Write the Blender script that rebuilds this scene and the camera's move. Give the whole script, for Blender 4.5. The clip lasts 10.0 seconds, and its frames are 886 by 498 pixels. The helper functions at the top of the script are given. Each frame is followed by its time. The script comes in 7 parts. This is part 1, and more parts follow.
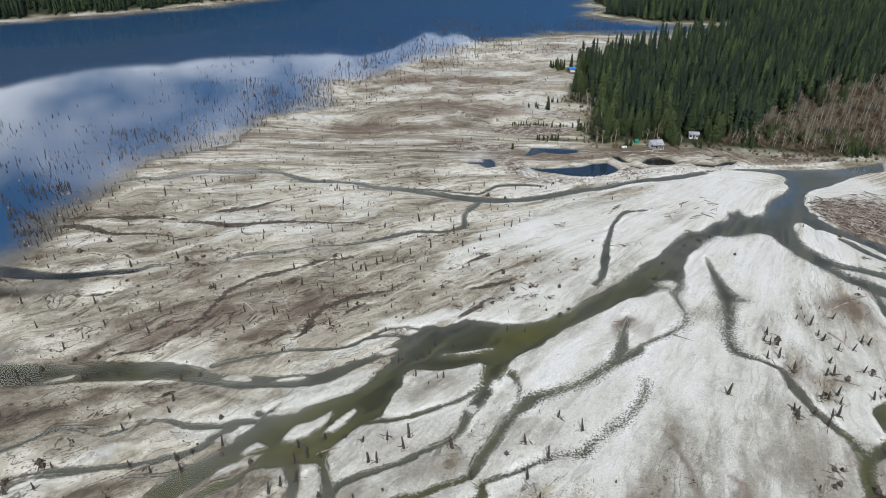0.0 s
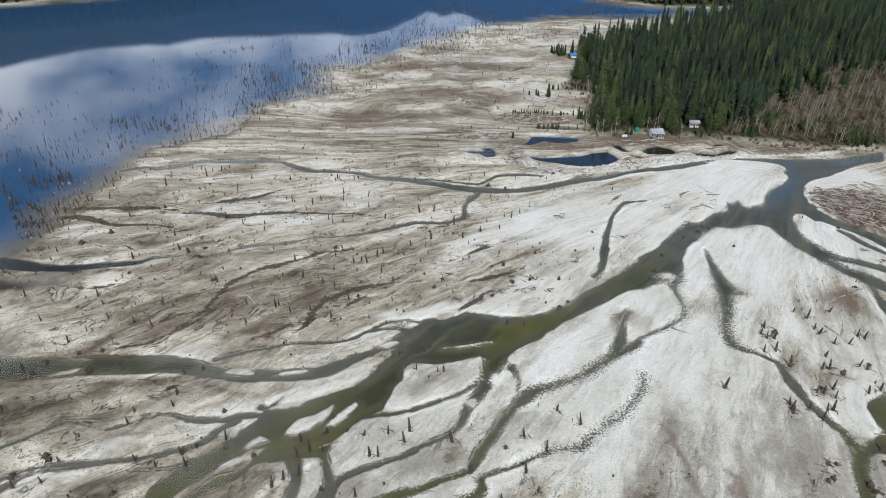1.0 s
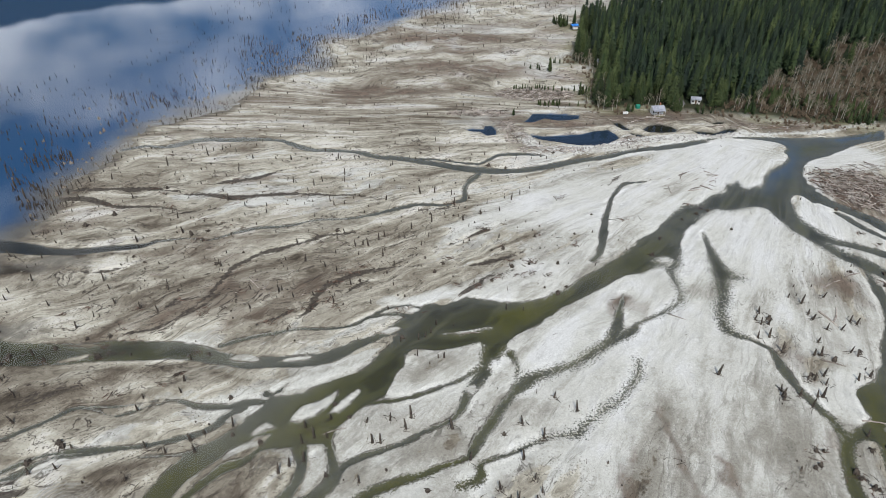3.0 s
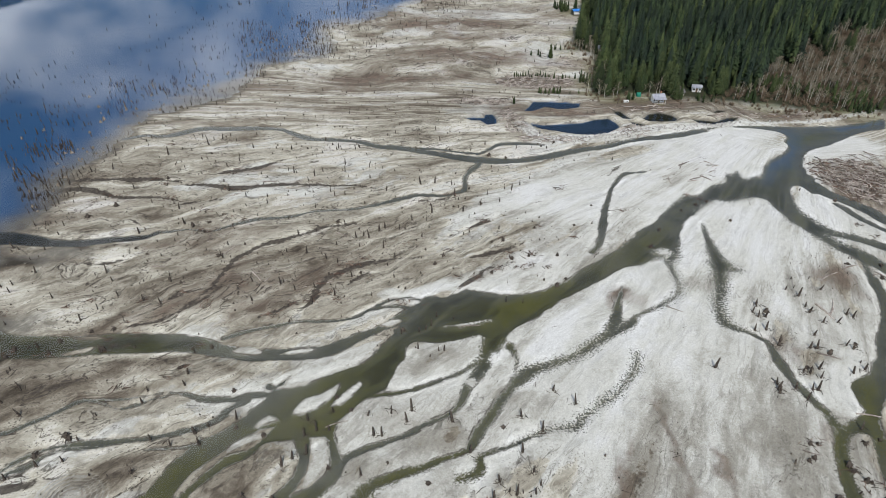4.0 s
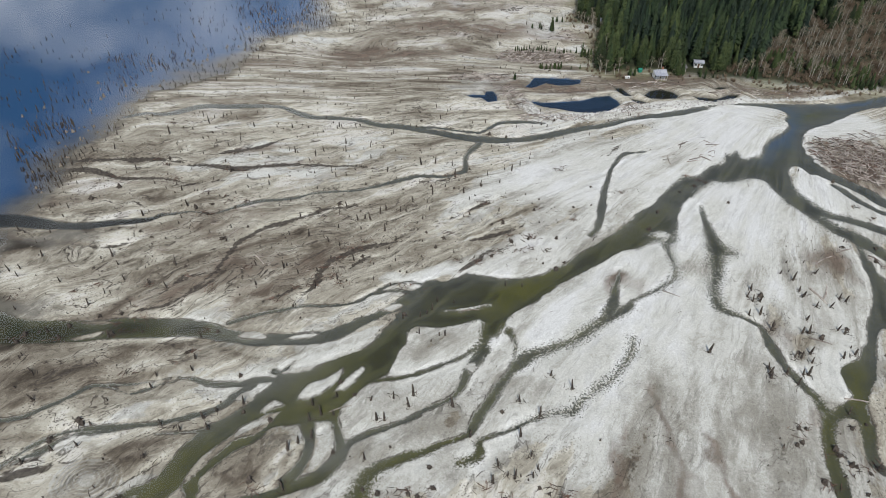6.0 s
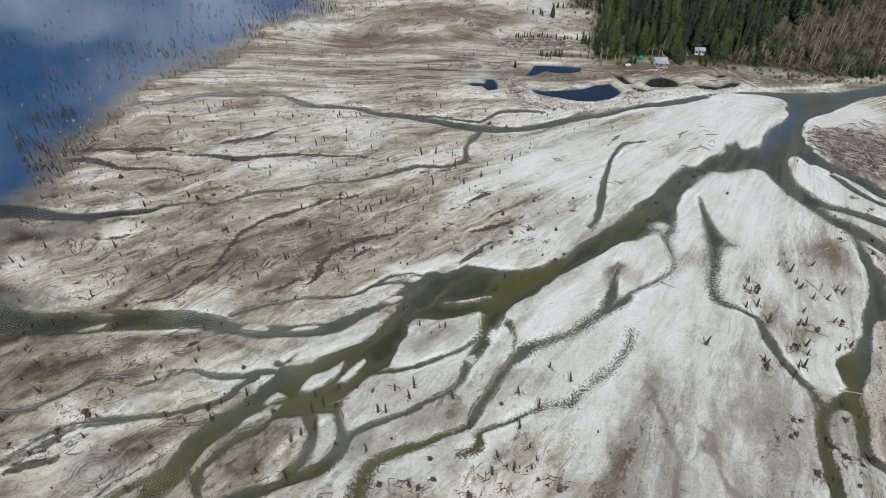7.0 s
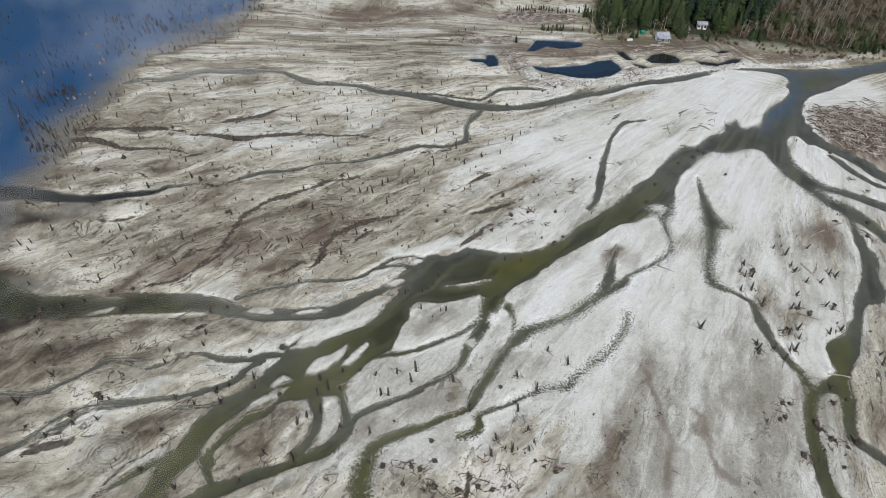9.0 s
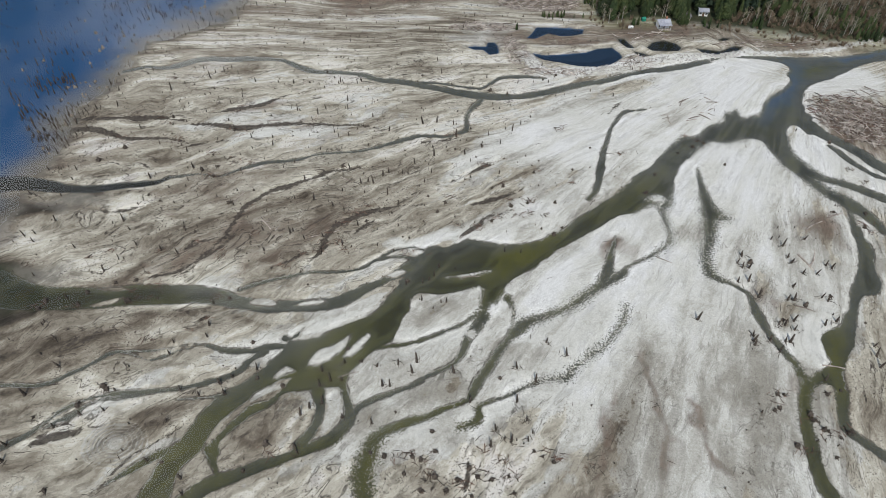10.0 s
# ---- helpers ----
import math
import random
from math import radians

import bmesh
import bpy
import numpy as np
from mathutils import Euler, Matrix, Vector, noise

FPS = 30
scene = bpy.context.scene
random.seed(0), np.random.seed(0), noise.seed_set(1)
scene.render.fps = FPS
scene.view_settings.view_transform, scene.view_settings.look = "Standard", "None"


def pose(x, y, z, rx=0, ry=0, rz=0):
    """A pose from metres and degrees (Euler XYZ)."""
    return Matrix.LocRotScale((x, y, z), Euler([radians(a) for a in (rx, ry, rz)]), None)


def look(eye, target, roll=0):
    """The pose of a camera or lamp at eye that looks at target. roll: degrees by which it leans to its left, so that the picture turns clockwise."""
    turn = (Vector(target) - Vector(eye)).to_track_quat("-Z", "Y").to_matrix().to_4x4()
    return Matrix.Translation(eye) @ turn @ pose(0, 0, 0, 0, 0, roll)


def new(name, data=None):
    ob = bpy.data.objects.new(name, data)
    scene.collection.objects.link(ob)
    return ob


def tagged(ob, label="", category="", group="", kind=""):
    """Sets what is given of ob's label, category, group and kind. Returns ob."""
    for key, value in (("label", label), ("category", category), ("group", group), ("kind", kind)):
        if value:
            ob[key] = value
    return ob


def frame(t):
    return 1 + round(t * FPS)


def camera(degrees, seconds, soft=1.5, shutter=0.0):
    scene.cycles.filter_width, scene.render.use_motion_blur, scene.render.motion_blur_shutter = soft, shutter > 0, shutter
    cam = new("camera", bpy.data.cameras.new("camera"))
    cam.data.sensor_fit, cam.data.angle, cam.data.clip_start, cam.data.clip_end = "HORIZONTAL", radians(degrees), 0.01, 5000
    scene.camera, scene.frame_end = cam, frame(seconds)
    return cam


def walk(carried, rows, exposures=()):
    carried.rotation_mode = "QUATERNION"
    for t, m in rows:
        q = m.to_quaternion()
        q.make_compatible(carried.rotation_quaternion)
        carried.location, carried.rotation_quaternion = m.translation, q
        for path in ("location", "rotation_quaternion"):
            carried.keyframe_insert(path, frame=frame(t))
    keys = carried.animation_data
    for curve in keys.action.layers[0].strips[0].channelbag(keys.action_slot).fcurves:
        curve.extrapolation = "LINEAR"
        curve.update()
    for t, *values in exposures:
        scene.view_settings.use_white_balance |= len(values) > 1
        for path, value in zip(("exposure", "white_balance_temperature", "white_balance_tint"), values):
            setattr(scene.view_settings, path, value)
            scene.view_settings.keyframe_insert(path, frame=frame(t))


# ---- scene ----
cam = camera(65.8, 10.0, soft=0.4)
# a drone that climbs 4 m a second and tips its gaze slowly down: seconds, x, y, z, tilt, turn
ROWS = [
    (0.0, -0.07, -176.11, 127.91, 59.404, -0.013), (1.0, -0.06, -175.02, 132.02, 57.767, 0.009),
    (2.0, -0.07, -173.90, 136.11, 56.126, 0.030), (3.0, -0.10, -172.75, 140.20, 54.479, 0.048),
    (4.0, -0.14, -171.57, 144.27, 52.827, 0.065), (5.0, -0.19, -170.35, 148.33, 51.170, 0.080),
    (6.0, -0.26, -169.10, 152.38, 49.509, 0.093), (7.0, -0.34, -167.81, 156.42, 47.842, 0.103),
    (8.0, -0.44, -166.49, 160.44, 46.170, 0.112), (9.0, -0.55, -165.14, 164.46, 44.494, 0.119),
    (10.0, -0.68, -163.75, 168.46, 42.812, 0.125),
]
walk(cam, [(t, pose(x, y, z, tilt, 0, turn)) for t, x, y, z, tilt, turn in ROWS], [(0.0, 0.15), (10.0, 0.02)])

# ---- sky and sun ----
SUN_UP, SUN_SIDE = radians(52), radians(4)   # height of the sun; its lean to the east of due south (behind the start)
world = bpy.data.worlds.new("sky")
scene.world = world
world.use_nodes = True
wn, wl = world.node_tree.nodes, world.node_tree.links
wn.clear()
sky = wn.new("ShaderNodeTexSky")
sky.sky_type, sky.sun_disc = "NISHITA", False
sky.sun_elevation, sky.sun_rotation = SUN_UP, radians(180) - SUN_SIDE
sky.altitude, sky.air_density, sky.dust_density, sky.ozone_density = 300, 1.0, 0.6, 1.5
back, wout = wn.new("ShaderNodeBackground"), wn.new("ShaderNodeOutputWorld")
back.inputs["Strength"].default_value = 0.10
# a bank of broken cumulus low over the western hills, thinning out overhead and to the east
co, mp = wn.new("ShaderNodeTexCoord"), wn.new("ShaderNodeMapping")
mp.inputs["Scale"].default_value = (1.5, 1.5, 2.6)
mp.inputs["Location"].default_value = (0.35, 0.1, 0.0)
cn, cr = wn.new("ShaderNodeTexNoise"), wn.new("ShaderNodeValToRGB")
cn.inputs["Scale"].default_value, cn.inputs["Detail"].default_value, cn.inputs["Roughness"].default_value = 3.3, 7, 0.58
cr.color_ramp.elements[0].position, cr.color_ramp.elements[1].position = 0.52, 0.97
sep, band = wn.new("ShaderNodeSeparateXYZ"), wn.new("ShaderNodeValToRGB")
for k, (z, v) in enumerate(((0.0, 0.05), (0.19, 0.05), (0.235, 0.31), (0.275, 0.24), (0.36, 0.11), (0.60, 0.04))):
    el = band.color_ramp.elements[k] if k < 2 else band.color_ramp.elements.new(z)
    el.position, el.color = z, (v, v, v, 1)


def sky_maths(op, a, b):
    m = wn.new("ShaderNodeMath")
    m.operation = op
    for k, value in enumerate((a, b)):
        if isinstance(value, float):
            m.inputs[k].default_value = value
        else:
            wl.new(value, m.inputs[k])
    return m.outputs["Value"]


cmix = wn.new("ShaderNodeMix")
cmix.data_type = "RGBA"
cmix.inputs["B"].default_value = (19.5, 20.2, 21.2, 1)
wl.new(co.outputs["Generated"], mp.inputs["Vector"])
wl.new(mp.outputs["Vector"], cn.inputs["Vector"])
wl.new(co.outputs["Generated"], sep.inputs["Vector"])
wl.new(sep.outputs["Z"], band.inputs["Fac"])
cover = sky_maths("ADD", sky_maths("SUBTRACT", sky_maths("MULTIPLY", cn.outputs["Fac"], 1.5), 0.325), band.outputs["Color"])
cover = sky_maths("SUBTRACT", cover, sky_maths("MULTIPLY", sep.outputs["X"], 0.28))
wl.new(cover, cr.inputs["Fac"])
wl.new(cr.outputs["Color"], cmix.inputs["Factor"])
wl.new(sky.outputs["Color"], cmix.inputs["A"])
wl.new(cmix.outputs["Result"], back.inputs["Color"])
wl.new(back.outputs["Background"], wout.inputs["Surface"])

sun = new("sun", bpy.data.lights.new("sun", "SUN"))
sun.data.energy, sun.data.angle, sun.data.color = 3.2, radians(0.6), (1.0, 0.965, 0.915)
sun.matrix_world = look((300 * math.sin(SUN_SIDE), -300 * math.cos(SUN_SIDE), 300 * math.tan(SUN_UP)), (0, 0, 0))


# ---- materials ----
def material(name):
    """An empty node material with its principled shader."""
    m = bpy.data.materials.new(name)
    m.use_nodes = True
    n = m.node_tree.nodes
    n.clear()
    out, p = n.new("ShaderNodeOutputMaterial"), n.new("ShaderNodeBsdfPrincipled")
    m.node_tree.links.new(p.outputs["BSDF"], out.inputs["Surface"])
    return m, n, m.node_tree.links, p


def noise_node(n, l, vector, scale, detail=5, rough=0.55, distort=0.0):
    t = n.new("ShaderNodeTexNoise")
    t.inputs["Scale"].default_value, t.inputs["Detail"].default_value = scale, detail
    t.inputs["Roughness"].default_value, t.inputs["Distortion"].default_value = rough, distort
    l.new(vector, t.inputs["Vector"])
    return t.outputs["Fac"]


def ramp_node(n, l, fac, low, high, a=(0, 0, 0), b=(1, 1, 1)):
    r = n.new("ShaderNodeValToRGB")
    r.color_ramp.elements[0].position, r.color_ramp.elements[1].position = low, high
    r.color_ramp.elements[0].color, r.color_ramp.elements[1].color = (*a, 1), (*b, 1)
    l.new(fac, r.inputs["Fac"])
    return r.outputs["Color"]


def mix_node(n, l, fac, a, b, blend="MIX"):
    m = n.new("ShaderNodeMix")
    m.data_type, m.blend_type = "RGBA", blend
    for value, slot in ((fac, "Factor"), (a, "A"), (b, "B")):
        if isinstance(value, (int, float)):
            m.inputs[slot].default_value = value
        elif isinstance(value, tuple):
            m.inputs[slot].default_value = (*value, 1)
        else:
            l.new(value, m.inputs[slot])
    return m.outputs["Result"]


def maths(n, l, op, a, b=0.0, clamp=False):
    m = n.new("ShaderNodeMath")
    m.operation, m.use_clamp = op, clamp
    for k, value in enumerate((a, b)):
        if isinstance(value, (int, float)):
            m.inputs[k].default_value = value
        else:
            l.new(value, m.inputs[k])
    return m.outputs["Value"]


def bump_node(n, l, p, height, strength, distance):
    b = n.new("ShaderNodeBump")
    b.inputs["Strength"].default_value, b.inputs["Distance"].default_value = strength, distance
    l.new(height, b.inputs["Height"])
    l.new(b.outputs["Normal"], p.inputs["Normal"])


def rough_material(name, a, b, scale, rough=0.8, relief=0.02, fine=6.0, per="object", spread=0.25):
    """A matt two-tone material with grain and stains; per: how its pieces differ from one another."""
    m, n, l, p = material(name)
    pos = n.new("ShaderNodeTexCoord").outputs["Object"]
    f1, f2 = noise_node(n, l, pos, scale), noise_node(n, l, pos, scale * fine, 4, 0.7)
    col = mix_node(n, l, ramp_node(n, l, f1, 0.35, 0.68), a, b)
    col = mix_node(n, l, 0.55, col, ramp_node(n, l, f2, 0.25, 0.75, (0.45, 0.45, 0.45), (1, 1, 1)), "MULTIPLY")
    if per == "object":
        r = n.new("ShaderNodeObjectInfo").outputs["Random"]
    else:
        r = n.new("ShaderNodeNewGeometry").outputs["Random Per Island"]
    hs = n.new("ShaderNodeHueSaturation")
    v = maths(n, l, "ADD", maths(n, l, "MULTIPLY", r, 2 * spread), 1.25 - spread)
    l.new(v, hs.inputs["Value"])
    l.new(col, hs.inputs["Color"])
    l.new(hs.outputs["Color"], p.inputs["Base Color"])
    p.inputs["Roughness"].default_value = rough
    p.inputs["Specular IOR Level"].default_value = 0.25
    bump_node(n, l, p, f2, 0.6, relief)
    return m


def steps_node(n, l, fac, stops):
    """A ramp of several colours."""
    c = n.new("ShaderNodeValToRGB")
    for k, (at, colour) in enumerate(stops):
        el = c.color_ramp.elements[k] if k < 2 else c.color_ramp.elements.new(at)
        el.position, el.color = at, (*colour, 1)
    l.new(fac, c.inputs["Fac"])
    return c.outputs["Color"]


def shift_node(n, l, vector, scale, size, stretch=(1, 1, 1)):
    """The vector, pushed about by noise."""
    t, a, b, c = n.new("ShaderNodeTexNoise"), n.new("ShaderNodeVectorMath"), n.new("ShaderNodeVectorMath"), n.new("ShaderNodeVectorMath")
    t.inputs["Scale"].default_value, t.inputs["Detail"].default_value = scale, 4
    l.new(vector, t.inputs["Vector"])
    a.operation, b.operation, c.operation = "SUBTRACT", "MULTIPLY", "ADD"
    a.inputs[1].default_value = (0.5, 0.5, 0.5)
    b.inputs[1].default_value = (size * stretch[0], size * stretch[1], size * stretch[2])
    l.new(t.outputs["Color"], a.inputs[0])
    l.new(a.outputs["Vector"], b.inputs[0])
    l.new(vector, c.inputs[0])
    l.new(b.outputs["Vector"], c.inputs[1])
    return c.outputs["Vector"]


def ground_material():
    m, n, l, p = material("delta_silt")
    pos = n.new("ShaderNodeTexCoord").outputs["Object"]

    def attr(name):
        a = n.new("ShaderNodeAttribute")
        a.attribute_name = name
        return a

    def spread(v, gain, shift=0.0):
        return maths(n, l, "ADD", maths(n, l, "MULTIPLY", v, gain), shift)

    sed, zone, bank = attr("sediment"), attr("zone"), attr("bank")
    s1, s2, s3 = n.new("ShaderNodeSeparateColor"), n.new("ShaderNodeSeparateColor"), n.new("ShaderNodeSeparateXYZ")
    l.new(sed.outputs["Color"], s1.inputs["Color"])
    l.new(zone.outputs["Color"], s2.inputs["Color"])
    l.new(bank.outputs["Vector"], s3.inputs["Vector"])
    silt, brown, damp, speck = s1.outputs[0], s1.outputs[1], s1.outputs[2], sed.outputs["Alpha"]
    wood, body_sky, gravel, moss = s2.outputs[0], s2.outputs[1], s2.outputs[2], zone.outputs["Alpha"]
    edge, rill, sheet = s3.outputs[0], s3.outputs[1], s3.outputs[2]
    mp = n.new("ShaderNodeMapping")
    mp.inputs["Scale"].default_value = (0.24, 1.0, 0.0)
    current, s4 = attr("flow"), n.new("ShaderNodeSeparateXYZ")
    l.new(current.outputs["Vector"], mp.inputs["Vector"])
    l.new(current.outputs["Vector"], s4.inputs["Vector"])
    fl = shift_node(n, l, mp.outputs["Vector"], 0.12, 7.0)
    fl2 = shift_node(n, l, fl, 0.6, 1.6)
    patch, blot = noise_node(n, l, pos, 0.040, 5, 0.6), noise_node(n, l, pos, 0.20, 7, 0.68)
    grain, pebble = noise_node(n, l, pos, 0.85, 6, 0.72), noise_node(n, l, pos, 2.0, 5, 0.85)
    grit = noise_node(n, l, pos, 4.2, 3, 0.75)
    streak, fine = noise_node(n, l, fl, 0.11, 7, 0.62, 0.7), noise_node(n, l, fl2, 0.55, 6, 0.66, 0.4)
    seam = noise_node(n, l, fl, 0.13, 5, 0.55, 0.9)

    def total(*terms):
        out = 0.5
        for v, gain in terms:
            out = maths(n, l, "ADD", spread(v, gain, -0.5 * gain), out)
        return out

    # flats in sheets with clear borders, from peaty mud over grey tan to cream; fresh bars are white gravel with grey swirls
    laid = noise_node(n, l, fl, 0.10, 4, 0.50, 0.9)
    tone = total((laid, 1.25), (patch, 0.35), (fine, 0.62), (grain, 0.26))
    tone = maths(n, l, "ADD", tone, maths(n, l, "ADD", spread(silt, 0.28, -0.06), spread(sheet, 0.30)))
    flats = steps_node(n, l, tone, ((0.02, (0.040, 0.035, 0.027)), (0.22, (0.105, 0.088, 0.066)), (0.34, (0.165, 0.143, 0.109)), (0.37, (0.205, 0.182, 0.141)), (0.44, (0.235, 0.212, 0.165)), (0.465, (0.285, 0.262, 0.208)),
                                     (0.54, (0.315, 0.292, 0.233)), (0.565, (0.375, 0.352, 0.284)), (0.64, (0.41, 0.388, 0.318)), (0.665, (0.47, 0.448, 0.371)), (0.78, (0.54, 0.52, 0.465))))
    soft = maths(n, l, "ADD", total((patch, 0.55), (blot, 0.35), (laid, 0.80), (grain, 0.30), (fine, 0.25)), maths(n, l, "ADD", spread(silt, 0.45, -0.30), spread(sheet, 0.30)))
    bars = steps_node(n, l, soft, ((0.28, (0.26, 0.247, 0.207)), (0.40, (0.335, 0.325, 0.281)), (0.425, (0.385, 0.376, 0.330)), (0.50, (0.42, 0.413, 0.365)), (0.525, (0.475, 0.470, 0.421)), (0.63, (0.53, 0.528, 0.480)), (0.80, (0.59, 0.592, 0.565))))
    col = mix_node(n, l, ramp_node(n, l, maths(n, l, "ADD", silt, total((laid, 0.6), (blot, 0.35), (grain, 0.15))), 0.96, 1.06), flats, bars)
    col = mix_node(n, l, maths(n, l, "SUBTRACT", 0.50, spread(silt, 0.46)), col, ramp_node(n, l, fine, 0.36, 0.48, (0.70, 0.69, 0.67), (1.04, 1.04, 1.04)), "MULTIPLY")
    long = n.new("ShaderNodeMapping")
    long.inputs["Scale"].default_value = (0.45, 1.0, 1.0)
    l.new(fl2, long.inputs["Vector"])
    marble = noise_node(n, l, shift_node(n, l, long.outputs["Vector"], 0.35, 2.6), 0.50, 4, 0.58, 0.6)
    veil = maths(n, l, "MULTIPLY", ramp_node(n, l, blot, 0.42, 0.58), maths(n, l, "SUBTRACT", 1.0, spread(silt, 0.62), True), True)
    col = mix_node(n, l, spread(veil, 0.85), col, ramp_node(n, l, marble, 0.45, 0.50, (0.50, 0.485, 0.47), (1.05, 1.05, 1.05)), "MULTIPLY")
    spk = ramp_node(n, l, pebble, 0.42, 0.60, (0.66, 0.65, 0.64), (1.10, 1.10, 1.10))
    col = mix_node(n, l, spread(gravel, 0.30, 0.22), col, spk, "MULTIPLY")
    col = mix_node(n, l, spread(gravel, 0.35, 0.15), col, ramp_node(n, l, grit, 0.42, 0.58, (0.82, 0.82, 0.82), (1.09, 1.09, 1.09)), "MULTIPLY")
    # rusty and peaty flats
    rust = mix_node(n, l, ramp_node(n, l, blot, 0.4, 0.62), (0.100, 0.080, 0.062), (0.165, 0.122, 0.092))
    bf = maths(n, l, "MULTIPLY", spread(brown, 0.95), ramp_node(n, l, maths(n, l, "ADD", spread(streak, 0.6), spread(blot, 0.5)), 0.42, 0.57, (0.25, 0.25, 0.25)), True)
    col = mix_node(n, l, bf, col, rust)
    # dark rills: seams between the bars where the flats are scoured, and the larger ones
    peat = mix_node(n, l, ramp_node(n, l, grain, 0.35, 0.65), (0.026, 0.022, 0.018), (0.085, 0.072, 0.058))
    scour = maths(n, l, "MULTIPLY", ramp_node(n, l, patch, 0.36, 0.50), maths(n, l, "SUBTRACT", 1.15, spread(silt, 1.25), True), True)
    w1 = ramp_node(n, l, maths(n, l, "ABSOLUTE", maths(n, l, "SUBTRACT", seam, 0.50)), 0.003, 0.012, (1, 1, 1), (0, 0, 0))
    lines = maths(n, l, "MULTIPLY", w1, maths(n, l, "MULTIPLY", spread(scour, 1.0, 0.12), ramp_node(n, l, blot, 0.38, 0.52)), True)
    col = mix_node(n, l, lines, col, peat)
    crumbs = maths(n, l, "MULTIPLY", ramp_node(n, l, noise_node(n, l, pos, 1.9, 2, 0.6), 0.58, 0.63), maths(n, l, "MULTIPLY", ramp_node(n, l, fine, 0.44, 0.54), spread(scour, 0.9, 0.08)), True)
    col = mix_node(n, l, crumbs, col, (0.06, 0.048, 0.04))
    rl = maths(n, l, "ADD", rill, maths(n, l, "ADD", spread(fine, 4.5, -1.95), spread(grain, 2.4, -1.05)))
    col = mix_node(n, l, spread(ramp_node(n, l, rl, -0.35, 0.45, (1, 1, 1), (0, 0, 0)), 0.92), col, peat)
    # wet sand, then the stream bed: grey gravel and olive algae
    col = mix_node(n, l, maths(n, l, "MULTIPLY", damp, ramp_node(n, l, maths(n, l, "ADD", spread(blot, 0.8), spread(streak, 0.6)), 0.45, 0.75)), col, mix_node(n, l, grain, (0.10, 0.092, 0.076), (0.19, 0.178, 0.152)))
    e = maths(n, l, "ADD", edge, maths(n, l, "ADD", spread(grain, 0.9, -0.45), spread(fine, 0.8, -0.4)))
    e = maths(n, l, "ADD", e, maths(n, l, "MULTIPLY", spread(noise_node(n, l, pos, 1.7, 4, 0.75), 32.0, -16.0), speck))
    col = mix_node(n, l, spread(ramp_node(n, l, e, 0.05, 0.45, (1, 1, 1), (0, 0, 0)), 0.30), col, (0.19, 0.185, 0.165))
    rim = maths(n, l, "MULTIPLY", ramp_node(n, l, maths(n, l, "ABSOLUTE", maths(n, l, "SUBTRACT", maths(n, l, "MINIMUM", e, rl), 1.25)), 0.25, 0.95, (1, 1, 1), (0, 0, 0)), ramp_node(n, l, laid, 0.44, 0.58))
    col = mix_node(n, l, spread(rim, 0.8), col, (1.22, 1.22, 1.22), "MULTIPLY")
    cut = maths(n, l, "MULTIPLY", ramp_node(n, l, maths(n, l, "ABSOLUTE", maths(n, l, "SUBTRACT", e, 0.22)), 0.14, 0.36, (1, 1, 1), (0, 0, 0)), ramp_node(n, l, blot, 0.44, 0.54))
    col = mix_node(n, l, spread(cut, 0.75), col, peat)
    algae = ramp_node(n, l, maths(n, l, "ADD", spread(s4.outputs[2], 0.55), maths(n, l, "ADD", spread(blot, 0.6, -0.3), maths(n, l, "ADD", spread(streak, 0.7, -0.35), spread(edge, -0.05)))), 0.10, 0.85)
    bed_col = mix_node(n, l, algae, (0.112, 0.116, 0.100), (0.082, 0.084, 0.027))
    bed_col = mix_node(n, l, 1.0, bed_col, steps_node(n, l, maths(n, l, "ADD", spread(streak, 0.9), spread(blot, 0.6)), ((0.58, (0.70, 0.71, 0.68)), (0.74, (1.0, 1.0, 1.0)), (0.92, (1.25, 1.24, 1.18)))), "MULTIPLY")
    bed_col = mix_node(n, l, 0.8, bed_col, ramp_node(n, l, pebble, 0.35, 0.65, (0.66, 0.66, 0.66), (1.16, 1.16, 1.16)), "MULTIPLY")
    shoal = ramp_node(n, l, maths(n, l, "ADD", e, maths(n, l, "ADD", spread(streak, 2.4, -1.2), spread(grain, 1.2, -0.6))), -1.7, -0.25)
    bed_col = mix_node(n, l, spread(shoal, 0.85), bed_col, mix_node(n, l, ramp_node(n, l, pebble, 0.42, 0.58), (0.19, 0.19, 0.172), (0.33, 0.328, 0.300)))
    col = mix_node(n, l, ramp_node(n, l, e, -0.18, 0.08, (1, 1, 1), (0, 0, 0)), col, bed_col)
    # water's body blue plus mirrored sky and hills, painted on the bed, brighter eastward
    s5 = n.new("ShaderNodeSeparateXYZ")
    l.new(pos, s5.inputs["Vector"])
    col = mix_node(n, l, body_sky, col, mix_node(n, l, ramp_node(n, l, spread(s5.outputs[0], 0.002, 0.6), 0.1, 0.9), (0.015, 0.062, 0.150), (0.012, 0.098, 0.270)))
    col = mix_node(n, l, attr("peat").outputs["Fac"], col, mix_node(n, l, blot, (0.006, 0.009, 0.011), (0.021, 0.020, 0.013)))
    floor_col = mix_node(n, l, ramp_node(n, l, blot, 0.35, 0.65), (0.016, 0.026, 0.014), (0.050, 0.046, 0.026))
    col = mix_node(n, l, wood, col, floor_col)
    moss_col = mix_node(n, l, grain, (0.07, 0.085, 0.025), (0.17, 0.17, 0.07))
    col = mix_node(n, l, maths(n, l, "MULTIPLY", moss, spread(grain, 1.0, 0.35), True), col, moss_col)
    l.new(col, p.inputs["Base Color"])
    p.inputs["Roughness"].default_value = 0.92
    p.inputs["Specular IOR Level"].default_value = 0.15
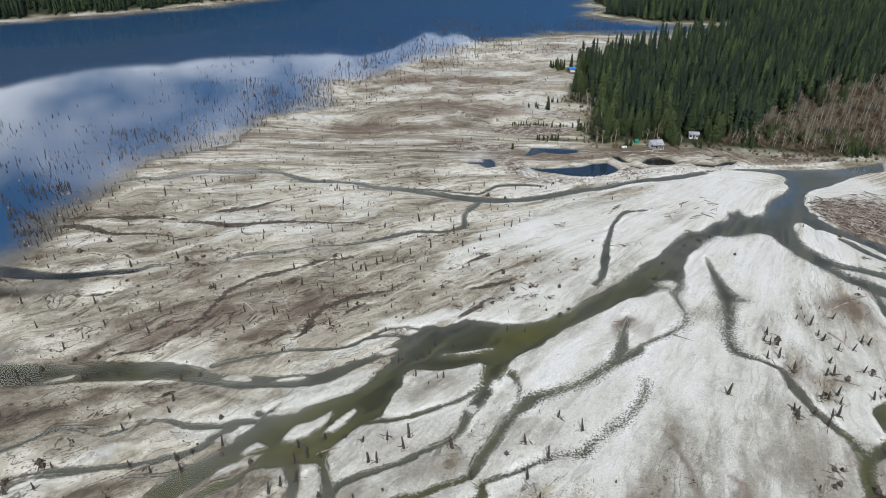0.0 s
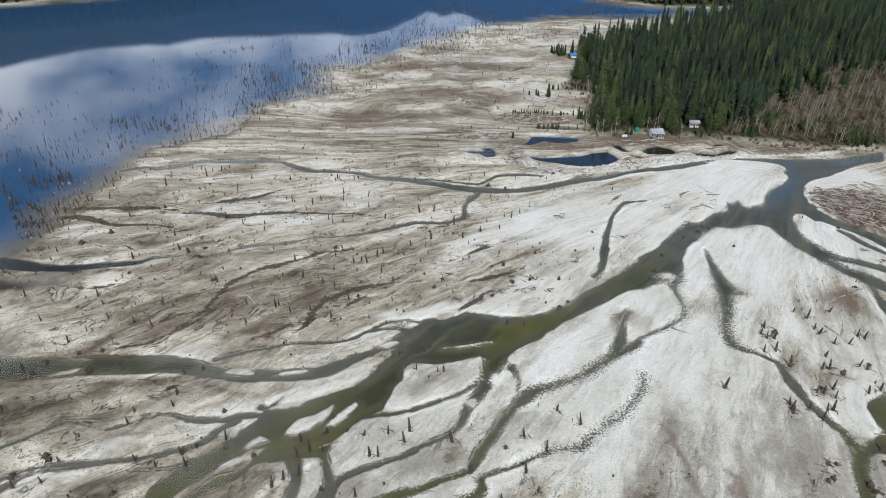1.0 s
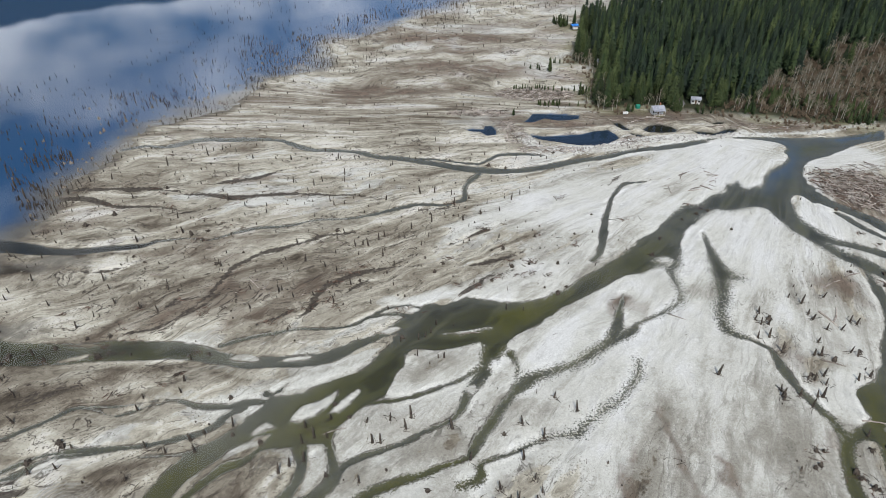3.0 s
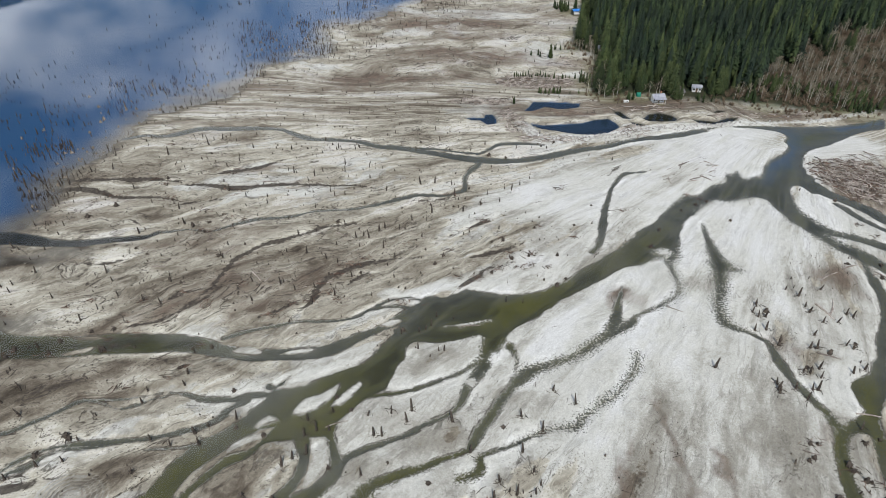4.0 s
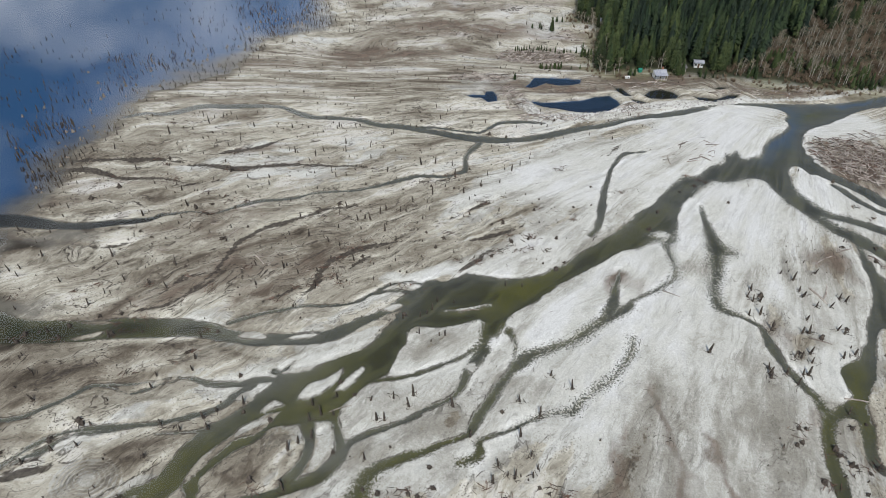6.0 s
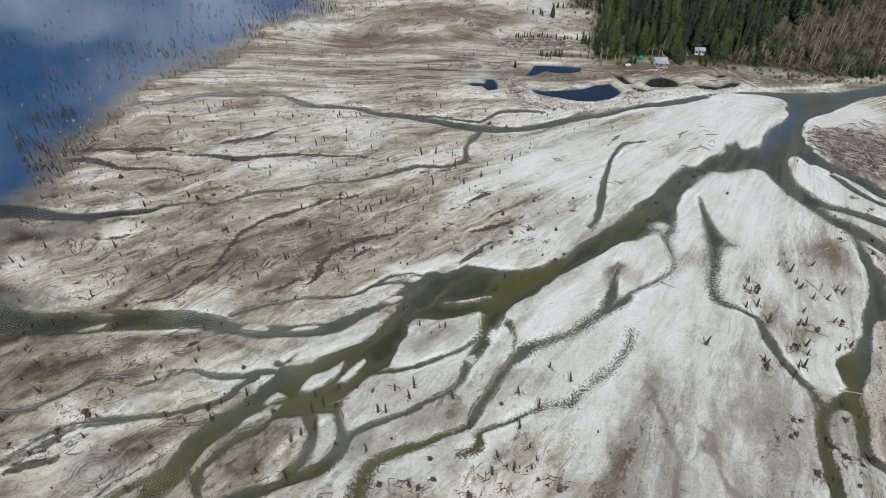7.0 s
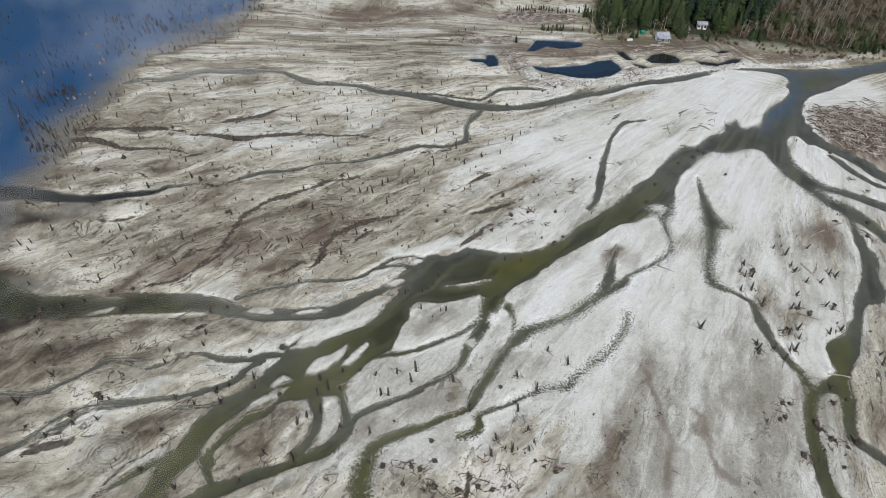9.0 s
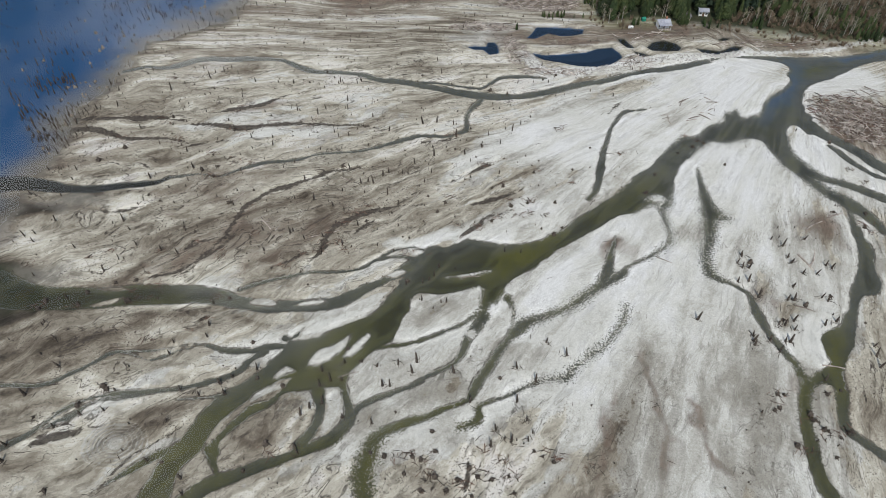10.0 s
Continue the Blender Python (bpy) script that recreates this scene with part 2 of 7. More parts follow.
    bump_node(n, l, p, maths(n, l, "ADD", spread(grain, 0.6), spread(pebble, 0.25)), 0.4, 0.25)
    return m


def water_material():
    m = bpy.data.materials.new("clear_water")
    m.use_nodes = True
    n, l = m.node_tree.nodes, m.node_tree.links
    n.clear()
    out, mix = n.new("ShaderNodeOutputMaterial"), n.new("ShaderNodeMixShader")
    clear, gloss, fres, b = n.new("ShaderNodeBsdfTransparent"), n.new("ShaderNodeBsdfGlossy"), n.new("ShaderNodeFresnel"), n.new("ShaderNodeBump")
    pos = n.new("ShaderNodeTexCoord").outputs["Object"]
    mp = n.new("ShaderNodeMapping")
    mp.inputs["Scale"].default_value = (0.5, 1.0, 1.0)
    l.new(pos, mp.inputs["Vector"])
    l.new(noise_node(n, l, mp.outputs["Vector"], 0.5, 1, 0.5), b.inputs["Height"])
    b.inputs["Strength"].default_value, b.inputs["Distance"].default_value = 0.002, 0.08
    clear.inputs["Color"].default_value = (0.95, 0.955, 0.945, 1)
    gloss.inputs["Color"].default_value, gloss.inputs["Roughness"].default_value = (1, 1, 1, 1), 0.035
    fres.inputs["IOR"].default_value = 1.38
    l.new(b.outputs["Normal"], gloss.inputs["Normal"])
    l.new(fres.outputs["Fac"], mix.inputs["Fac"])
    l.new(clear.outputs["BSDF"], mix.inputs[1])
    l.new(gloss.outputs["BSDF"], mix.inputs[2])
    l.new(mix.outputs["Shader"], out.inputs["Surface"])
    return m


SILT, WATER = ground_material(), water_material()
NEEDLES = rough_material("fir_needles", (0.012, 0.024, 0.008), (0.034, 0.049, 0.015), 0.5, 0.75, 0.05, 6, "object", 0.5)
CEDAR = rough_material("cedar_sprays", (0.024, 0.039, 0.012), (0.054, 0.070, 0.022), 0.5, 0.75, 0.05, 6, "object", 0.35)
WOOD_GREENS = [rough_material("fir_needles_far", a, b, 0.13, 0.75, 0.05, 6, "island", 0.15) for a, b in (
    ((0.006, 0.014, 0.009), (0.018, 0.030, 0.015)), ((0.012, 0.025, 0.011), (0.032, 0.049, 0.018)), ((0.024, 0.040, 0.013), (0.056, 0.074, 0.024)))]
BARK = rough_material("grey_bark", (0.16, 0.13, 0.10), (0.30, 0.26, 0.21), 1.5, 0.9, 0.02)
ALDER_BARK = rough_material("alder_bark", (0.24, 0.23, 0.20), (0.42, 0.40, 0.36), 1.5, 0.9, 0.02)
SCRUB_TWIGS = rough_material("willow_twigs", (0.100, 0.072, 0.048), (0.19, 0.143, 0.098), 0.2, 0.9, 0.02, 6, "island", 0.3)
ALDER = rough_material("bare_alder_twigs", (0.125, 0.108, 0.076), (0.23, 0.20, 0.148), 0.6, 0.9, 0.02)
SNAG = rough_material("weathered_dead_wood", (0.027, 0.021, 0.017), (0.112, 0.093, 0.075), 0.8, 0.9, 0.03)
PALE_WOOD = rough_material("bleached_stump_wood", (0.12, 0.10, 0.08), (0.34, 0.29, 0.23), 1.2, 0.9, 0.03)
RUSTY_WOOD = rough_material("rust_brown_wood", (0.065, 0.040, 0.030), (0.17, 0.105, 0.078), 0.5, 0.9, 0.02, 7, "island", 0.35)
STONE = rough_material("pale_boulder", (0.22, 0.21, 0.19), (0.43, 0.42, 0.395), 0.6, 0.9, 0.03, 6, "island", 0.25)
DRIFT = rough_material("driftwood", (0.12, 0.095, 0.078), (0.42, 0.38, 0.335), 0.5, 0.9, 0.02, 7, "object", 0.55)
DRIFT_FAR = rough_material("driftwood_heap", (0.12, 0.095, 0.078), (0.42, 0.38, 0.335), 0.3, 0.9, 0.02, 7, "island", 0.55)


# ---- arithmetic of the land ----
def lattice(x, y, seed):
    """Smooth value noise, 0 to 1, on arrays."""
    xi, yi = np.floor(x), np.floor(y)
    fx, fy = x - xi, y - yi
    fx, fy = fx * fx * (3 - 2 * fx), fy * fy * (3 - 2 * fy)

    def h(a, b):
        v = np.sin(a * 127.1 + b * 311.7 + seed * 74.7) * 43758.5453
        return v - np.floor(v)

    a = h(xi, yi) * (1 - fx) + h(xi + 1, yi) * fx
    b = h(xi, yi + 1) * (1 - fx) + h(xi + 1, yi + 1) * fx
    return a * (1 - fy) + b * fy


def fbm(x, y, seed, octaves=4):
    total, amp = 0, 0.5
    for k in range(octaves):
        total = total + amp * lattice(x * 2 ** k, y * 2 ** k, seed + 13 * k)
        amp *= 0.5
    return total / (1 - 0.5 ** octaves)


def step(a, b, v):
    q = np.clip((v - a) / (b - a), 0, 1)
    return q * q * (3 - 2 * q)


def spans(*stretches):
    """Grid lines: (from, to, spacing at the start, at the end) one after another."""
    out = []
    for a, b, s0, s1 in stretches:
        v = a
        while v < b - 1e-6:
            out.append(v)
            v += s0 + (s1 - s0) * (v - a) / (b - a)
    return np.array(out + [stretches[-1][1]])


XS = spans((-4200, -420, 240, 14), (-420, -135, 9, 0.8), (-135, 130, 0.55, 0.5), (130, 215, 0.55, 1.2), (215, 520, 1.5, 12), (520, 4200, 16, 240))
YS = spans((-1500, -112, 150, 2), (-112, 40, 0.45, 0.5), (40, 145, 0.5, 0.8), (145, 380, 0.9, 1.8), (380, 620, 2, 8), (620, 4600, 12, 260))
GX, GY = np.meshgrid(XS, YS)
EDGE = np.full(GX.shape, 60.0)      # metres to the nearest bank, negative in the stream
DEPTH = np.zeros(GX.shape)
RILL = np.full(GX.shape, 60.0)      # the same for rills without standing water
WX = (fbm(GX / 9, GY / 9, 1, 3) - 0.5) * 2
WY = (fbm(GX / 9, GY / 9, 2, 3) - 0.5) * 2


def curve_points(pts, steps=5):
    """A smooth curve through the points (any number of columns)."""
    p = np.array(pts, float)
    p = np.vstack([2 * p[0] - p[1], p, 2 * p[-1] - p[-2]])
    out = []
    for k in range(1, len(p) - 2):
        for s in range(steps):
            t = s / steps
            a, b, c, d = p[k - 1], p[k], p[k + 1], p[k + 2]
            out.append(0.5 * (2 * b + (c - a) * t + (2 * a - 5 * b + 4 * c - d) * t * t + (3 * b - a - 3 * c + d) * t ** 3))
    return np.array(out + [p[-2]])


def channel(depth, pts, reach=9.0):
    """Cuts one water course into the land: its points are x, y and width."""
    field = EDGE if depth > 0.13 else RILL
    c = curve_points(pts)
    sway = 0.5
    if depth <= 0.13:        # rills run out to nothing at both ends
        run = np.linspace(0, 1, len(c))
        c[:, 2] *= 1.05 * np.sin(np.pi * (0.06 + 0.88 * run)) ** 0.5
        sway = 1.0
    for (x0, y0, w0), (x1, y1, w1) in zip(c[:-1], c[1:]):
        r = max(w0, w1) / 2 + reach
        i0, i1 = np.searchsorted(XS, (min(x0, x1) - r, max(x0, x1) + r))
        j0, j1 = np.searchsorted(YS, (min(y0, y1) - r, max(y0, y1) + r))
        px, py = GX[j0:j1, i0:i1] + sway * WX[j0:j1, i0:i1], GY[j0:j1, i0:i1] + sway * WY[j0:j1, i0:i1]
        dx, dy = x1 - x0, y1 - y0
        t = np.clip(((px - x0) * dx + (py - y0) * dy) / (dx * dx + dy * dy + 1e-9), 0, 1)
        s = np.hypot(px - x0 - t * dx, py - y0 - t * dy) - 0.5 * (w0 + (w1 - w0) * t)
        part_of = field[j0:j1, i0:i1]
        DEPTH[j0:j1, i0:i1] = np.where(s < np.minimum(part_of, 0), depth, DEPTH[j0:j1, i0:i1])
        np.minimum(part_of, s, out=part_of)


def outline_distance(poly, px, py):
    """Metres from the places to the polygon's outline, negative inside it."""
    p = np.array(poly, float)
    best, inside = np.full(px.shape, 1e9), np.zeros(px.shape, bool)
    for (x0, y0), (x1, y1) in zip(p, np.roll(p, -1, 0)):
        dx, dy = x1 - x0, y1 - y0
        t = np.clip(((px - x0) * dx + (py - y0) * dy) / (dx * dx + dy * dy), 0, 1)
        best = np.minimum(best, np.hypot(px - x0 - t * dx, py - y0 - t * dy))
        if dy:
            inside ^= ((y0 > py) != (y1 > py)) & (px < x0 + dx * (py - y0) / dy)
    return np.where(inside, -best, best)


def polygon_distance(poly):
    return outline_distance(poly, GX, GY)


def near_outline(outline, reach):
    """The part of the grid round an outline, and the distance to it there."""
    p = curve_points(outline + outline[:1], 3)[:-1]
    i0, i1 = np.searchsorted(XS, (p[:, 0].min() - reach, p[:, 0].max() + reach))
    j0, j1 = np.searchsorted(YS, (p[:, 1].min() - reach, p[:, 1].max() + reach))
    px, py = GX[j0:j1, i0:i1] + 0.5 * WX[j0:j1, i0:i1], GY[j0:j1, i0:i1] + 0.5 * WY[j0:j1, i0:i1]
    return i0, i1, j0, j1, outline_distance(p, px, py)


def pool(depth, outline):
    """Cuts a sheet of open water with that outline into the land."""
    i0, i1, j0, j1, s = near_outline(outline, 8.0)
    part_of = EDGE[j0:j1, i0:i1]
    DEPTH[j0:j1, i0:i1] = np.where(s < np.minimum(part_of, 0), depth, DEPTH[j0:j1, i0:i1])
    np.minimum(part_of, s, out=part_of)


def bar(outline):
    """A bar of silt that stands out of the streams."""
    i0, i1, j0, j1, s = near_outline(outline, 8.0)
    np.maximum(BAR[j0:j1, i0:i1], -s, out=BAR[j0:j1, i0:i1])


BAR = np.full(GX.shape, -9.0)

pool(0.55, [(204.4, 118.6), (194.1, 115.7), (185.2, 112.8), (177.1, 111.8), (166.7, 111.3), (156.4, 111.3), (143.8, 111.8), (133.5, 111.7), (133.6, 110.3), (140.6, 109.9), (147.5, 107.6), (151.7, 104.8), (152.7, 101.2), (149.8, 97.1), (149.6, 92.8), (145.7, 87.2), (140.7, 83.0), (136.2, 80.1), (132.6, 74.8), (130.9, 70.1), (128.8, 67.7), (148.8, 64.3), (148.2, 68.9), (149.1, 74.9), (151.3, 80.9), (155.4, 87.2), (160.3, 90.6), (166.0, 92.8), (173.9, 97.2), (180.7, 101.7), (190.1, 106.3), (200.2, 109.1)])  # river head
pool(0.55, [(131.8, 72.8), (128.9, 68.1), (125.2, 67.3), (121.9, 65.8), (120.2, 66.2), (120.4, 70.1), (119.9, 71.6), (116.9, 69.3), (114.8, 68.5), (112.8, 64.3), (109.9, 62.4), (106.0, 60.5), (103.1, 57.9), (100.4, 54.6), (98.2, 53.5), (94.5, 53.1), (89.9, 49.6), (91.8, 38.9), (95.5, 42.7), (99.0, 46.1), (102.0, 49.2), (104.9, 50.3), (108.6, 49.3), (113.1, 49.6), (117.0, 51.4), (120.4, 51.8), (123.3, 50.4), (124.8, 47.9), (125.5, 43.4), (127.1, 38.3), (133.6, 41.7), (134.5, 48.6), (135.2, 54.0), (136.7, 58.3), (140.2, 60.6), (142.3, 58.3), (143.9, 54.0), (149.6, 55.4), (149.3, 59.5), (148.8, 64.3), (148.2, 68.9)])  # confluence
pool(0.55, [(94.5, 53.1), (89.9, 49.6), (85.6, 45.4), (82.6, 41.6), (78.2, 35.9), (74.5, 33.3), (70.7, 30.1), (67.1, 25.3), (62.9, 21.3), (59.2, 17.7), (55.8, 15.6), (51.1, 11.2), (45.7, 7.5), (41.1, 2.5), (37.9, 0.1), (34.8, -2.1), (32.8, -12.5), (35.9, -9.4), (40.0, -6.6), (44.2, -3.4), (49.5, 0.1), (52.7, 2.0), (56.1, 4.8), (59.6, 8.1), (62.8, 9.5), (65.8, 9.6), (69.2, 11.3), (72.6, 13.3), (74.7, 13.9), (77.3, 11.9), (80.6, 13.3), (82.9, 20.8), (84.7, 26.9), (87.1, 32.7), (88.8, 35.6), (91.8, 38.9), (95.0, 46.1)])  # river bend
pool(0.5, [(37.9, 0.1), (34.8, -2.1), (31.7, -3.7), (26.9, -4.8), (22.1, -5.3), (17.3, -4.8), (13.5, -4.3), (9.7, -3.5), (7.8, -3.2), (4.9, -4.3), (2.0, -5.9), (-0.8, -6.7), (-3.7, -6.1), (-6.5, -6.9), (-7.8, -9.0), (-8.9, -12.0), (-10.1, -15.0), (-13.4, -19.9), (-15.1, -23.0), (-10.9, -29.2), (-9.7, -27.4), (-7.1, -26.7), (-4.4, -26.9), (-1.7, -27.2), (1.9, -26.5), (4.6, -25.8), (8.2, -24.6), (10.9, -24.1), (13.0, -26.9), (17.6, -26.2), (19.0, -23.9), (21.9, -21.0), (25.8, -17.9), (29.7, -15.4), (32.8, -12.5), (37.0, -7.9)])  # olive pool of the river
pool(0.5, [(-7.8, -9.0), (-10.1, -15.0), (-13.4, -19.9), (-15.3, -23.5), (-17.8, -27.4), (-20.2, -31.5), (-23.4, -35.3), (-29.2, -38.1), (-34.1, -40.6), (-38.9, -43.4), (-43.8, -44.8), (-46.9, -44.4), (-47.7, -46.9), (-48.9, -49.5), (-52.4, -53.4), (-50.2, -58.5), (-43.6, -57.2), (-38.1, -56.2), (-30.7, -56.6), (-27.2, -55.8), (-24.6, -52.4), (-22.4, -49.4), (-18.4, -46.8), (-15.9, -45.0), (-15.2, -42.3), (-13.7, -39.1), (-12.9, -36.3), (-11.3, -34.1), (-11.0, -31.5), (-10.9, -28.8), (-8.8, -27.0), (-5.4, -19.9)])  # lower river
pool(0.45, [(-46.9, -44.4), (-48.9, -49.5), (-52.4, -53.4), (-55.8, -57.2), (-59.2, -60.0), (-62.0, -61.9), (-64.0, -63.7), (-66.3, -67.2), (-68.0, -69.8), (-70.0, -74.1), (-71.4, -77.4), (-74.3, -80.6), (-75.1, -83.0), (-75.7, -86.1), (-76.8, -89.8), (-77.9, -94.2), (-69.7, -94.2), (-69.3, -88.3), (-67.6, -83.7), (-64.7, -80.3), (-63.4, -76.6), (-61.8, -73.2), (-58.9, -69.0), (-55.0, -65.4), (-50.9, -61.8), (-48.2, -59.1), (-43.6, -57.2), (-40.2, -52.4)])  # lower trunk
pool(0.4, [(-27.4, -54.7), (-31.0, -54.3), (-37.6, -53.9), (-42.3, -55.3), (-45.0, -58.5), (-45.6, -60.0), (-48.8, -64.5), (-54.0, -66.3), (-57.1, -70.3), (-59.5, -73.6), (-62.3, -77.7), (-64.2, -80.6), (-61.7, -82.5), (-59.5, -81.5), (-60.1, -79.0), (-59.5, -76.9), (-57.1, -74.1), (-53.9, -70.8), (-48.5, -66.5), (-45.9, -63.3), (-42.9, -62.2), (-38.5, -61.8), (-33.5, -61.1), (-28.5, -59.9)])  # second arm
channel(0.4, [(-62.6, -79.8, 3.1), (-61.4, -82.5, 2.5), (-59.9, -85.3, 1.6), (-58.4, -88.0, 1.3)])  # second arm end
channel(0.35, [(-36.4, -60.7, 4.1), (-35.4, -63.6, 3.7), (-34.7, -68.0, 2.8), (-35.5, -72.3, 2.9), (-37.1, -75.7, 3.3), (-38.9, -78.9, 3.6)])  # braid a
channel(0.3, [(-30.6, -57.7, 2.5), (-29.0, -61.4, 2.8), (-27.6, -65.0, 2.8), (-26.7, -68.5, 3.1), (-28.1, -72.7, 2.9), (-29.6, -76.0, 3.2)])  # braid b
channel(0.35, [(14.8, -25.1, 6.8), (13.1, -31.0, 4.8), (11.5, -35.8, 3.9), (9.0, -40.1, 3.5), (6.5, -44.3, 2.8), (4.7, -49.3, 2.5), (1.7, -53.3, 2.0), (-1.6, -55.2, 1.6), (-5.6, -57.5, 1.6), (-8.8, -59.9, 1.6), (-12.7, -61.7, 1.8), (-15.8, -63.0, 2.0), (-19.2, -64.1, 2.0)])  # middle arm
channel(0.4, [(-15.8, -63.0, 2.2), (-19.2, -64.1, 2.2), (-21.9, -65.7, 2.3), (-24.6, -67.8, 2.4), (-27.2, -72.6, 3.3), (-30.9, -76.6, 4.4), (-35.1, -79.2, 3.7), (-40.0, -81.2, 3.3), (-44.2, -82.9, 3.6), (-49.7, -84.9, 3.9), (-53.7, -86.8, 3.9), (-57.7, -88.3, 4.2), (-61.5, -90.5, 4.6), (-65.7, -93.9, 4.8)])  # middle arm end
channel(0.2, [(19.1, -28.7, 2.8), (20.8, -31.9, 1.5), (21.2, -34.9, 1.2), (20.4, -38.0, 1.2)])  # middle split
channel(0.2, [(-22.9, -48.2, 0.8), (-16.7, -47.2, 1.0), (-10.8, -46.2, 1.4), (-6.7, -44.7, 1.6), (-1.6, -42.2, 1.3), (5.2, -38.4, 1.1), (10.6, -34.1, 1.3)])  # sand rill
channel(0.35, [(-8.8, -13.0, 3.1), (-12.8, -17.5, 3.2), (-18.1, -20.4, 3.1), (-22.5, -23.0, 3.3), (-26.8, -25.6, 4.0), (-33.5, -30.0, 4.8), (-41.3, -31.6, 4.8), (-49.2, -32.0, 4.3), (-56.2, -32.3, 4.6), (-63.5, -30.7, 5.3), (-71.0, -28.9, 6.4), (-78.5, -27.3, 7.1), (-87.3, -27.6, 8.1), (-96.2, -27.8, 8.6), (-104.9, -28.5, 8.6), (-113.6, -29.0, 8.9), (-122.5, -29.0, 9.5), (-131.6, -28.6, 10.1), (-141.6, -26.1, 13.8), (-147.5, -24.9, 16.7)])  # west arm
channel(0.33, [(-7.4, -10.0, 2.0), (-10.2, -12.0, 2.1), (-13.4, -11.5, 1.3), (-16.8, -11.3, 1.1), (-20.5, -12.1, 1.3), (-24.1, -13.1, 1.4), (-26.2, -15.3, 1.4), (-31.2, -17.5, 1.4), (-38.5, -18.0, 1.4), (-43.1, -17.6, 1.3), (-47.6, -18.5, 1.4), (-51.0, -20.0, 1.7), (-56.3, -21.4, 1.9), (-61.4, -23.1, 1.9), (-65.5, -25.2, 2.0)])  # upper braid
channel(0.2, [(-7.8, -8.0, 1.3), (-11.3, -6.9, 1.0), (-14.7, -7.7, 1.0), (-18.4, -9.3, 1.2), (-21.4, -11.6, 1.2)])  # upper braid tip
channel(0.22, [(-7.8, -11.3, 3.7), (-11.9, -15.0, 3.6), (-15.5, -18.0, 3.2), (-18.2, -19.9, 2.3)])  # west grey arm
channel(0.25, [(-48.1, -44.0, 3.0), (-44.2, -41.9, 2.1), (-41.0, -40.2, 1.5), (-37.0, -38.5, 1.1), (-32.9, -35.9, 0.9)])  # tan spur
channel(0.22, [(58.7, -16.9, 2.0), (55.3, -19.8, 3.2), (50.8, -22.6, 3.2), (46.8, -25.4, 3.0), (40.8, -30.0, 2.9), (35.1, -33.6, 2.4), (29.6, -36.0, 3.0), (24.2, -38.6, 4.1), (21.4, -41.1, 4.0), (18.7, -44.3, 2.6), (15.9, -48.3, 2.9), (13.2, -53.2, 3.2), (10.6, -57.1, 3.5), (8.0, -61.7, 3.2), (6.7, -64.4, 2.2)])  # gravel arm
channel(0.24, [(58.0, -1.5, 0.9), (56.4, -6.3, 1.7), (54.3, -12.4, 2.7), (52.3, -17.8, 3.6), (50.6, -21.7, 3.9)])  # gravel wedge
channel(0.22, [(76.8, 12.5, 3.8), (76.5, 7.6, 2.1), (76.9, 2.9, 1.6), (76.8, -0.9, 1.4), (75.4, -4.7, 1.4), (72.1, -7.8, 1.5), (67.7, -10.9, 1.6), (62.5, -13.4, 1.4), (58.9, -15.9, 1.4), (56.3, -18.8, 1.4)])  # river rill
channel(0.18, [(56.2, -31.8, 1.0), (55.0, -35.7, 1.4), (52.9, -39.6, 1.2), (50.2, -42.5, 1.1), (46.1, -47.3, 1.1), (42.3, -49.9, 1.0), (39.5, -52.2, 1.0), (36.2, -55.1, 1.4), (34.8, -57.4, 1.8), (31.5, -58.0, 1.0), (27.4, -58.5, 1.0), (22.4, -60.8, 1.3), (17.5, -63.1, 1.5), (13.4, -64.9, 1.2), (10.2, -66.4, 1.1), (7.8, -67.8, 1.0)])  # gravel rill
channel(0.35, [(7.6, -63.9, 1.4), (6.0, -65.0, 1.7), (3.5, -66.2, 1.7), (0.0, -67.4, 2.1), (-4.6, -69.7, 2.4), (-9.2, -71.4, 2.7), (-13.7, -73.1, 3.0), (-17.4, -75.0, 3.6), (-19.2, -77.3, 4.4), (-20.2, -80.2, 4.3), (-21.0, -83.6, 5.2), (-21.5, -87.5, 5.8), (-20.2, -94.1, 4.7)])  # olive arm
channel(0.35, [(8.8, -66.7, 1.3), (8.7, -70.2, 2.6), (6.5, -72.2, 2.4), (3.4, -73.4, 1.6)])  # olive pool
channel(0.3, [(94.7, 33.3, 1.1), (94.1, 28.5, 1.9), (93.6, 22.3, 3.2), (93.4, 16.3, 4.8), (93.5, 10.5, 6.0), (92.1, 5.7, 4.9), (90.4, 0.7, 4.1), (88.8, -4.6, 3.4), (86.2, -11.1, 3.2), (85.4, -16.1, 3.8), (86.4, -19.2, 3.6), (88.5, -20.9, 2.8), (90.8, -22.1, 1.8), (93.6, -24.9, 1.7), (95.6, -27.2, 1.8), (95.9, -30.1, 2.5), (95.9, -34.6, 3.3), (96.5, -38.2, 2.6), (97.4, -42.0, 2.6), (98.7, -46.1, 2.7), (100.2, -50.1, 2.4), (101.4, -53.1, 2.5), (102.0, -56.9, 3.0)])  # east creek
channel(0.3, [(93.5, 10.5, 7.2), (95.2, 7.9, 4.1), (97.9, 6.8, 1.5)])  # east creek tail
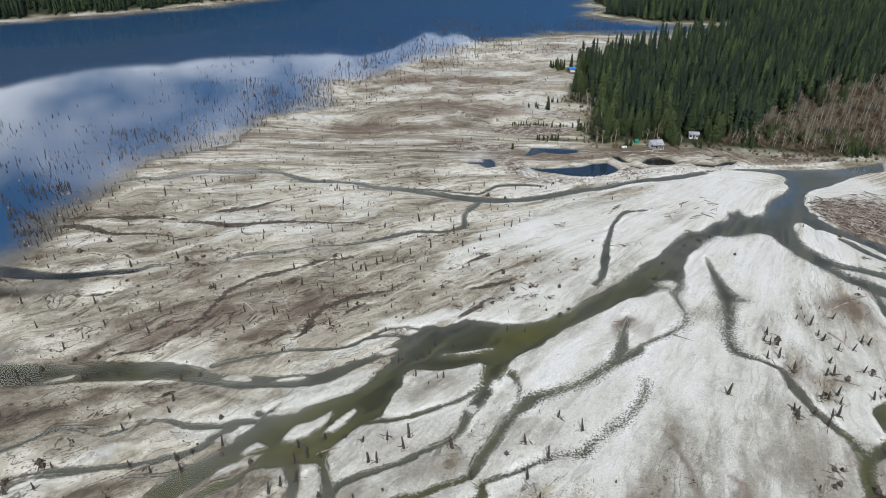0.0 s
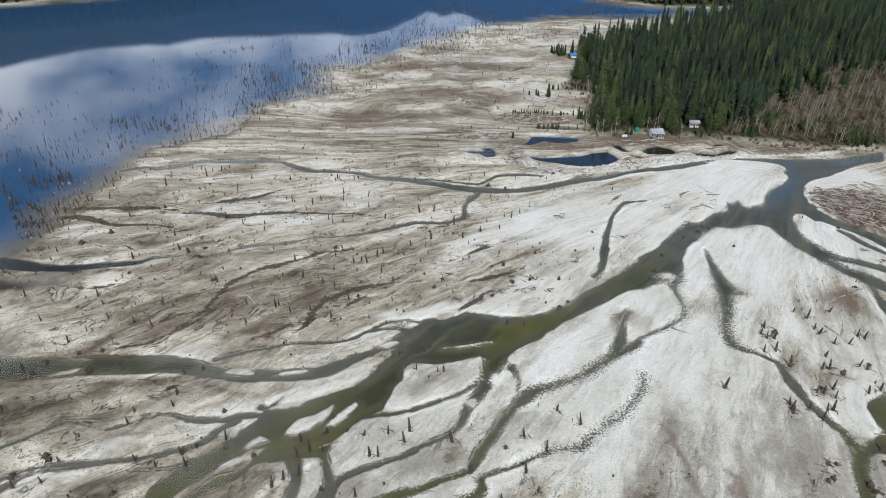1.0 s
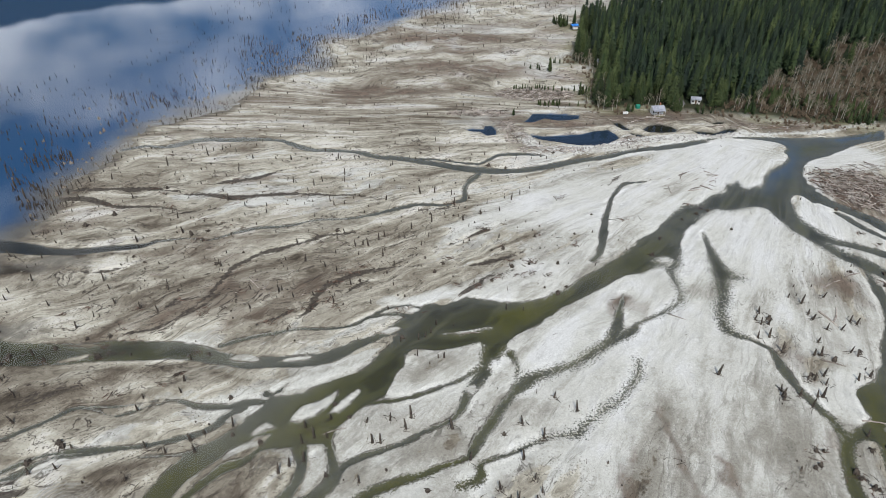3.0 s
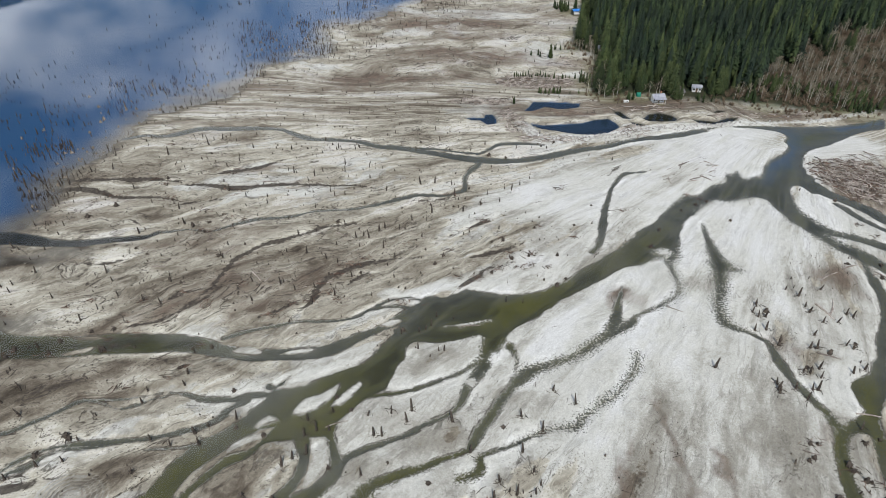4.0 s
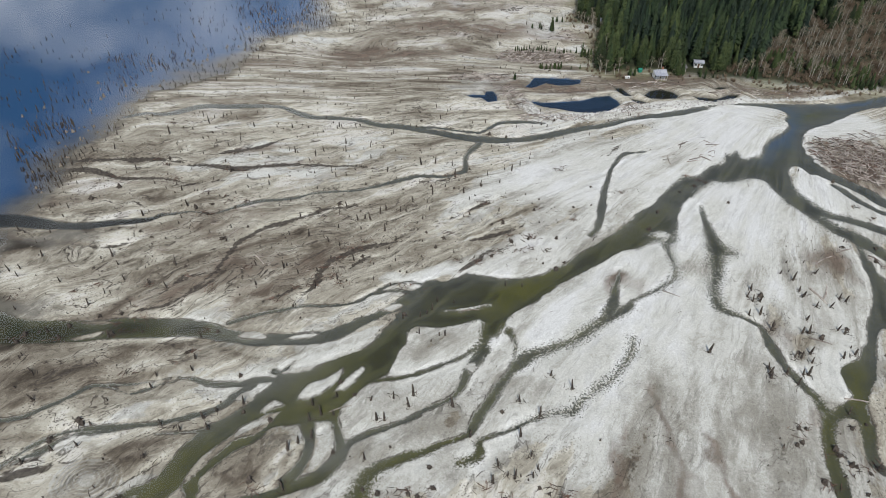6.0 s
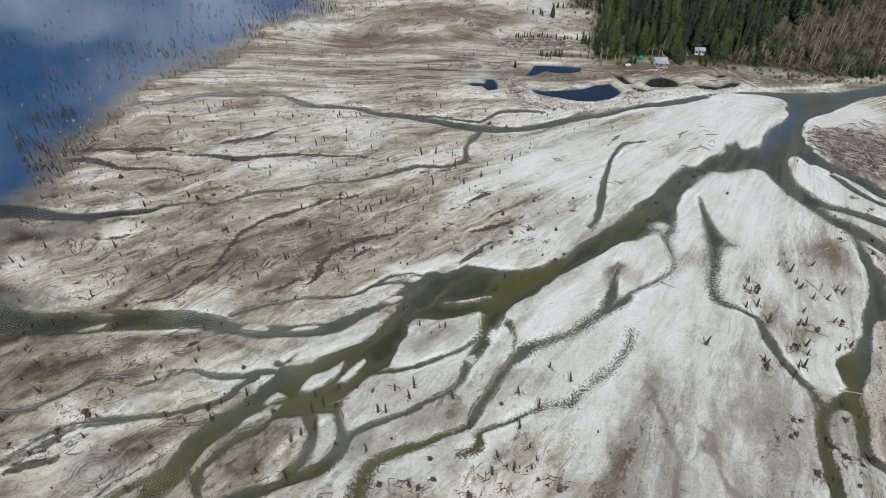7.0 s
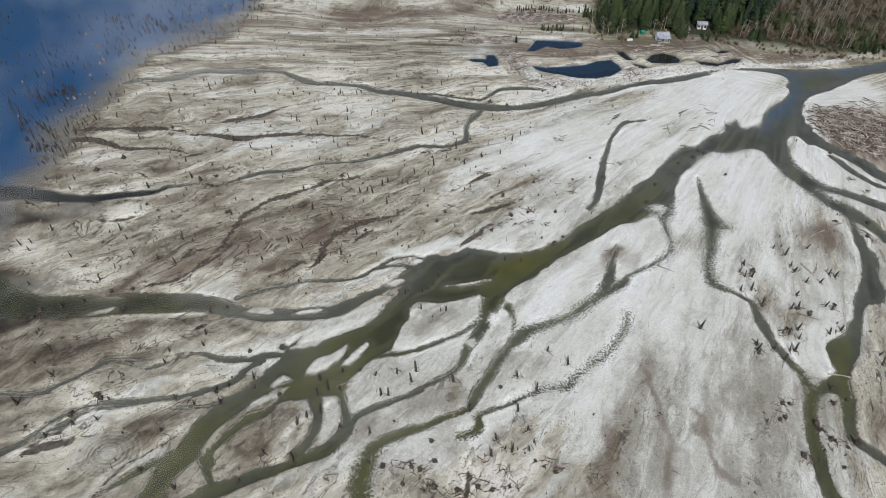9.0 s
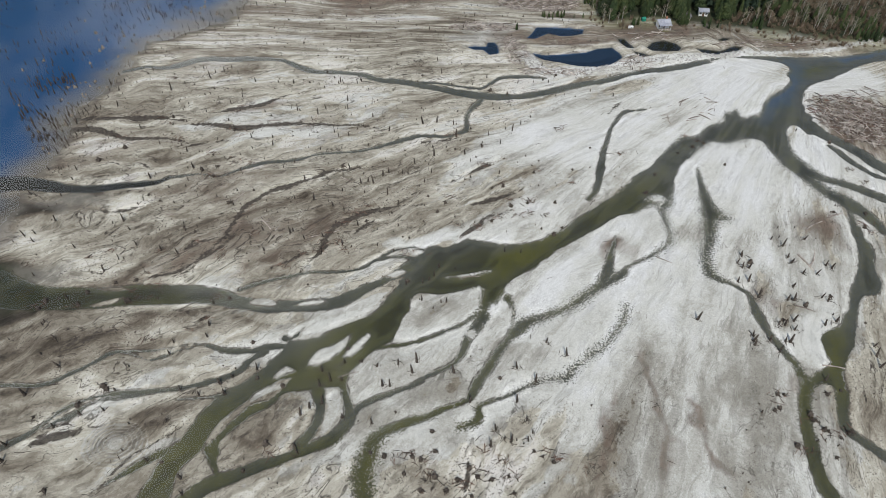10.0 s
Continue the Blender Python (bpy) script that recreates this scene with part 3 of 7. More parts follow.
pool(0.4, [(140.2, 4.9), (138.8, -3.2), (136.1, -12.2), (134.7, -16.0), (130.6, -22.0), (127.9, -26.7), (125.4, -32.3), (122.5, -35.6), (120.4, -38.8), (118.3, -39.9), (115.3, -40.9), (112.3, -43.0), (111.7, -46.1), (111.7, -49.1), (111.9, -52.1), (109.9, -54.0), (107.5, -55.1), (103.5, -57.2), (102.0, -56.9), (101.0, -61.5), (102.2, -63.3), (103.8, -61.5), (106.6, -59.7), (109.4, -60.6), (110.5, -63.3), (112.6, -62.4), (114.5, -55.9), (116.8, -52.0), (120.1, -48.1), (123.4, -42.0), (126.5, -35.6), (129.0, -31.2), (131.9, -27.8), (136.8, -26.6), (140.1, -22.0), (140.3, -17.2), (142.2, -11.0), (143.5, -5.8), (142.6, -1.9), (142.8, 4.1)])  # east side
channel(0.35, [(101.9, -60.6, 3.9), (99.8, -66.0, 3.7), (97.8, -72.0, 3.8), (96.8, -78.6, 3.9), (96.0, -84.2, 4.0), (96.2, -89.5, 4.5), (97.0, -94.1, 4.8)])  # east creek end
channel(0.35, [(111.2, -61.8, 3.9), (109.4, -66.8, 3.4), (108.0, -71.2, 3.1), (108.2, -74.5, 2.7), (110.6, -77.0, 2.9), (113.2, -79.7, 3.3), (116.2, -83.0, 3.4)])  # east side end
channel(0.4, [(145.9, 60.6, 8.0), (149.3, 54.7, 6.0), (153.4, 50.8, 5.7), (157.1, 46.2, 5.5), (160.6, 41.4, 5.6), (163.0, 36.8, 6.0), (167.2, 31.9, 7.1)])  # east river
channel(0.3, [(149.1, 47.6, 2.0), (152.1, 41.8, 3.0), (154.5, 37.1, 3.0), (157.2, 33.2, 2.4), (160.1, 29.9, 2.5), (164.8, 26.5, 2.5)])  # east river grey
channel(0.35, [(129.9, 52.1, 9.3), (130.3, 42.7, 8.1), (132.3, 36.0, 9.3), (135.7, 31.2, 7.5), (139.5, 28.3, 4.5), (144.0, 26.4, 4.2), (149.1, 23.7, 4.5), (153.9, 20.3, 4.4), (160.1, 15.8, 4.7)])  # east river braid
channel(0.4, [(130.8, 36.7, 7.3), (134.1, 28.9, 5.5), (137.4, 22.7, 5.3), (140.8, 18.2, 5.8), (144.3, 14.3, 7.0), (147.5, 9.7, 6.0), (149.5, 5.2, 4.3), (150.2, 0.8, 3.2)])  # east river south
channel(0.3, [(143.0, 13.5, 2.4), (141.8, 9.1, 1.8), (141.3, 4.4, 2.5), (140.9, -0.5, 3.8)])  # east link
channel(0.3, [(142.2, 110.8, 2.2), (135.7, 110.3, 2.2), (130.6, 110.3, 2.3), (123.2, 109.4, 2.4), (114.3, 106.6, 3.5), (106.0, 103.8, 4.2), (98.0, 101.5, 3.9), (90.1, 99.7, 3.3), (82.3, 97.9, 2.9), (74.2, 94.3, 3.3), (66.4, 91.3, 3.7), (61.3, 90.0, 3.7), (54.9, 87.8, 4.0), (43.5, 83.6, 3.9), (36.1, 81.1, 4.0), (28.8, 79.8, 4.1), (21.7, 79.8, 4.8), (17.0, 80.6, 5.3), (9.8, 81.9, 5.0), (2.6, 83.9, 4.1), (-4.6, 86.4, 4.1), (-12.0, 89.0, 4.1)])  # north creek
channel(0.3, [(-12.0, 89.0, 4.1), (-19.4, 91.1, 4.1), (-26.8, 92.4, 3.5), (-31.8, 94.1, 3.6), (-35.7, 96.3, 3.5), (-42.0, 97.6, 2.4), (-49.6, 98.5, 3.2), (-57.1, 98.9, 3.0), (-62.4, 101.2, 3.2), (-67.9, 104.3, 3.0), (-73.5, 108.0, 2.6), (-81.4, 109.4, 3.2), (-89.0, 108.9, 4.2), (-99.2, 108.9, 4.2), (-104.4, 109.3, 3.9), (-111.7, 107.9, 4.5), (-118.4, 104.2, 4.3), (-125.2, 101.5, 2.3), (-133.0, 102.4, 2.3), (-142.0, 99.2, 2.5)])  # north creek west
channel(0.2, [(14.3, 85.6, 1.8), (16.7, 87.3, 1.4), (20.3, 90.7, 1.9), (23.6, 93.8, 2.6), (29.9, 95.1, 2.8), (37.3, 94.7, 2.5), (43.4, 93.8, 1.4)])  # north loop
channel(0.2, [(14.7, 86.0, 1.7), (8.7, 86.9, 1.4), (2.7, 88.1, 1.7), (-3.4, 89.8, 1.7), (-9.6, 90.7, 2.1)])  # north loop west
channel(0.25, [(14.9, 77.4, 2.6), (11.5, 72.6, 2.1), (9.0, 67.1, 1.8), (8.6, 61.0, 2.1), (7.6, 56.6, 2.1), (4.2, 54.8, 1.5), (0.2, 52.9, 1.6), (-5.4, 53.3, 1.9), (-11.0, 52.9, 2.1), (-16.5, 50.8, 2.1), (-21.9, 48.3, 2.0), (-28.3, 45.5, 1.8), (-34.8, 43.7, 1.6), (-43.4, 42.7, 1.6), (-49.8, 41.7, 1.6), (-55.9, 38.9, 1.5), (-62.2, 37.6, 1.8), (-68.5, 36.9, 1.8), (-72.5, 35.3, 2.0), (-77.4, 33.0, 1.7), (-81.1, 30.7, 1.2), (-84.9, 28.8, 1.0), (-92.6, 30.0, 1.0), (-98.6, 29.1, 1.2), (-102.8, 28.7, 1.4)])  # north link
channel(0.3, [(-102.8, 28.7, 1.6), (-106.2, 25.9, 2.3), (-110.0, 25.0, 2.9), (-116.0, 24.0, 2.9), (-121.8, 22.8, 3.9), (-129.8, 21.8, 4.4), (-138.0, 21.8, 4.4), (-144.8, 23.3, 5.7), (-153.6, 24.5, 7.1), (-159.9, 24.8, 8.0), (-170.3, 24.8, 8.7)])  # west inlet
channel(0.1, [(5.1, 52.6, 1.0), (2.4, 51.2, 1.4), (-4.3, 50.1, 1.4), (-9.8, 48.7, 1.0), (-14.1, 45.5, 0.6)])  # link rill
channel(0.12, [(-23.4, 36.4, 0.6), (-29.6, 33.7, 1.3), (-35.9, 32.7, 1.6), (-42.1, 31.4, 2.3), (-48.1, 28.2, 2.2), (-53.9, 25.1, 1.9), (-57.7, 22.9, 2.2), (-63.5, 20.1, 2.4), (-67.1, 17.4, 2.3), (-70.4, 13.9, 2.1), (-72.5, 9.3, 2.7), (-73.7, 5.3, 1.9), (-74.9, 1.7, 1.8), (-75.4, -2.3, 1.8), (-77.2, -5.5, 1.5), (-79.9, -10.2, 1.5), (-82.7, -14.0, 1.5), (-86.5, -17.2, 1.6), (-91.6, -18.9, 1.5), (-96.1, -20.8, 1.3)])  # red rill
channel(0.12, [(-75.3, -1.0, 1.4), (-79.5, -3.7, 1.7), (-84.8, -5.5, 2.5), (-87.0, -8.1, 1.6)])  # red rill fork
channel(0.12, [(-71.8, 0.9, 1.2), (-73.6, -4.5, 1.2), (-77.3, -8.9, 1.3), (-81.0, -13.2, 1.5), (-83.7, -17.2, 1.5), (-88.5, -19.8, 1.5)])  # red rill side
channel(0.1, [(-8.9, 13.4, 1.2), (-17.9, 12.0, 1.4), (-24.8, 10.5, 3.2), (-29.7, 8.8, 3.6), (-34.4, 5.9, 2.7), (-38.5, 2.6, 2.5), (-40.7, -2.3, 2.5), (-41.2, -7.5, 2.7), (-43.0, -11.4, 2.1), (-45.6, -13.1, 1.5)])  # dark rill a
channel(0.1, [(-23.2, 6.5, 1.3), (-26.4, 4.3, 2.3), (-29.1, 1.5, 1.7), (-31.2, -0.6, 1.0)])  # dark rill a2
channel(0.1, [(-47.0, -9.3, 1.0), (-49.6, -11.4, 1.5), (-52.9, -14.1, 1.5), (-57.1, -16.4, 1.0)])  # dark rill a3
channel(0.1, [(-9.1, 21.2, 0.8), (-13.7, 17.0, 1.6), (-17.0, 13.4, 1.3)])  # dark rill b
channel(0.1, [(28.0, 21.9, 0.5), (23.7, 19.1, 1.4), (18.5, 17.6, 2.0), (13.3, 15.5, 2.0), (8.6, 13.8, 0.8)])  # dark rill c
channel(0.1, [(23.1, 11.2, 0.5), (18.1, 9.4, 1.1), (14.0, 7.5, 1.5), (10.9, 3.8, 1.8), (7.9, 0.5, 2.3), (4.9, -2.2, 2.1)])  # dark rill d
channel(0.1, [(20.7, 39.1, 0.9), (16.2, 35.8, 1.4), (11.8, 32.5, 1.4), (6.4, 28.3, 1.1), (2.2, 25.2, 0.8)])  # dark rill e
channel(0.15, [(82.5, 71.5, 0.9), (75.2, 70.0, 1.8), (71.0, 66.8, 1.8), (66.5, 59.3, 1.8), (63.2, 50.2, 2.0), (60.6, 43.3, 2.4), (58.1, 33.3, 3.0), (55.9, 25.3, 2.6), (53.5, 20.1, 2.5), (51.4, 17.1, 2.2)])  # rill north
channel(0.12, [(74.5, 77.5, 1.1), (70.6, 72.7, 1.7), (66.6, 68.8, 0.8)])  # rill north fork
channel(0.1, [(-104.7, 60.8, 1.4), (-101.1, 60.0, 2.2), (-93.1, 60.1, 2.9), (-86.0, 58.6, 3.9), (-79.1, 58.2, 3.4), (-70.4, 60.1, 2.3), (-61.3, 60.5, 2.2), (-52.2, 60.5, 2.2), (-43.0, 60.2, 2.2), (-33.9, 60.2, 1.8), (-26.5, 57.2, 1.0)])  # rill west a
channel(0.1, [(-96.6, 67.3, 1.2), (-90.6, 69.6, 2.4), (-85.2, 71.6, 3.2), (-77.4, 73.6, 2.4), (-71.0, 77.6, 2.0), (-65.0, 81.7, 1.2)])  # rill west b
channel(0.12, [(-157.7, 62.2, 3.1), (-146.7, 63.3, 2.8), (-135.7, 64.9, 2.7), (-126.5, 64.9, 3.5), (-118.5, 65.3, 3.4), (-112.5, 64.2, 2.1), (-103.9, 62.3, 1.4)])  # rill west c
channel(0.12, [(-163.8, 54.7, 5.3), (-153.2, 56.2, 5.3), (-142.1, 57.0, 4.6), (-132.4, 54.8, 3.1), (-128.2, 52.3, 2.5), (-120.0, 50.9, 2.4), (-113.4, 51.3, 2.1), (-106.3, 49.9, 1.6), (-97.9, 47.4, 1.4), (-91.6, 48.5, 1.1), (-85.3, 50.3, 0.7)])  # rill west d
channel(0.1, [(-128.0, 11.1, 0.8), (-121.8, 10.6, 1.1), (-113.8, 10.6, 1.2), (-106.2, 13.2, 0.9)])  # rill west e
channel(0.2, [(-48.5, -46.9, 2.3), (-52.6, -47.5, 2.0), (-57.4, -48.9, 2.0), (-61.5, -48.9, 2.2), (-65.8, -48.5, 2.0), (-70.3, -47.1, 1.2), (-74.6, -46.7, 0.8)])  # left arm a
channel(0.2, [(-75.1, -47.7, 0.8), (-79.0, -48.9, 0.9), (-82.6, -50.9, 1.1), (-86.9, -52.1, 0.9), (-91.9, -50.1, 0.8), (-95.6, -49.0, 1.3), (-98.8, -49.4, 1.7), (-100.8, -51.0, 1.7), (-103.8, -54.1, 1.4), (-107.1, -56.4, 1.6), (-110.9, -59.0, 1.6), (-115.2, -60.5, 1.7), (-119.9, -60.7, 1.5), (-126.4, -60.5, 1.5), (-131.3, -60.2, 1.5)])  # left arm a2
channel(0.2, [(-77.0, -46.9, 0.6), (-81.8, -47.9, 0.8), (-88.2, -48.8, 0.8), (-94.0, -48.8, 1.0)])  # left arm a3
channel(0.22, [(-53.5, -48.9, 2.3), (-55.8, -50.9, 1.9), (-57.8, -52.8, 2.1), (-59.5, -55.5, 2.1), (-62.9, -57.8, 2.1), (-67.4, -59.3, 2.0), (-71.9, -60.6, 1.4), (-77.9, -61.9, 1.4), (-84.1, -62.6, 1.8), (-90.4, -62.8, 1.9), (-94.9, -63.7, 1.4), (-99.3, -64.6, 1.1), (-102.6, -66.3, 1.4), (-105.4, -68.4, 1.9), (-107.5, -71.0, 1.8), (-109.9, -73.5, 1.8), (-113.2, -76.7, 2.2), (-116.6, -79.1, 2.3), (-121.3, -82.0, 2.4)])  # left arm b
channel(0.2, [(-61.7, -63.3, 1.9), (-65.9, -64.2, 1.1), (-70.1, -64.6, 0.7), (-74.8, -64.8, 0.5)])  # left arm b2
channel(0.2, [(-86.1, -63.9, 0.7), (-91.5, -64.4, 0.9), (-96.7, -65.2, 1.0), (-100.0, -67.0, 1.0), (-102.4, -69.9, 1.8), (-105.9, -72.1, 1.8), (-108.1, -74.2, 1.2)])  # left arm b3
channel(0.12, [(-70.5, -72.4, 0.7), (-73.1, -74.1, 0.7), (-75.4, -76.7, 0.9), (-78.0, -79.0, 0.9), (-81.4, -80.9, 0.9), (-83.8, -83.5, 1.2), (-86.0, -86.5, 1.2), (-88.1, -89.9, 1.2), (-90.4, -93.9, 1.2)])  # left arm c
channel(0.18, [(-73.9, -80.9, 2.8), (-76.7, -82.5, 2.8), (-79.7, -84.4, 2.4), (-82.5, -86.5, 2.1), (-85.4, -88.4, 1.2), (-87.4, -90.1, 0.7)])  # left wedge
channel(0.1, [(-110.4, -79.1, 1.1), (-107.6, -77.5, 2.8), (-104.2, -76.3, 3.3), (-100.8, -75.3, 3.0), (-98.2, -73.8, 0.8)])  # peat hollow
channel(0.1, [(-106.8, -73.7, 0.5), (-103.3, -72.8, 1.0), (-99.3, -73.3, 0.8)])  # peat hollow top
channel(0.08, [(6.1, -74.8, 0.9), (6.6, -78.0, 1.0), (5.7, -81.2, 0.9), (6.2, -85.1, 1.2), (5.5, -89.6, 1.3), (4.5, -94.0, 1.4)])  # pool tail
bar([(-15.6, -23.7), (-18.2, -26.0), (-22.4, -27.0), (-26.5, -29.3), (-30.7, -31.8), (-35.0, -32.9), (-38.9, -35.1), (-42.1, -38.5), (-44.1, -42.8), (-39.0, -42.7), (-34.2, -40.0), (-29.3, -37.4), (-24.0, -34.4), (-20.8, -30.6), (-18.1, -27.0)])  # bar one
bar([(-40.0, -53.9), (-39.3, -50.8), (-37.4, -48.4), (-33.5, -46.6), (-28.8, -42.7), (-29.5, -46.0), (-32.3, -50.0), (-36.3, -53.5)])  # bar two
bar([(-30.4, -50.8), (-27.6, -46.8), (-23.7, -42.7), (-22.8, -43.9), (-25.0, -47.4), (-28.1, -50.2)])  # bar two b
bar([(-43.9, -55.7), (-47.0, -56.6), (-49.2, -57.8), (-48.4, -55.7), (-46.3, -54.3)])  # bar two c
bar([(-54.9, -65.6), (-53.6, -62.6), (-49.8, -60.5), (-45.7, -59.4), (-46.5, -61.6), (-50.8, -63.8), (-53.9, -66.0)])  # bar of silt
bar([(-33.8, -63.2), (-30.3, -61.1), (-28.8, -66.3), (-29.8, -71.5), (-33.5, -76.2), (-33.8, -71.5), (-33.1, -67.2)])  # tongue
bar([(-27.1, -57.1), (-26.4, -54.3), (-23.8, -51.8), (-18.2, -50.0), (-8.3, -48.0), (0.1, -47.2), (2.7, -49.3), (1.7, -52.3), (-3.2, -54.6), (-8.0, -57.3), (-13.5, -60.8), (-19.8, -62.1), (-24.9, -63.6), (-23.8, -61.8), (-25.9, -59.6)])  # oval bar
bar([(13.0, -33.2), (14.6, -30.8), (16.1, -31.9), (15.8, -34.7), (13.6, -36.7)])  # patch a
bar([(5.5, -42.2), (7.9, -40.8), (9.6, -42.2), (7.8, -44.3)])  # patch b
bar([(-62.0, -31.1), (-60.6, -29.3), (-56.8, -28.7), (-52.9, -30.7), (-53.4, -32.2), (-58.0, -32.0)])  # arm bar
bar([(-110.8, -31.9), (-106.9, -30.3), (-102.1, -29.0), (-103.3, -30.8), (-107.2, -32.1)])  # arm bar b
bar([(-111.3, -25.3), (-106.1, -24.8), (-100.6, -25.3), (-105.6, -26.2)])  # arm bar c
bar([(0.1, -20.1), (4.7, -19.4), (10.2, -17.7), (14.8, -17.2), (11.1, -18.7), (4.7, -20.1)])  # pool bar
bar([(-47.4, -31.8), (-43.3, -30.0), (-37.5, -29.5), (-38.7, -30.9), (-43.0, -31.8)])  # upper braid bar
bar([(-20.0, -19.9), (-15.6, -17.0), (-12.8, -18.0), (-16.3, -20.4)])  # main flat mud
bar([(-48.5, -41.9), (-46.2, -39.8), (-41.8, -37.3), (-40.9, -38.5), (-43.5, -40.7), (-46.5, -43.4)])  # west tip
bar([(73.3, 17.1), (76.8, 19.2), (79.4, 17.2), (76.5, 14.8)])  # small bar river
EDGE = np.maximum(EDGE, BAR)


# the lake: its near shore along the delta, the far headlands and the far west shore
LAKE = [(-900, -140), (-330, -30), (-160, -8), (-150, 12), (-156, 24), (-151, 31), (-148, 45), (-151, 66), (-150, 76), (-143, 90), (-141, 110), (-135, 121), (-124, 134), (-109, 143), (-102, 155), (-96, 182), (-86, 186), (-70, 200), (-64, 240), (-50, 254), (-31, 273), (-16, 298), (6, 308), (28, 338), (62, 350), (96, 371), (148, 368), (188, 372), (240, 380), (250, 402), (190, 407), (150, 425), (131, 444),
        (150, 462), (134, 486), (170, 520), (330, 640), (500, 1500), (150, 2400), (-130, 1500), (-60, 700), (-130, 545), (-190, 502),
        (-248, 471), (-284, 451), (-371, 416), (-560, 350), (-1000, 240), (-2400, 60), (-2400, -140)]
SHORE = polygon_distance(LAKE) + (6.0 + 10.0 * step(60, 85, GY)) * (fbm(GX / 26, GY / 11, 5) - 0.5) * step(-90, -40, GY) + 18.0 * (fbm(GX / 60, GY / 28, 6) - 0.5) * step(110, 170, GY) * step(400, 375, GY)
# the wooded land east of the delta
WOODS = [(81, 269), (85, 259), (88, 244), (82, 236), (75, 221), (72, 203), (83, 201), (82, 182), (77, 160), (75, 143), (84, 141), (98, 142.5), (117, 140.5), (125, 137), (138, 135), (151, 132), (166, 128), (188, 124), (207, 125), (240, 123), (900, 160), (4100, 200),
         (4100, 3000), (700, 2600), (540, 1500), (348, 642), (179, 522), (140, 487), (156, 462), (137, 445), (153, 428), (191, 409), (256, 407), (256, 382), (193, 353), (172, 337), (152, 318), (136, 310), (118, 298), (99, 284), (84, 272)]
WOOD = -polygon_distance(WOODS) + 6 * (fbm(GX / 14, GY / 14, 8) - 0.5)
# ponds between low banks beside the river
PONDS = [
    [(39.0, 114.2), (45.3, 112.4), (55.8, 113.6), (63.8, 114.8), (69.6, 117.9), (76.4, 119.1), (79.3, 114.3), (79.9, 110.7), (76.6, 107.2), (72.7, 104.3), (66.8, 102.6), (59.3, 103.1), (50.9, 106.0), (44.8, 108.3), (41.2, 110.7)],
    [(92.5, 119.1), (95.9, 123.5), (101.7, 125.4), (107.2, 122.9), (108.5, 119.1), (106.6, 116.1), (100.5, 115.5), (94.9, 116.1)],
    [(9.3, 119.1), (13.2, 120.3), (18.5, 119.7), (19.5, 123.5), (22.7, 123.5), (24.5, 119.1), (24.2, 113.6), (20.0, 112.4), (17.0, 116.6), (13.1, 116.6)],
]
PONDS += [
    [(37.4, 126.7), (40.5, 131.2), (43.3, 137.2), (48.3, 137.2), (56.5, 136.5), (65.9, 135.2), (64.7, 131.2), (59.5, 129.3), (54.0, 128.6), (48.1, 131.2), (44.0, 128.0), (41.1, 126.0)],
    [(114.4, 118.5), (118.2, 117.9), (125.4, 116.1), (132.9, 120.4), (136.9, 119.8), (134.8, 116.7), (127.6, 114.9), (123.1, 113.1), (117.3, 114.3)],
    [(80.3, 126.7), (83.5, 126.7), (85.6, 121.6), (87.1, 118.5), (83.9, 118.5), (81.5, 122.2)],
    [(86.0, 116.1), (89.7, 114.3), (93.3, 111.9), (89.4, 110.7), (86.9, 113.1)],
    [(126.6, 126.1), (130.2, 128.0), (133.4, 127.4), (130.7, 124.8), (127.5, 124.8)],
]
POND = np.full(GX.shape, 60.0)
for outline in PONDS:
    POND = np.minimum(POND, polygon_distance(outline) + 0.5 * WX)
BANK = step(10, 3.5, POND) * step(0, 2.2, POND)
# the gravel bank between ponds and river
BERM = np.full(GX.shape, 60.0)
BERM_LINE = curve_points([(35, 111.8), (38, 107.1), (41, 100.9), (47, 98.1), (56, 97.6), (66, 98.1), (77, 102.0), (88, 106.6), (101, 108.9), (112, 110.1), (123, 111.3), (134, 113.7), (147, 113.7), (160, 114.3), (173, 115.5), (189, 121.0), (202, 125.5)])
for x, y in BERM_LINE:
    BERM = np.minimum(BERM, np.hypot(GX - x, GY - y) + WX)

# flow lines fan out from the river's mouth; further north they run west
AX, AY = 175.0, 140.0
ANG, RAD = np.arctan2(GY - AY, AX - GX), np.hypot(GX - AX, GY - AY)
NORTH = step(110, 170, GY)
WEST = np.maximum(NORTH, step(62, 36, RAD))
FU = RAD * (1 - WEST) - 1.1 * GX * WEST
FV = ANG * 190 * (1 - WEST) + (0.5 * GY + 22 * (fbm(GX / 55, GY / 55, 12) - 0.5)) * WEST + 1.3 * WX + 9 * (fbm(GX / 40, GY / 40, 11) - 0.5)
STREAK = fbm(FU / 26, FV / 3.4, 21, 5)
BROAD = fbm(FU / 60, FV / 9, 22, 3)

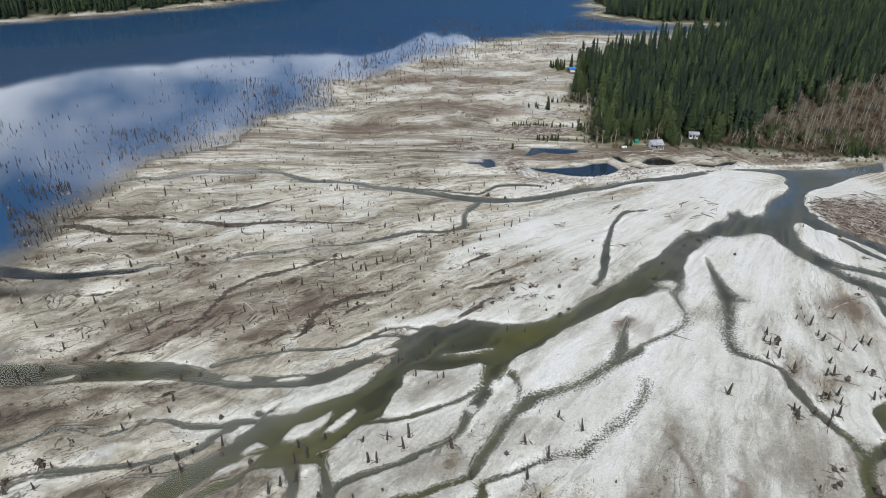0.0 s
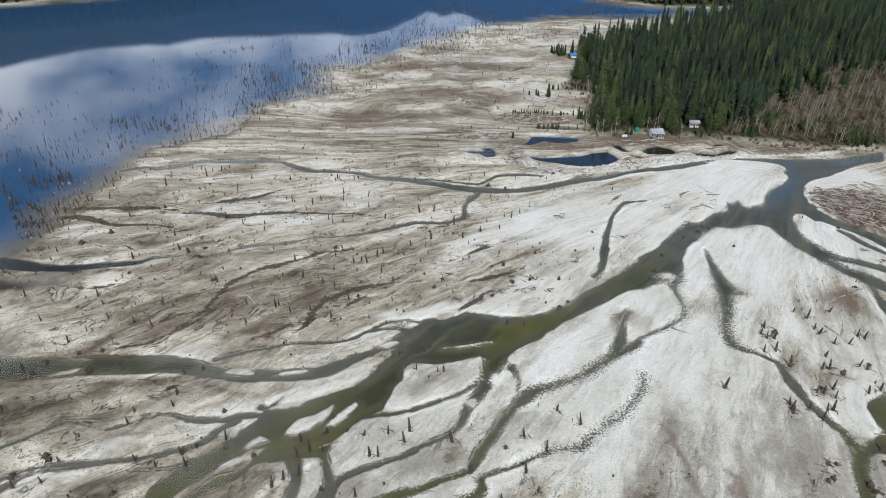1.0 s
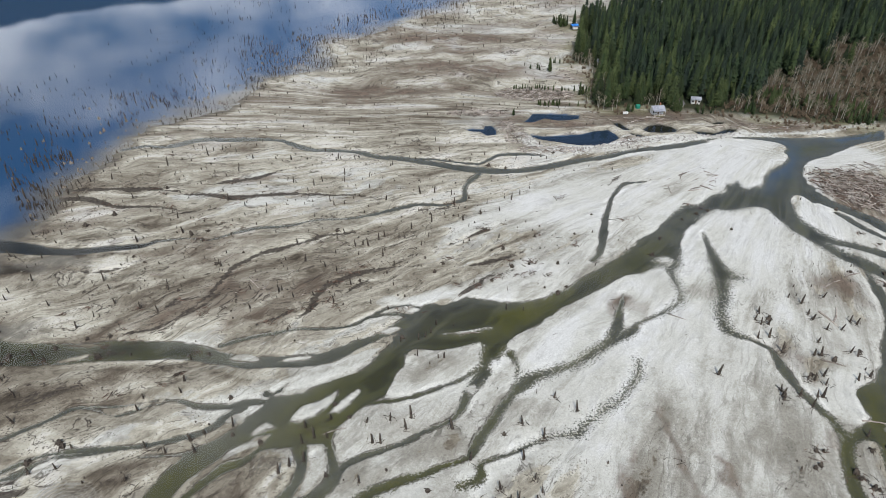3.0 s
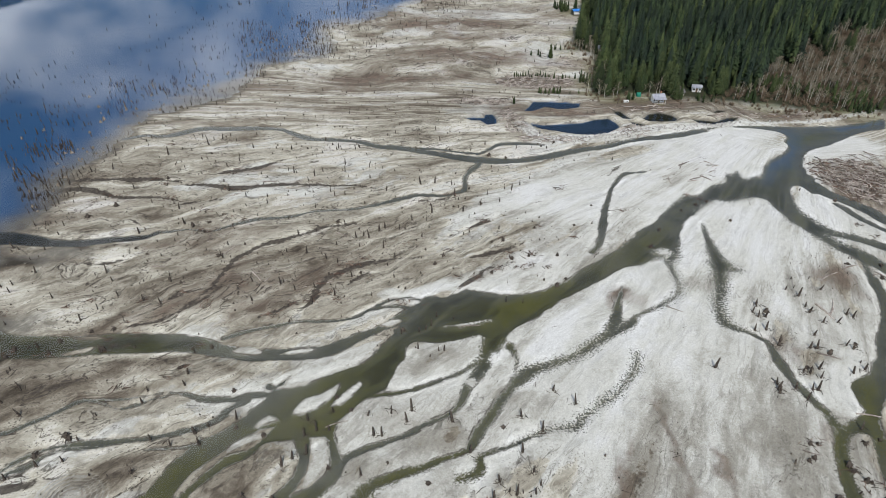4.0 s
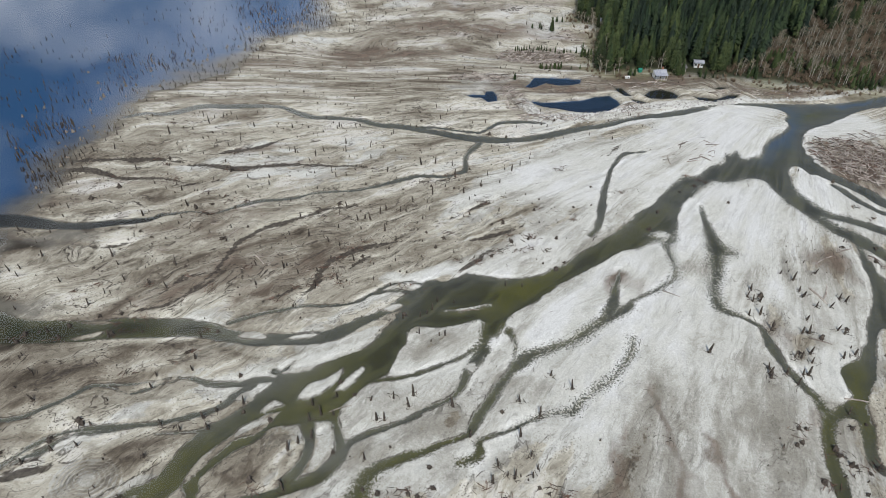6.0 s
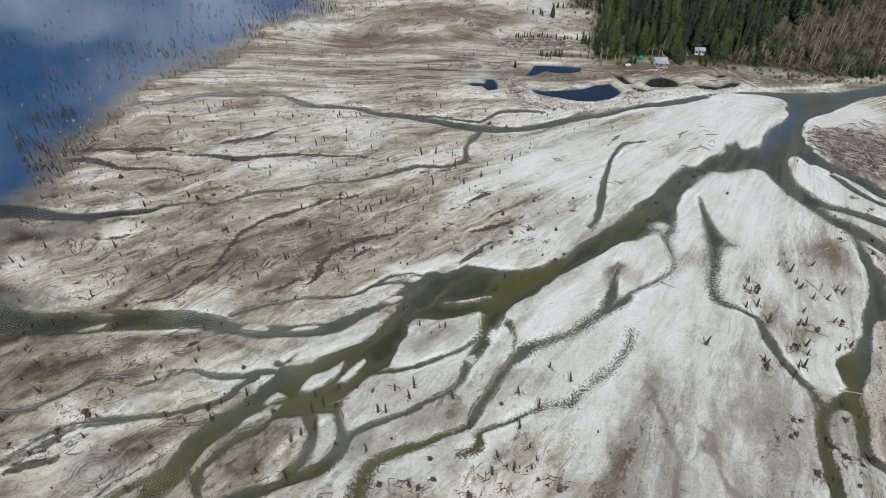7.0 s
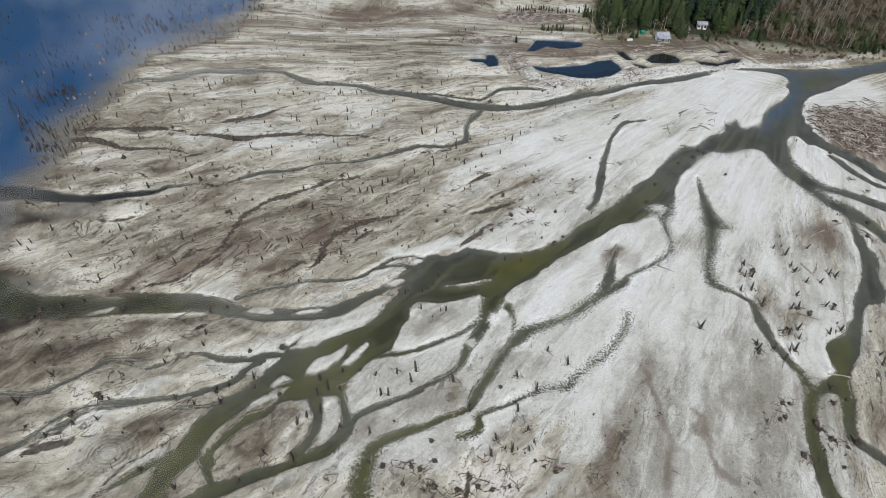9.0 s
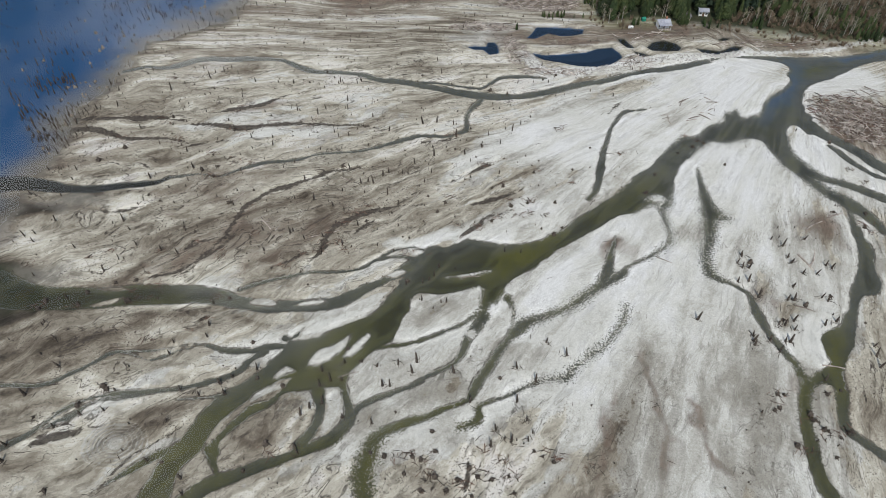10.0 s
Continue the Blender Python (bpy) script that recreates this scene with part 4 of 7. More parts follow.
# ---- height of the land ----
ROUGH = (fbm(GX / 2.4, GY / 2.4, 31, 2) - 0.5)
H = 0.42 + 0.26 * (STREAK - 0.5) + 0.45 * (BROAD - 0.5) + 0.07 * ROUGH
EDGE += 0.22 + 0.5 * (fbm(GX / 2.6, GY / 2.6, 33, 2) - 0.5) + (0.4 + 0.6 * np.clip(-EDGE - 1.0, 0, 4.0)) * (fbm(FU / 24, FV / 5, 34, 2) - 0.5)
H = np.where(EDGE > 0, np.minimum(H, 0.015 + 0.085 * EDGE + 0.07 * ROUGH), -0.08 - DEPTH * (1 - np.exp(EDGE / 0.7)))
H = np.where(RILL < 1.2, np.minimum(H, np.maximum(0.03, H - 0.25 * step(1.2, -0.3, RILL))), H)
H = np.maximum(H, np.where(RILL < 1.2, 0.02, -9))
H = np.minimum(H, np.where(SHORE > 0, 0.01 + 0.022 * SHORE + 0.05 * ROUGH, np.maximum(0.05 * SHORE, -7)))
H += 0.8 * BANK * step(60, 66, GY) * (1 + 0.5 * ROUGH)
H = np.maximum(H, np.where((BERM < 3.6) & (EDGE > -0.3) & (POND > -0.3), (0.8 + 0.6 * ROUGH) * step(3.6, 0.9, BERM) - 0.1, -9))
H = np.where(POND < 0.6, np.minimum(H, 0.25 * POND), H)
RISE = np.clip(WOOD, 0, None)
H += 0.9 * step(-6, 6, WOOD) + 0.015 * RISE + 0.10 * np.clip(RISE - 160, 0, 1200) * step(100, 500, GX)
# the steep far west shore and the ranges behind the lake
FAR = np.clip(SHORE, 0, None) * step(-10, 20, GY - 560 - 0.43 * GX) * step(160, -60, GX)
RIDGES = 0.85 + 0.3 * fbm(GX / 420, GY / 420, 41, 4)
HILLS = np.minimum(0.34 * FAR, 205 + 0.02 * FAR)
FARN = np.clip(SHORE, 0, None) * step(1300, 2200, GY)
H += np.maximum(HILLS, np.minimum(0.8 * FARN, np.clip(0.245 * np.hypot(GX, GY + 176) - 128, 0, 800))) * RIDGES


def ground_z(x, y):
    """The land's height at a place."""
    i, j = int(np.clip(np.searchsorted(XS, x) - 1, 0, len(XS) - 2)), int(np.clip(np.searchsorted(YS, y) - 1, 0, len(YS) - 2))
    u, v = (x - XS[i]) / (XS[i + 1] - XS[i]), (y - YS[j]) / (YS[j + 1] - YS[j])
    return float(H[j, i] * (1 - u) * (1 - v) + H[j, i + 1] * u * (1 - v) + H[j + 1, i] * (1 - u) * v + H[j + 1, i + 1] * u * v)


def field_at(field, x, y):
    return float(field[min(np.searchsorted(YS, y), len(YS) - 1), min(np.searchsorted(XS, x), len(XS) - 1)])


# ---- what the land is made of ----
def blobs(rows):
    total = np.zeros(GX.shape)
    for x, y, a, b, turn, v in rows:
        c, s = math.cos(radians(turn)), math.sin(radians(turn))
        p, q = GX - x + 5 * WX, GY - y + 5 * WY
        total += v * step(1.25, 0.35, np.hypot((p * c + q * s) / a, (q * c - p * s) / b))
    return total


# fresh white silt (plus) and old grey flats (minus): x, y, half length, half width, turn, amount
SILT_PLUS = 0.15 * NORTH + blobs([(120, 103, 50, 8, 8, 0.8), (168, 90, 26, 13, 5, 0.9), (150, 70, 8, 14, 10, 0.7), (68, -66, 46, 40, 60, 0.42), (75, 25, 75, 75, 30, 0.32), (118, 88, 30, 14, 8, 1.0), (100, 30, 30, 28, 40, 0.9), (62, -5, 26, 12, 45, 1.0), (40, -30, 24, 12, 40, 0.8), (75, -25, 24, 12, 60, 0.6),
                   (20, 5, 22, 8, 30, 0.6)]) + blobs([(60, 60, 40, 22, 25, 0.5), (-8, -3, 16, 5, 25, 0.7), (-8, -75, 22, 9, 20, 0.5), (115, -20, 12, 22, 10, 0.45),
                   (108, -45, 9, 9, 0, 0.8), (148, 34, 30, 17, -42, 0.65), (-20, -62, 9, 5, 20, 0.4), (15, -45, 50, 30, 35, 0.38), (-30, -45, 28, 16, 25, 0.3), (118, 66, 26, 14, 10, 0.5), (20, 125, 20, 10, 0, 0.4), (-60, 60, 60, 26, 0, 0.25)])
SILT_MINUS = blobs([(-40, 15, 38, 16, 35, 0.75), (-100, -40, 32, 14, 10, 0.25), (-70, -65, 24, 10, 20, 0.3), (-110, 5, 34, 9, 5, 0.2), (-125, -25, 30, 40, 0, 0.2),
                    (-5, 190, 70, 45, 0, 0.15), (-15, 110, 60, 14, 0, 0.12), (120, -66, 16, 14, 0, 0.35), (75, 72, 16, 8, 0, 0.25)])
RUST = blobs([(100, 136, 40, 6, 0, 0.6), (160, 122, 34, 4, -8, 0.6), (70, 128, 64, 8, 4, 0.45), (57, -8, 2.2, 9, -25, 0.7), (46, 160, 20, 8, 0, 0.8), (58, 123, 24, 5, 0, 0.8), (100, 130, 26, 4, 5, 0.7), (30, 130, 14, 8, 0, 0.5), (150, 121, 26, 3, 5, 0.6), (172, 60, 24, 19, -25, 1.0), (100, -30, 7, 5, 40, 0.5), (59, -64, 17, 1.6, -83, 0.75), (58, -84, 8, 1.6, -111, 0.75), (70, -69, 9, 1.6, -96, 0.75), (70, -82, 7, 1.6, -77, 0.75)]) + blobs([(42, -76, 17, 1.6, -110, 0.75), (-74, 73, 14, 2.2, 12, 1.0), (-78, 60, 34, 1.8, 0, 0.9), (-115, 51, 16, 1.6, 0, 0.8), (-35, 6, 10, 2.0, 25, 0.5), (-60, 2, 10, 2.5, 20, 0.3), (-78, 0, 18, 4, 52, 0.8), (-88, -16, 14, 3, 15, 0.8), (-62, -4, 12, 8, 30, 0.15)]) + blobs([(128, 2, 10, 8, -40, 0.9), (60, -6, 5, 8, 70, 0.35), (-92, -42, 18, 5, 12, 0.2),
              (-40, 5, 12, 5, 40, 0.4), (2, 196, 45, 14, 0, 0.8), (5, 245, 40, 14, 0, 0.6), (-30, 160, 34, 12, 0, 0.5), (20, 225, 30, 8, 0, 0.6), (170, 52, 22, 12, -20, 0.9), (100, -62, 5, 4, 0, 0.4)])
SILTY = np.clip(0.30 + SILT_PLUS * (0.55 + 0.45 * step(-70, 30, GX)) - SILT_MINUS + 0.5 * (STREAK - 0.5) + 0.35 * (BROAD - 0.5), 0, 1)
SILTY = np.clip(SILTY + 0.14 * step(9, 1, EDGE) * step(-100, -70, GX) * step(30, 0, GY), 0, 1)
SILTY = np.maximum(SILTY, (0.45 + 0.35 * step(-85, -60, GX)) * step(-0.2, 0.6, BAR))
# an old eddy's rings in the silt
RING = np.hypot(GX - -87.6, 1.25 * (GY - -78.6))
SILTY = np.where(RING < 9.5, SILTY * (1 - step(9.5, 8, RING)) + step(9.5, 8, RING) * (0.55 - 0.5 * step(0.1, 0.9, np.cos(RING * 4.8 + 1.6 * WX + 0.6 * WY)) * step(2, 3.5, RING)), SILTY)
SILTY = np.maximum(SILTY, 0.9 * step(3.8, 2.0, BERM + 1.3 * step(125, 140, GX)))
OLD = fbm(FU / 40, FV / 5.5, 55, 4)
BROWN = np.clip(RUST * (1 - 0.45 * step(20, 0, GX) * step(90, 60, GY)) + 0.35 * step(-45, -15, GY) * step(0.56, 0.68, OLD) * step(-20, 60, -GX) * (1 - np.clip(SILT_PLUS, 0, 1)) + 0.55 * NORTH * step(0.45, 0.62, fbm(FU / 50, FV / 7, 57, 4)), 0, 1)
DAMP = 0.9 * step(5, -1, SHORE) * step(300, 200, GY)
DAMP = np.maximum(DAMP, 0.8 * step(1.5, 0, POND))
DAMP = np.maximum(DAMP, np.clip(blobs([(-136, -19, 18, 6, 0, 1.0), (-135, 14, 16, 4, 0, 0.8)]), 0, 1))
DAMP = np.maximum(DAMP, 0.85 * (0.5 + 0.5 * np.cos(RING * 5.2)) * step(8.5, 6.5, RING) * step(1.5, 3, RING))
# coarse gravel breaks up some of the banks
SPECK = np.clip(blobs([(118, 75, 26, 20, 30, 0.30), (85, -8, 34, 14, 40, 0.6), (40, -40, 30, 16, 45, 0.6), (120, 30, 34, 22, -30, 0.5), (110, 52, 24, 8, 20, 0.4), (-5, -80, 26, 10, 20, 0.3),
                       (10, -30, 14, 12, 60, 0.25), (70, 15, 10, 8, 40, 0.34), (80, 12, 11, 15, 0, 0.5), (92, 5, 12, 22, 0, 0.3), (-20, -84, 14, 14, 0, 0.3), (52, -48, 26, 16, 40, 0.5), (100, -62, 14, 20, 0, 0.15)]), 0, 0.6) * step(0.2, 3.0, 5 - abs(EDGE))
FOREST = step(-5, 4, WOOD)
FOREST = np.maximum(FOREST, step(1.5, 3.5, FAR) + step(2, 5, FARN))
# the lake bed carries the painted blue of water and mirrored sky
BODY_SKY = np.clip(step(1, -22, SHORE + 16 * (fbm(GX / 22, GY / 12, 61, 4) - 0.5) * step(300, 200, GY)), 0, 1)
FOREST = np.maximum(FOREST, 0.95 * np.clip(blobs([(-150, -19, 16, 7, 0, 1.0), (-128, -32, 5, 2.5, 0, 0.8), (-116, -32, 4, 1.5, 0, 0.7), (-134, -28, 16, 6, 0, 0.75)]), 0, 1))
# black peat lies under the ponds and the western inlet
# three of the ponds get their mirrored sky as blue in the bed colour
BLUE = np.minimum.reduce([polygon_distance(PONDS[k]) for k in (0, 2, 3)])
BODY_SKY = np.maximum(BODY_SKY, step(0.1, -0.7, BLUE))
PEATY = np.maximum((0.95 - 0.14 * step(0.1, -0.7, BLUE)) * step(0.1, -0.7, POND), 0.92 * step(0.8, -0.6, EDGE) * step(-92, -108, GX) * step(8, 14, GY) * step(40, 34, GY))
# and in the dark threads of the deeper streams
PEATY = np.maximum(PEATY, step(-0.6, -2.6, EDGE) * np.clip(0.42 * step(0.50, 0.60, fbm(FU / 34, FV / 5, 63, 3)) * step(90, 40, GY) + 0.55 * blobs([(-112, -29, 36, 7, 0, 1.0)]), 0, 0.75))
# the river head's blue sky reflection, likewise put into its bed colour
BODY_SKY = np.maximum(BODY_SKY, 0.55 * step(0, -2, EDGE) * np.clip(blobs([(144, 86, 30, 9, 53, 0.55), (188, 113, 20, 5, 15, 0.5)]), 0, 1))
ALGAE = np.clip(blobs([(20, -18, 34, 12, 30, 0.9), (-28, -48, 36, 14, 35, 0.9), (-68, -82, 22, 14, 35, 0.8), (-30, -85, 40, 10, 20, 0.9), (-110, -29, 34, 8, 0, 1.15), (-2, -72, 18, 8, 15, 1.0), (-20, -90, 8, 14, 0, 0.5),
                       (98, -75, 9, 26, 0, 0.8), (112, -55, 10, 24, 0, 0.7), (60, 14, 24, 10, 40, 0.55), (135, 95, 40, 6, 10, 0.4)]) + 0.05 + 0.22 * step(45, 5, GY), 0, 1)
# lighter and darker sheets of silt laid down by old floods: amount, then x, y and width along each
TONE = np.zeros(GX.shape)


def shade(amount, pts):
    c, far = curve_points(pts, 4), np.full(GX.shape, 9.0)
    for (x0, y0, w0), (x1, y1, w1) in zip(c[:-1], c[1:]):
        r = 1.6 * max(w0, w1) + 2
        i0, i1 = np.searchsorted(XS, (min(x0, x1) - r, max(x0, x1) + r))
        j0, j1 = np.searchsorted(YS, (min(y0, y1) - r, max(y0, y1) + r))
        px, py = GX[j0:j1, i0:i1] + 1.4 * WX[j0:j1, i0:i1], GY[j0:j1, i0:i1] + 1.4 * WY[j0:j1, i0:i1]
        dx, dy = x1 - x0, y1 - y0
        t = np.clip(((px - x0) * dx + (py - y0) * dy) / (dx * dx + dy * dy + 1e-9), 0, 1)
        s = np.hypot(px - x0 - t * dx, py - y0 - t * dy) / (0.55 * (w0 + (w1 - w0) * t))
        np.minimum(far[j0:j1, i0:i1], s, out=far[j0:j1, i0:i1])
    np.add(TONE, amount * np.exp(-far ** 2), out=TONE)


shade(-0.77, [(-159, 13, 5.3), (-146, 11, 4.5), (-134, 12, 3.7), (-122, 11, 2.2)])
shade(-1.02, [(-149, -18, 11.3), (-140, -18, 6.0), (-133, -21, 3.3)])
shade(-0.64, [(-108, -45, 2.3), (-100, -42, 3.4), (-94, -39, 4.1), (-87, -36, 4.1), (-81, -33, 2.5)])
shade(-0.51, [(-136, -38, 3.0), (-130, -36, 3.7), (-122, -34, 2.5)])
shade(-0.64, [(-97, -36, 2.3), (-85, -35, 4.2), (-77, -35, 3.0), (-68, -33, 1.8)])
shade(-0.64, [(-133, -45, 1.8), (-129, -43, 1.8), (-125, -41, 0.8)])
shade(-0.51, [(-90, -47, 2.9), (-78, -44, 2.9), (-74, -40, 1.8)])
shade(-0.77, [(-92, -16, 3.9), (-83, -10, 6.0), (-76, -5, 5.4), (-70, 3, 4.9)])
shade(-0.15, [(-73, 6, 7.0), (-62, 12, 8.7), (-51, 17, 8.8), (-39, 24, 7.6), (-27, 30, 4.6)])
shade(-0.18, [(-56, 2, 4.9), (-45, 5, 7.0), (-34, 10, 5.7)])
shade(-0.51, [(-67, -15, 3.3), (-58, -13, 4.6), (-51, -10, 3.9)])
shade(-0.58, [(-125, -64, 1.6), (-118, -62, 2.2), (-110, -60, 1.6)])
shade(-0.51, [(-119, -69, 2.6), (-111, -67, 3.5), (-102, -66, 2.6)])
shade(-0.51, [(-85, -70, 2.0), (-79, -68, 2.5), (-73, -67, 1.5)])
shade(-0.51, [(-128, 18, 3.0), (-117, 19, 3.0), (-100, 20, 3.8), (-84, 22, 3.0)])
shade(-0.44, [(-112, 38, 2.5), (-96, 36, 3.3), (-84, 38, 3.3)])
shade(-0.51, [(-110, -76, 2.5), (-102, -74, 3.0), (-97, -71, 2.5)])
shade(-0.44, [(-90, -74, 3.4), (-82, -73, 3.0), (-77, -72, 2.5)])
shade(-0.51, [(-56, -77, 1.9), (-51, -79, 1.9), (-47, -76, 1.5)])
shade(-0.64, [(-44, -77, 1.4), (-42, -74, 1.9), (-40, -71, 1.5)])
shade(-0.44, [(-66, -36, 2.3), (-55, -40, 2.9), (-48, -39, 2.9)])
shade(-0.44, [(-42, -48, 1.4), (-34, -44, 1.1)])
shade(-0.29, [(79, 1, 5.6), (81, -4, 6.1), (81, -10, 3.3)])
shade(-0.26, [(73, 59, 6.1), (79, 56, 7.8), (86, 53, 5.2)])
shade(-0.26, [(74, 46, 5.8), (82, 43, 4.1)])
shade(-0.42, [(127, 6, 5.0), (131, 0, 8.4), (134, -8, 4.8)])
shade(-0.29, [(112, -15, 3.9), (115, -22, 5.2), (117, -29, 4.3)])
shade(-0.34, [(147, -2, 7.0), (145, -10, 6.8), (143, -17, 3.9)])
shade(-0.17, [(65, -22, 3.1), (62, -31, 4.2), (58, -44, 6.2), (53, -60, 7.8), (47, -74, 6.2)])
shade(-0.16, [(89, -36, 4.8), (82, -52, 4.9), (84, -67, 8.6), (85, -80, 8.0)])
shade(-0.20, [(71, -36, 1.8), (70, -44, 2.6), (68, -52, 2.7), (66, -60, 2.6), (64, -66, 2.3), (61, -71, 3.0), (59, -76, 2.9), (57, -80, 2.9), (55, -87, 2.7), (54, -94, 5.2)])
shade(-0.20, [(59, -47, 1.6), (59, -52, 2.7), (61, -58, 3.4), (63, -62, 3.1), (65, -64, 2.0)])
shade(-0.20, [(73, -55, 1.1), (72, -63, 2.0), (70, -71, 2.2), (70, -75, 2.6), (72, -79, 2.6), (73, -83, 2.3), (74, -88, 1.8)])
shade(-0.20, [(39, -77, 1.4), (39, -81, 2.0), (40, -85, 2.5), (41, -89, 2.9), (41, -94, 3.8)])
shade(-0.16, [(83, -56, 1.4), (83, -61, 1.6), (85, -64, 1.2)])
shade(-0.51, [(-7, -88, 4.3), (-1, -90, 5.3), (1, -93, 5.2)])
shade(-0.26, [(12, -72, 2.9), (17, -74, 4.8), (21, -72, 3.4)])
shade(-0.29, [(14, -93, 4.3), (19, -88, 3.1), (24, -84, 2.7)])
shade(-0.38, [(-26, -32, 2.3), (-33, -35, 2.3), (-38, -37, 1.5)])
shade(-0.15, [(11, 47, 5.0), (0, 40, 8.0), (-10, 33, 7.9), (-21, 28, 5.4)])
shade(-0.38, [(-21, 69, 3.5), (-35, 72, 3.7), (-54, 74, 3.7)])
shade(-0.51, [(-44, 119, 3.3), (-23, 120, 4.3), (-2, 119, 3.3)])
shade(-0.58, [(-61, 128, 3.3), (-39, 127, 5.4), (-8, 126, 4.3), (13, 125, 2.7)])
shade(0.35, [(-142, -4, 8.4), (-132, -8, 11.7), (-120, -13, 8.0)])
shade(0.39, [(-144, 47, 5.2), (-139, 48, 6.8), (-131, 45, 4.2)])
shade(0.32, [(-153, 33, 3.3), (-146, 32, 4.9), (-137, 28, 3.1), (-123, 27, 1.9)])
shade(0.26, [(-114, 18, 3.4), (-106, 19, 1.9)])
shade(0.32, [(-118, -58, 2.2), (-112, -57, 2.7)])
shade(0.32, [(-88, -42, 2.3), (-82, -41, 2.9), (-77, -39, 2.0)])
shade(0.32, [(-125, -44, 2.9), (-118, -42, 2.9)])
shade(0.26, [(-100, -87, 4.6), (-94, -89, 5.8), (-88, -83, 4.6)])
shade(0.26, [(-103, -58, 1.6), (-87, -57, 2.5), (-72, -55, 2.5), (-61, -53, 1.6)])
shade(0.26, [(-75, 48, 3.4), (-66, 48, 5.8), (-58, 47, 3.4)])
shade(0.64, [(-142, 115, 3.3), (-135, 119, 4.3), (-127, 117, 3.3)])
shade(0.19, [(-120, 43, 4.2), (-102, 41, 4.1)])
shade(0.44, [(-57, -27, 1.8), (-52, -26, 3.1)])
shade(0.38, [(-51, -50, 2.2), (-47, -48, 1.6)])
shade(0.39, [(74, -44, 2.6), (71, -56, 3.0), (68, -67, 3.0), (64, -76, 3.4)])
shade(0.26, [(76, -63, 1.8), (77, -70, 2.0), (78, -79, 3.3)])
shade(0.29, [(39, -62, 4.1), (33, -67, 6.0), (26, -70, 4.3)])
shade(0.42, [(41, -17, 5.0), (31, -25, 6.8), (25, -31, 4.8)])
shade(0.34, [(125, 89, 19.7), (106, 73, 13.8), (136, 102, 10.3)])
shade(0.34, [(109, 43, 8.3), (108, 24, 11.5), (107, 9, 9.5)])
shade(0.34, [(87, 24, 3.8), (85, 12, 4.3)])
shade(0.34, [(63, 3, 4.9), (68, -2, 4.8)])
shade(0.34, [(16, -88, 2.2), (12, -85, 1.8)])
shade(0.38, [(-22, -84, 2.3), (-30, -87, 4.5), (-36, -90, 5.3)])
# brown and pale sheets of the northern flats
shade(-0.80, [(-49, 225, 9.1), (-35, 222, 10.7), (-22, 223, 7.2)])
shade(-0.90, [(-55, 168, 9.9), (-46, 166, 11.2), (-37, 168, 7.1)])
shade(-0.70, [(-31, 164, 9.7), (-13, 168, 12.7), (2, 164, 9.7), (13, 168, 5.6)])
shade(-0.60, [(27, 252, 6.0), (37, 244, 7.8), (51, 243, 5.8)])
shade(-0.60, [(-27, 202, 6.6), (-8, 197, 9.6), (11, 197, 8.0)])
shade(-0.60, [(-50, 129, 4.7), (-29, 132, 7.1), (-7, 131, 7.1), (15, 133, 4.8)])
shade(-0.60, [(-64, 149, 6.5), (-53, 153, 6.6), (-41, 147, 3.8)])
shade(-0.50, [(18, 142, 5.0), (4, 143, 3.8)])
shade(-0.50, [(-30, 246, 4.9), (-9, 250, 6.0), (12, 247, 4.9)])
shade(-0.50, [(-20, 275, 4.4), (6, 275, 5.5), (31, 273, 4.4)])
shade(-0.50, [(44, 294, 4.7), (29, 291, 5.8)])
shade(0.80, [(-67, 209, 4.2), (-47, 208, 4.2), (-28, 211, 4.3), (-8, 213, 3.4)])
shade(0.80, [(-46, 144, 2.5), (-24, 143, 3.1), (-4, 144, 3.2)])
shade(0.70, [(30, 149, 3.9), (44, 147, 5.1), (60, 142, 3.7)])
shade(0.60, [(35, 180, 6.0), (54, 184, 7.6), (66, 182, 4.5)])
shade(0.60, [(25, 211, 6.8), (38, 221, 8.9), (60, 231, 7.4)])
shade(0.60, [(-58, 246, 4.9), (-30, 258, 6.2), (-9, 263, 5.3)])
shade(0.60, [(-10, 301, 6.0), (22, 308, 7.4), (54, 315, 6.3)])
shade(0.50, [(64, 337, 6.8), (90, 344, 8.4), (116, 347, 7.1)])
shade(0.60, [(-69, 180, 3.0), (-50, 182, 3.8)])
shade(0.50, [(-8, 184, 4.6), (14, 186, 4.6)])
shade(0.50, [(5, 231, 4.6), (22, 233, 5.6)])
# much darker ground by the lake, the trodden ground round the ponds, and the grey fan
shade(-0.70, [(10, 128, 8.0), (50, 126, 9.0), (100, 131, 7.0), (140, 124, 6.0)])
shade(-0.9, [(85, 136, 6.0), (110, 136, 6.0), (135, 131, 7.0), (165, 122, 5.0)])
shade(-0.40, [(0, 150, 12.0), (30, 150, 14.0), (62, 145, 10.0)])
shade(-1.60, [(-181, 53, 14.3), (-171, 55, 10.0), (-159, 55, 4.3)])
shade(-1.50, [(-173, 36, 16.7), (-165, 36, 12.0), (-155, 33, 4.6)])
shade(-1.60, [(-163, 13, 10.3), (-150, 11, 7.2), (-138, 12, 3.0)])
shade(-1.00, [(-158, -1, 11.5), (-150, -3, 6.8)])
shade(-1.80, [(-151, -18, 11.7), (-141, -19, 7.4), (-133, -21, 3.6)])
shade(-1.20, [(-141, -38, 8.2), (-133, -37, 5.3), (-127, -34, 2.4)])
shade(-0.70, [(-133, -53, 4.5), (-126, -51, 2.7)])
shade(-0.60, [(-123, -74, 8.0), (-114, -75, 5.9)])
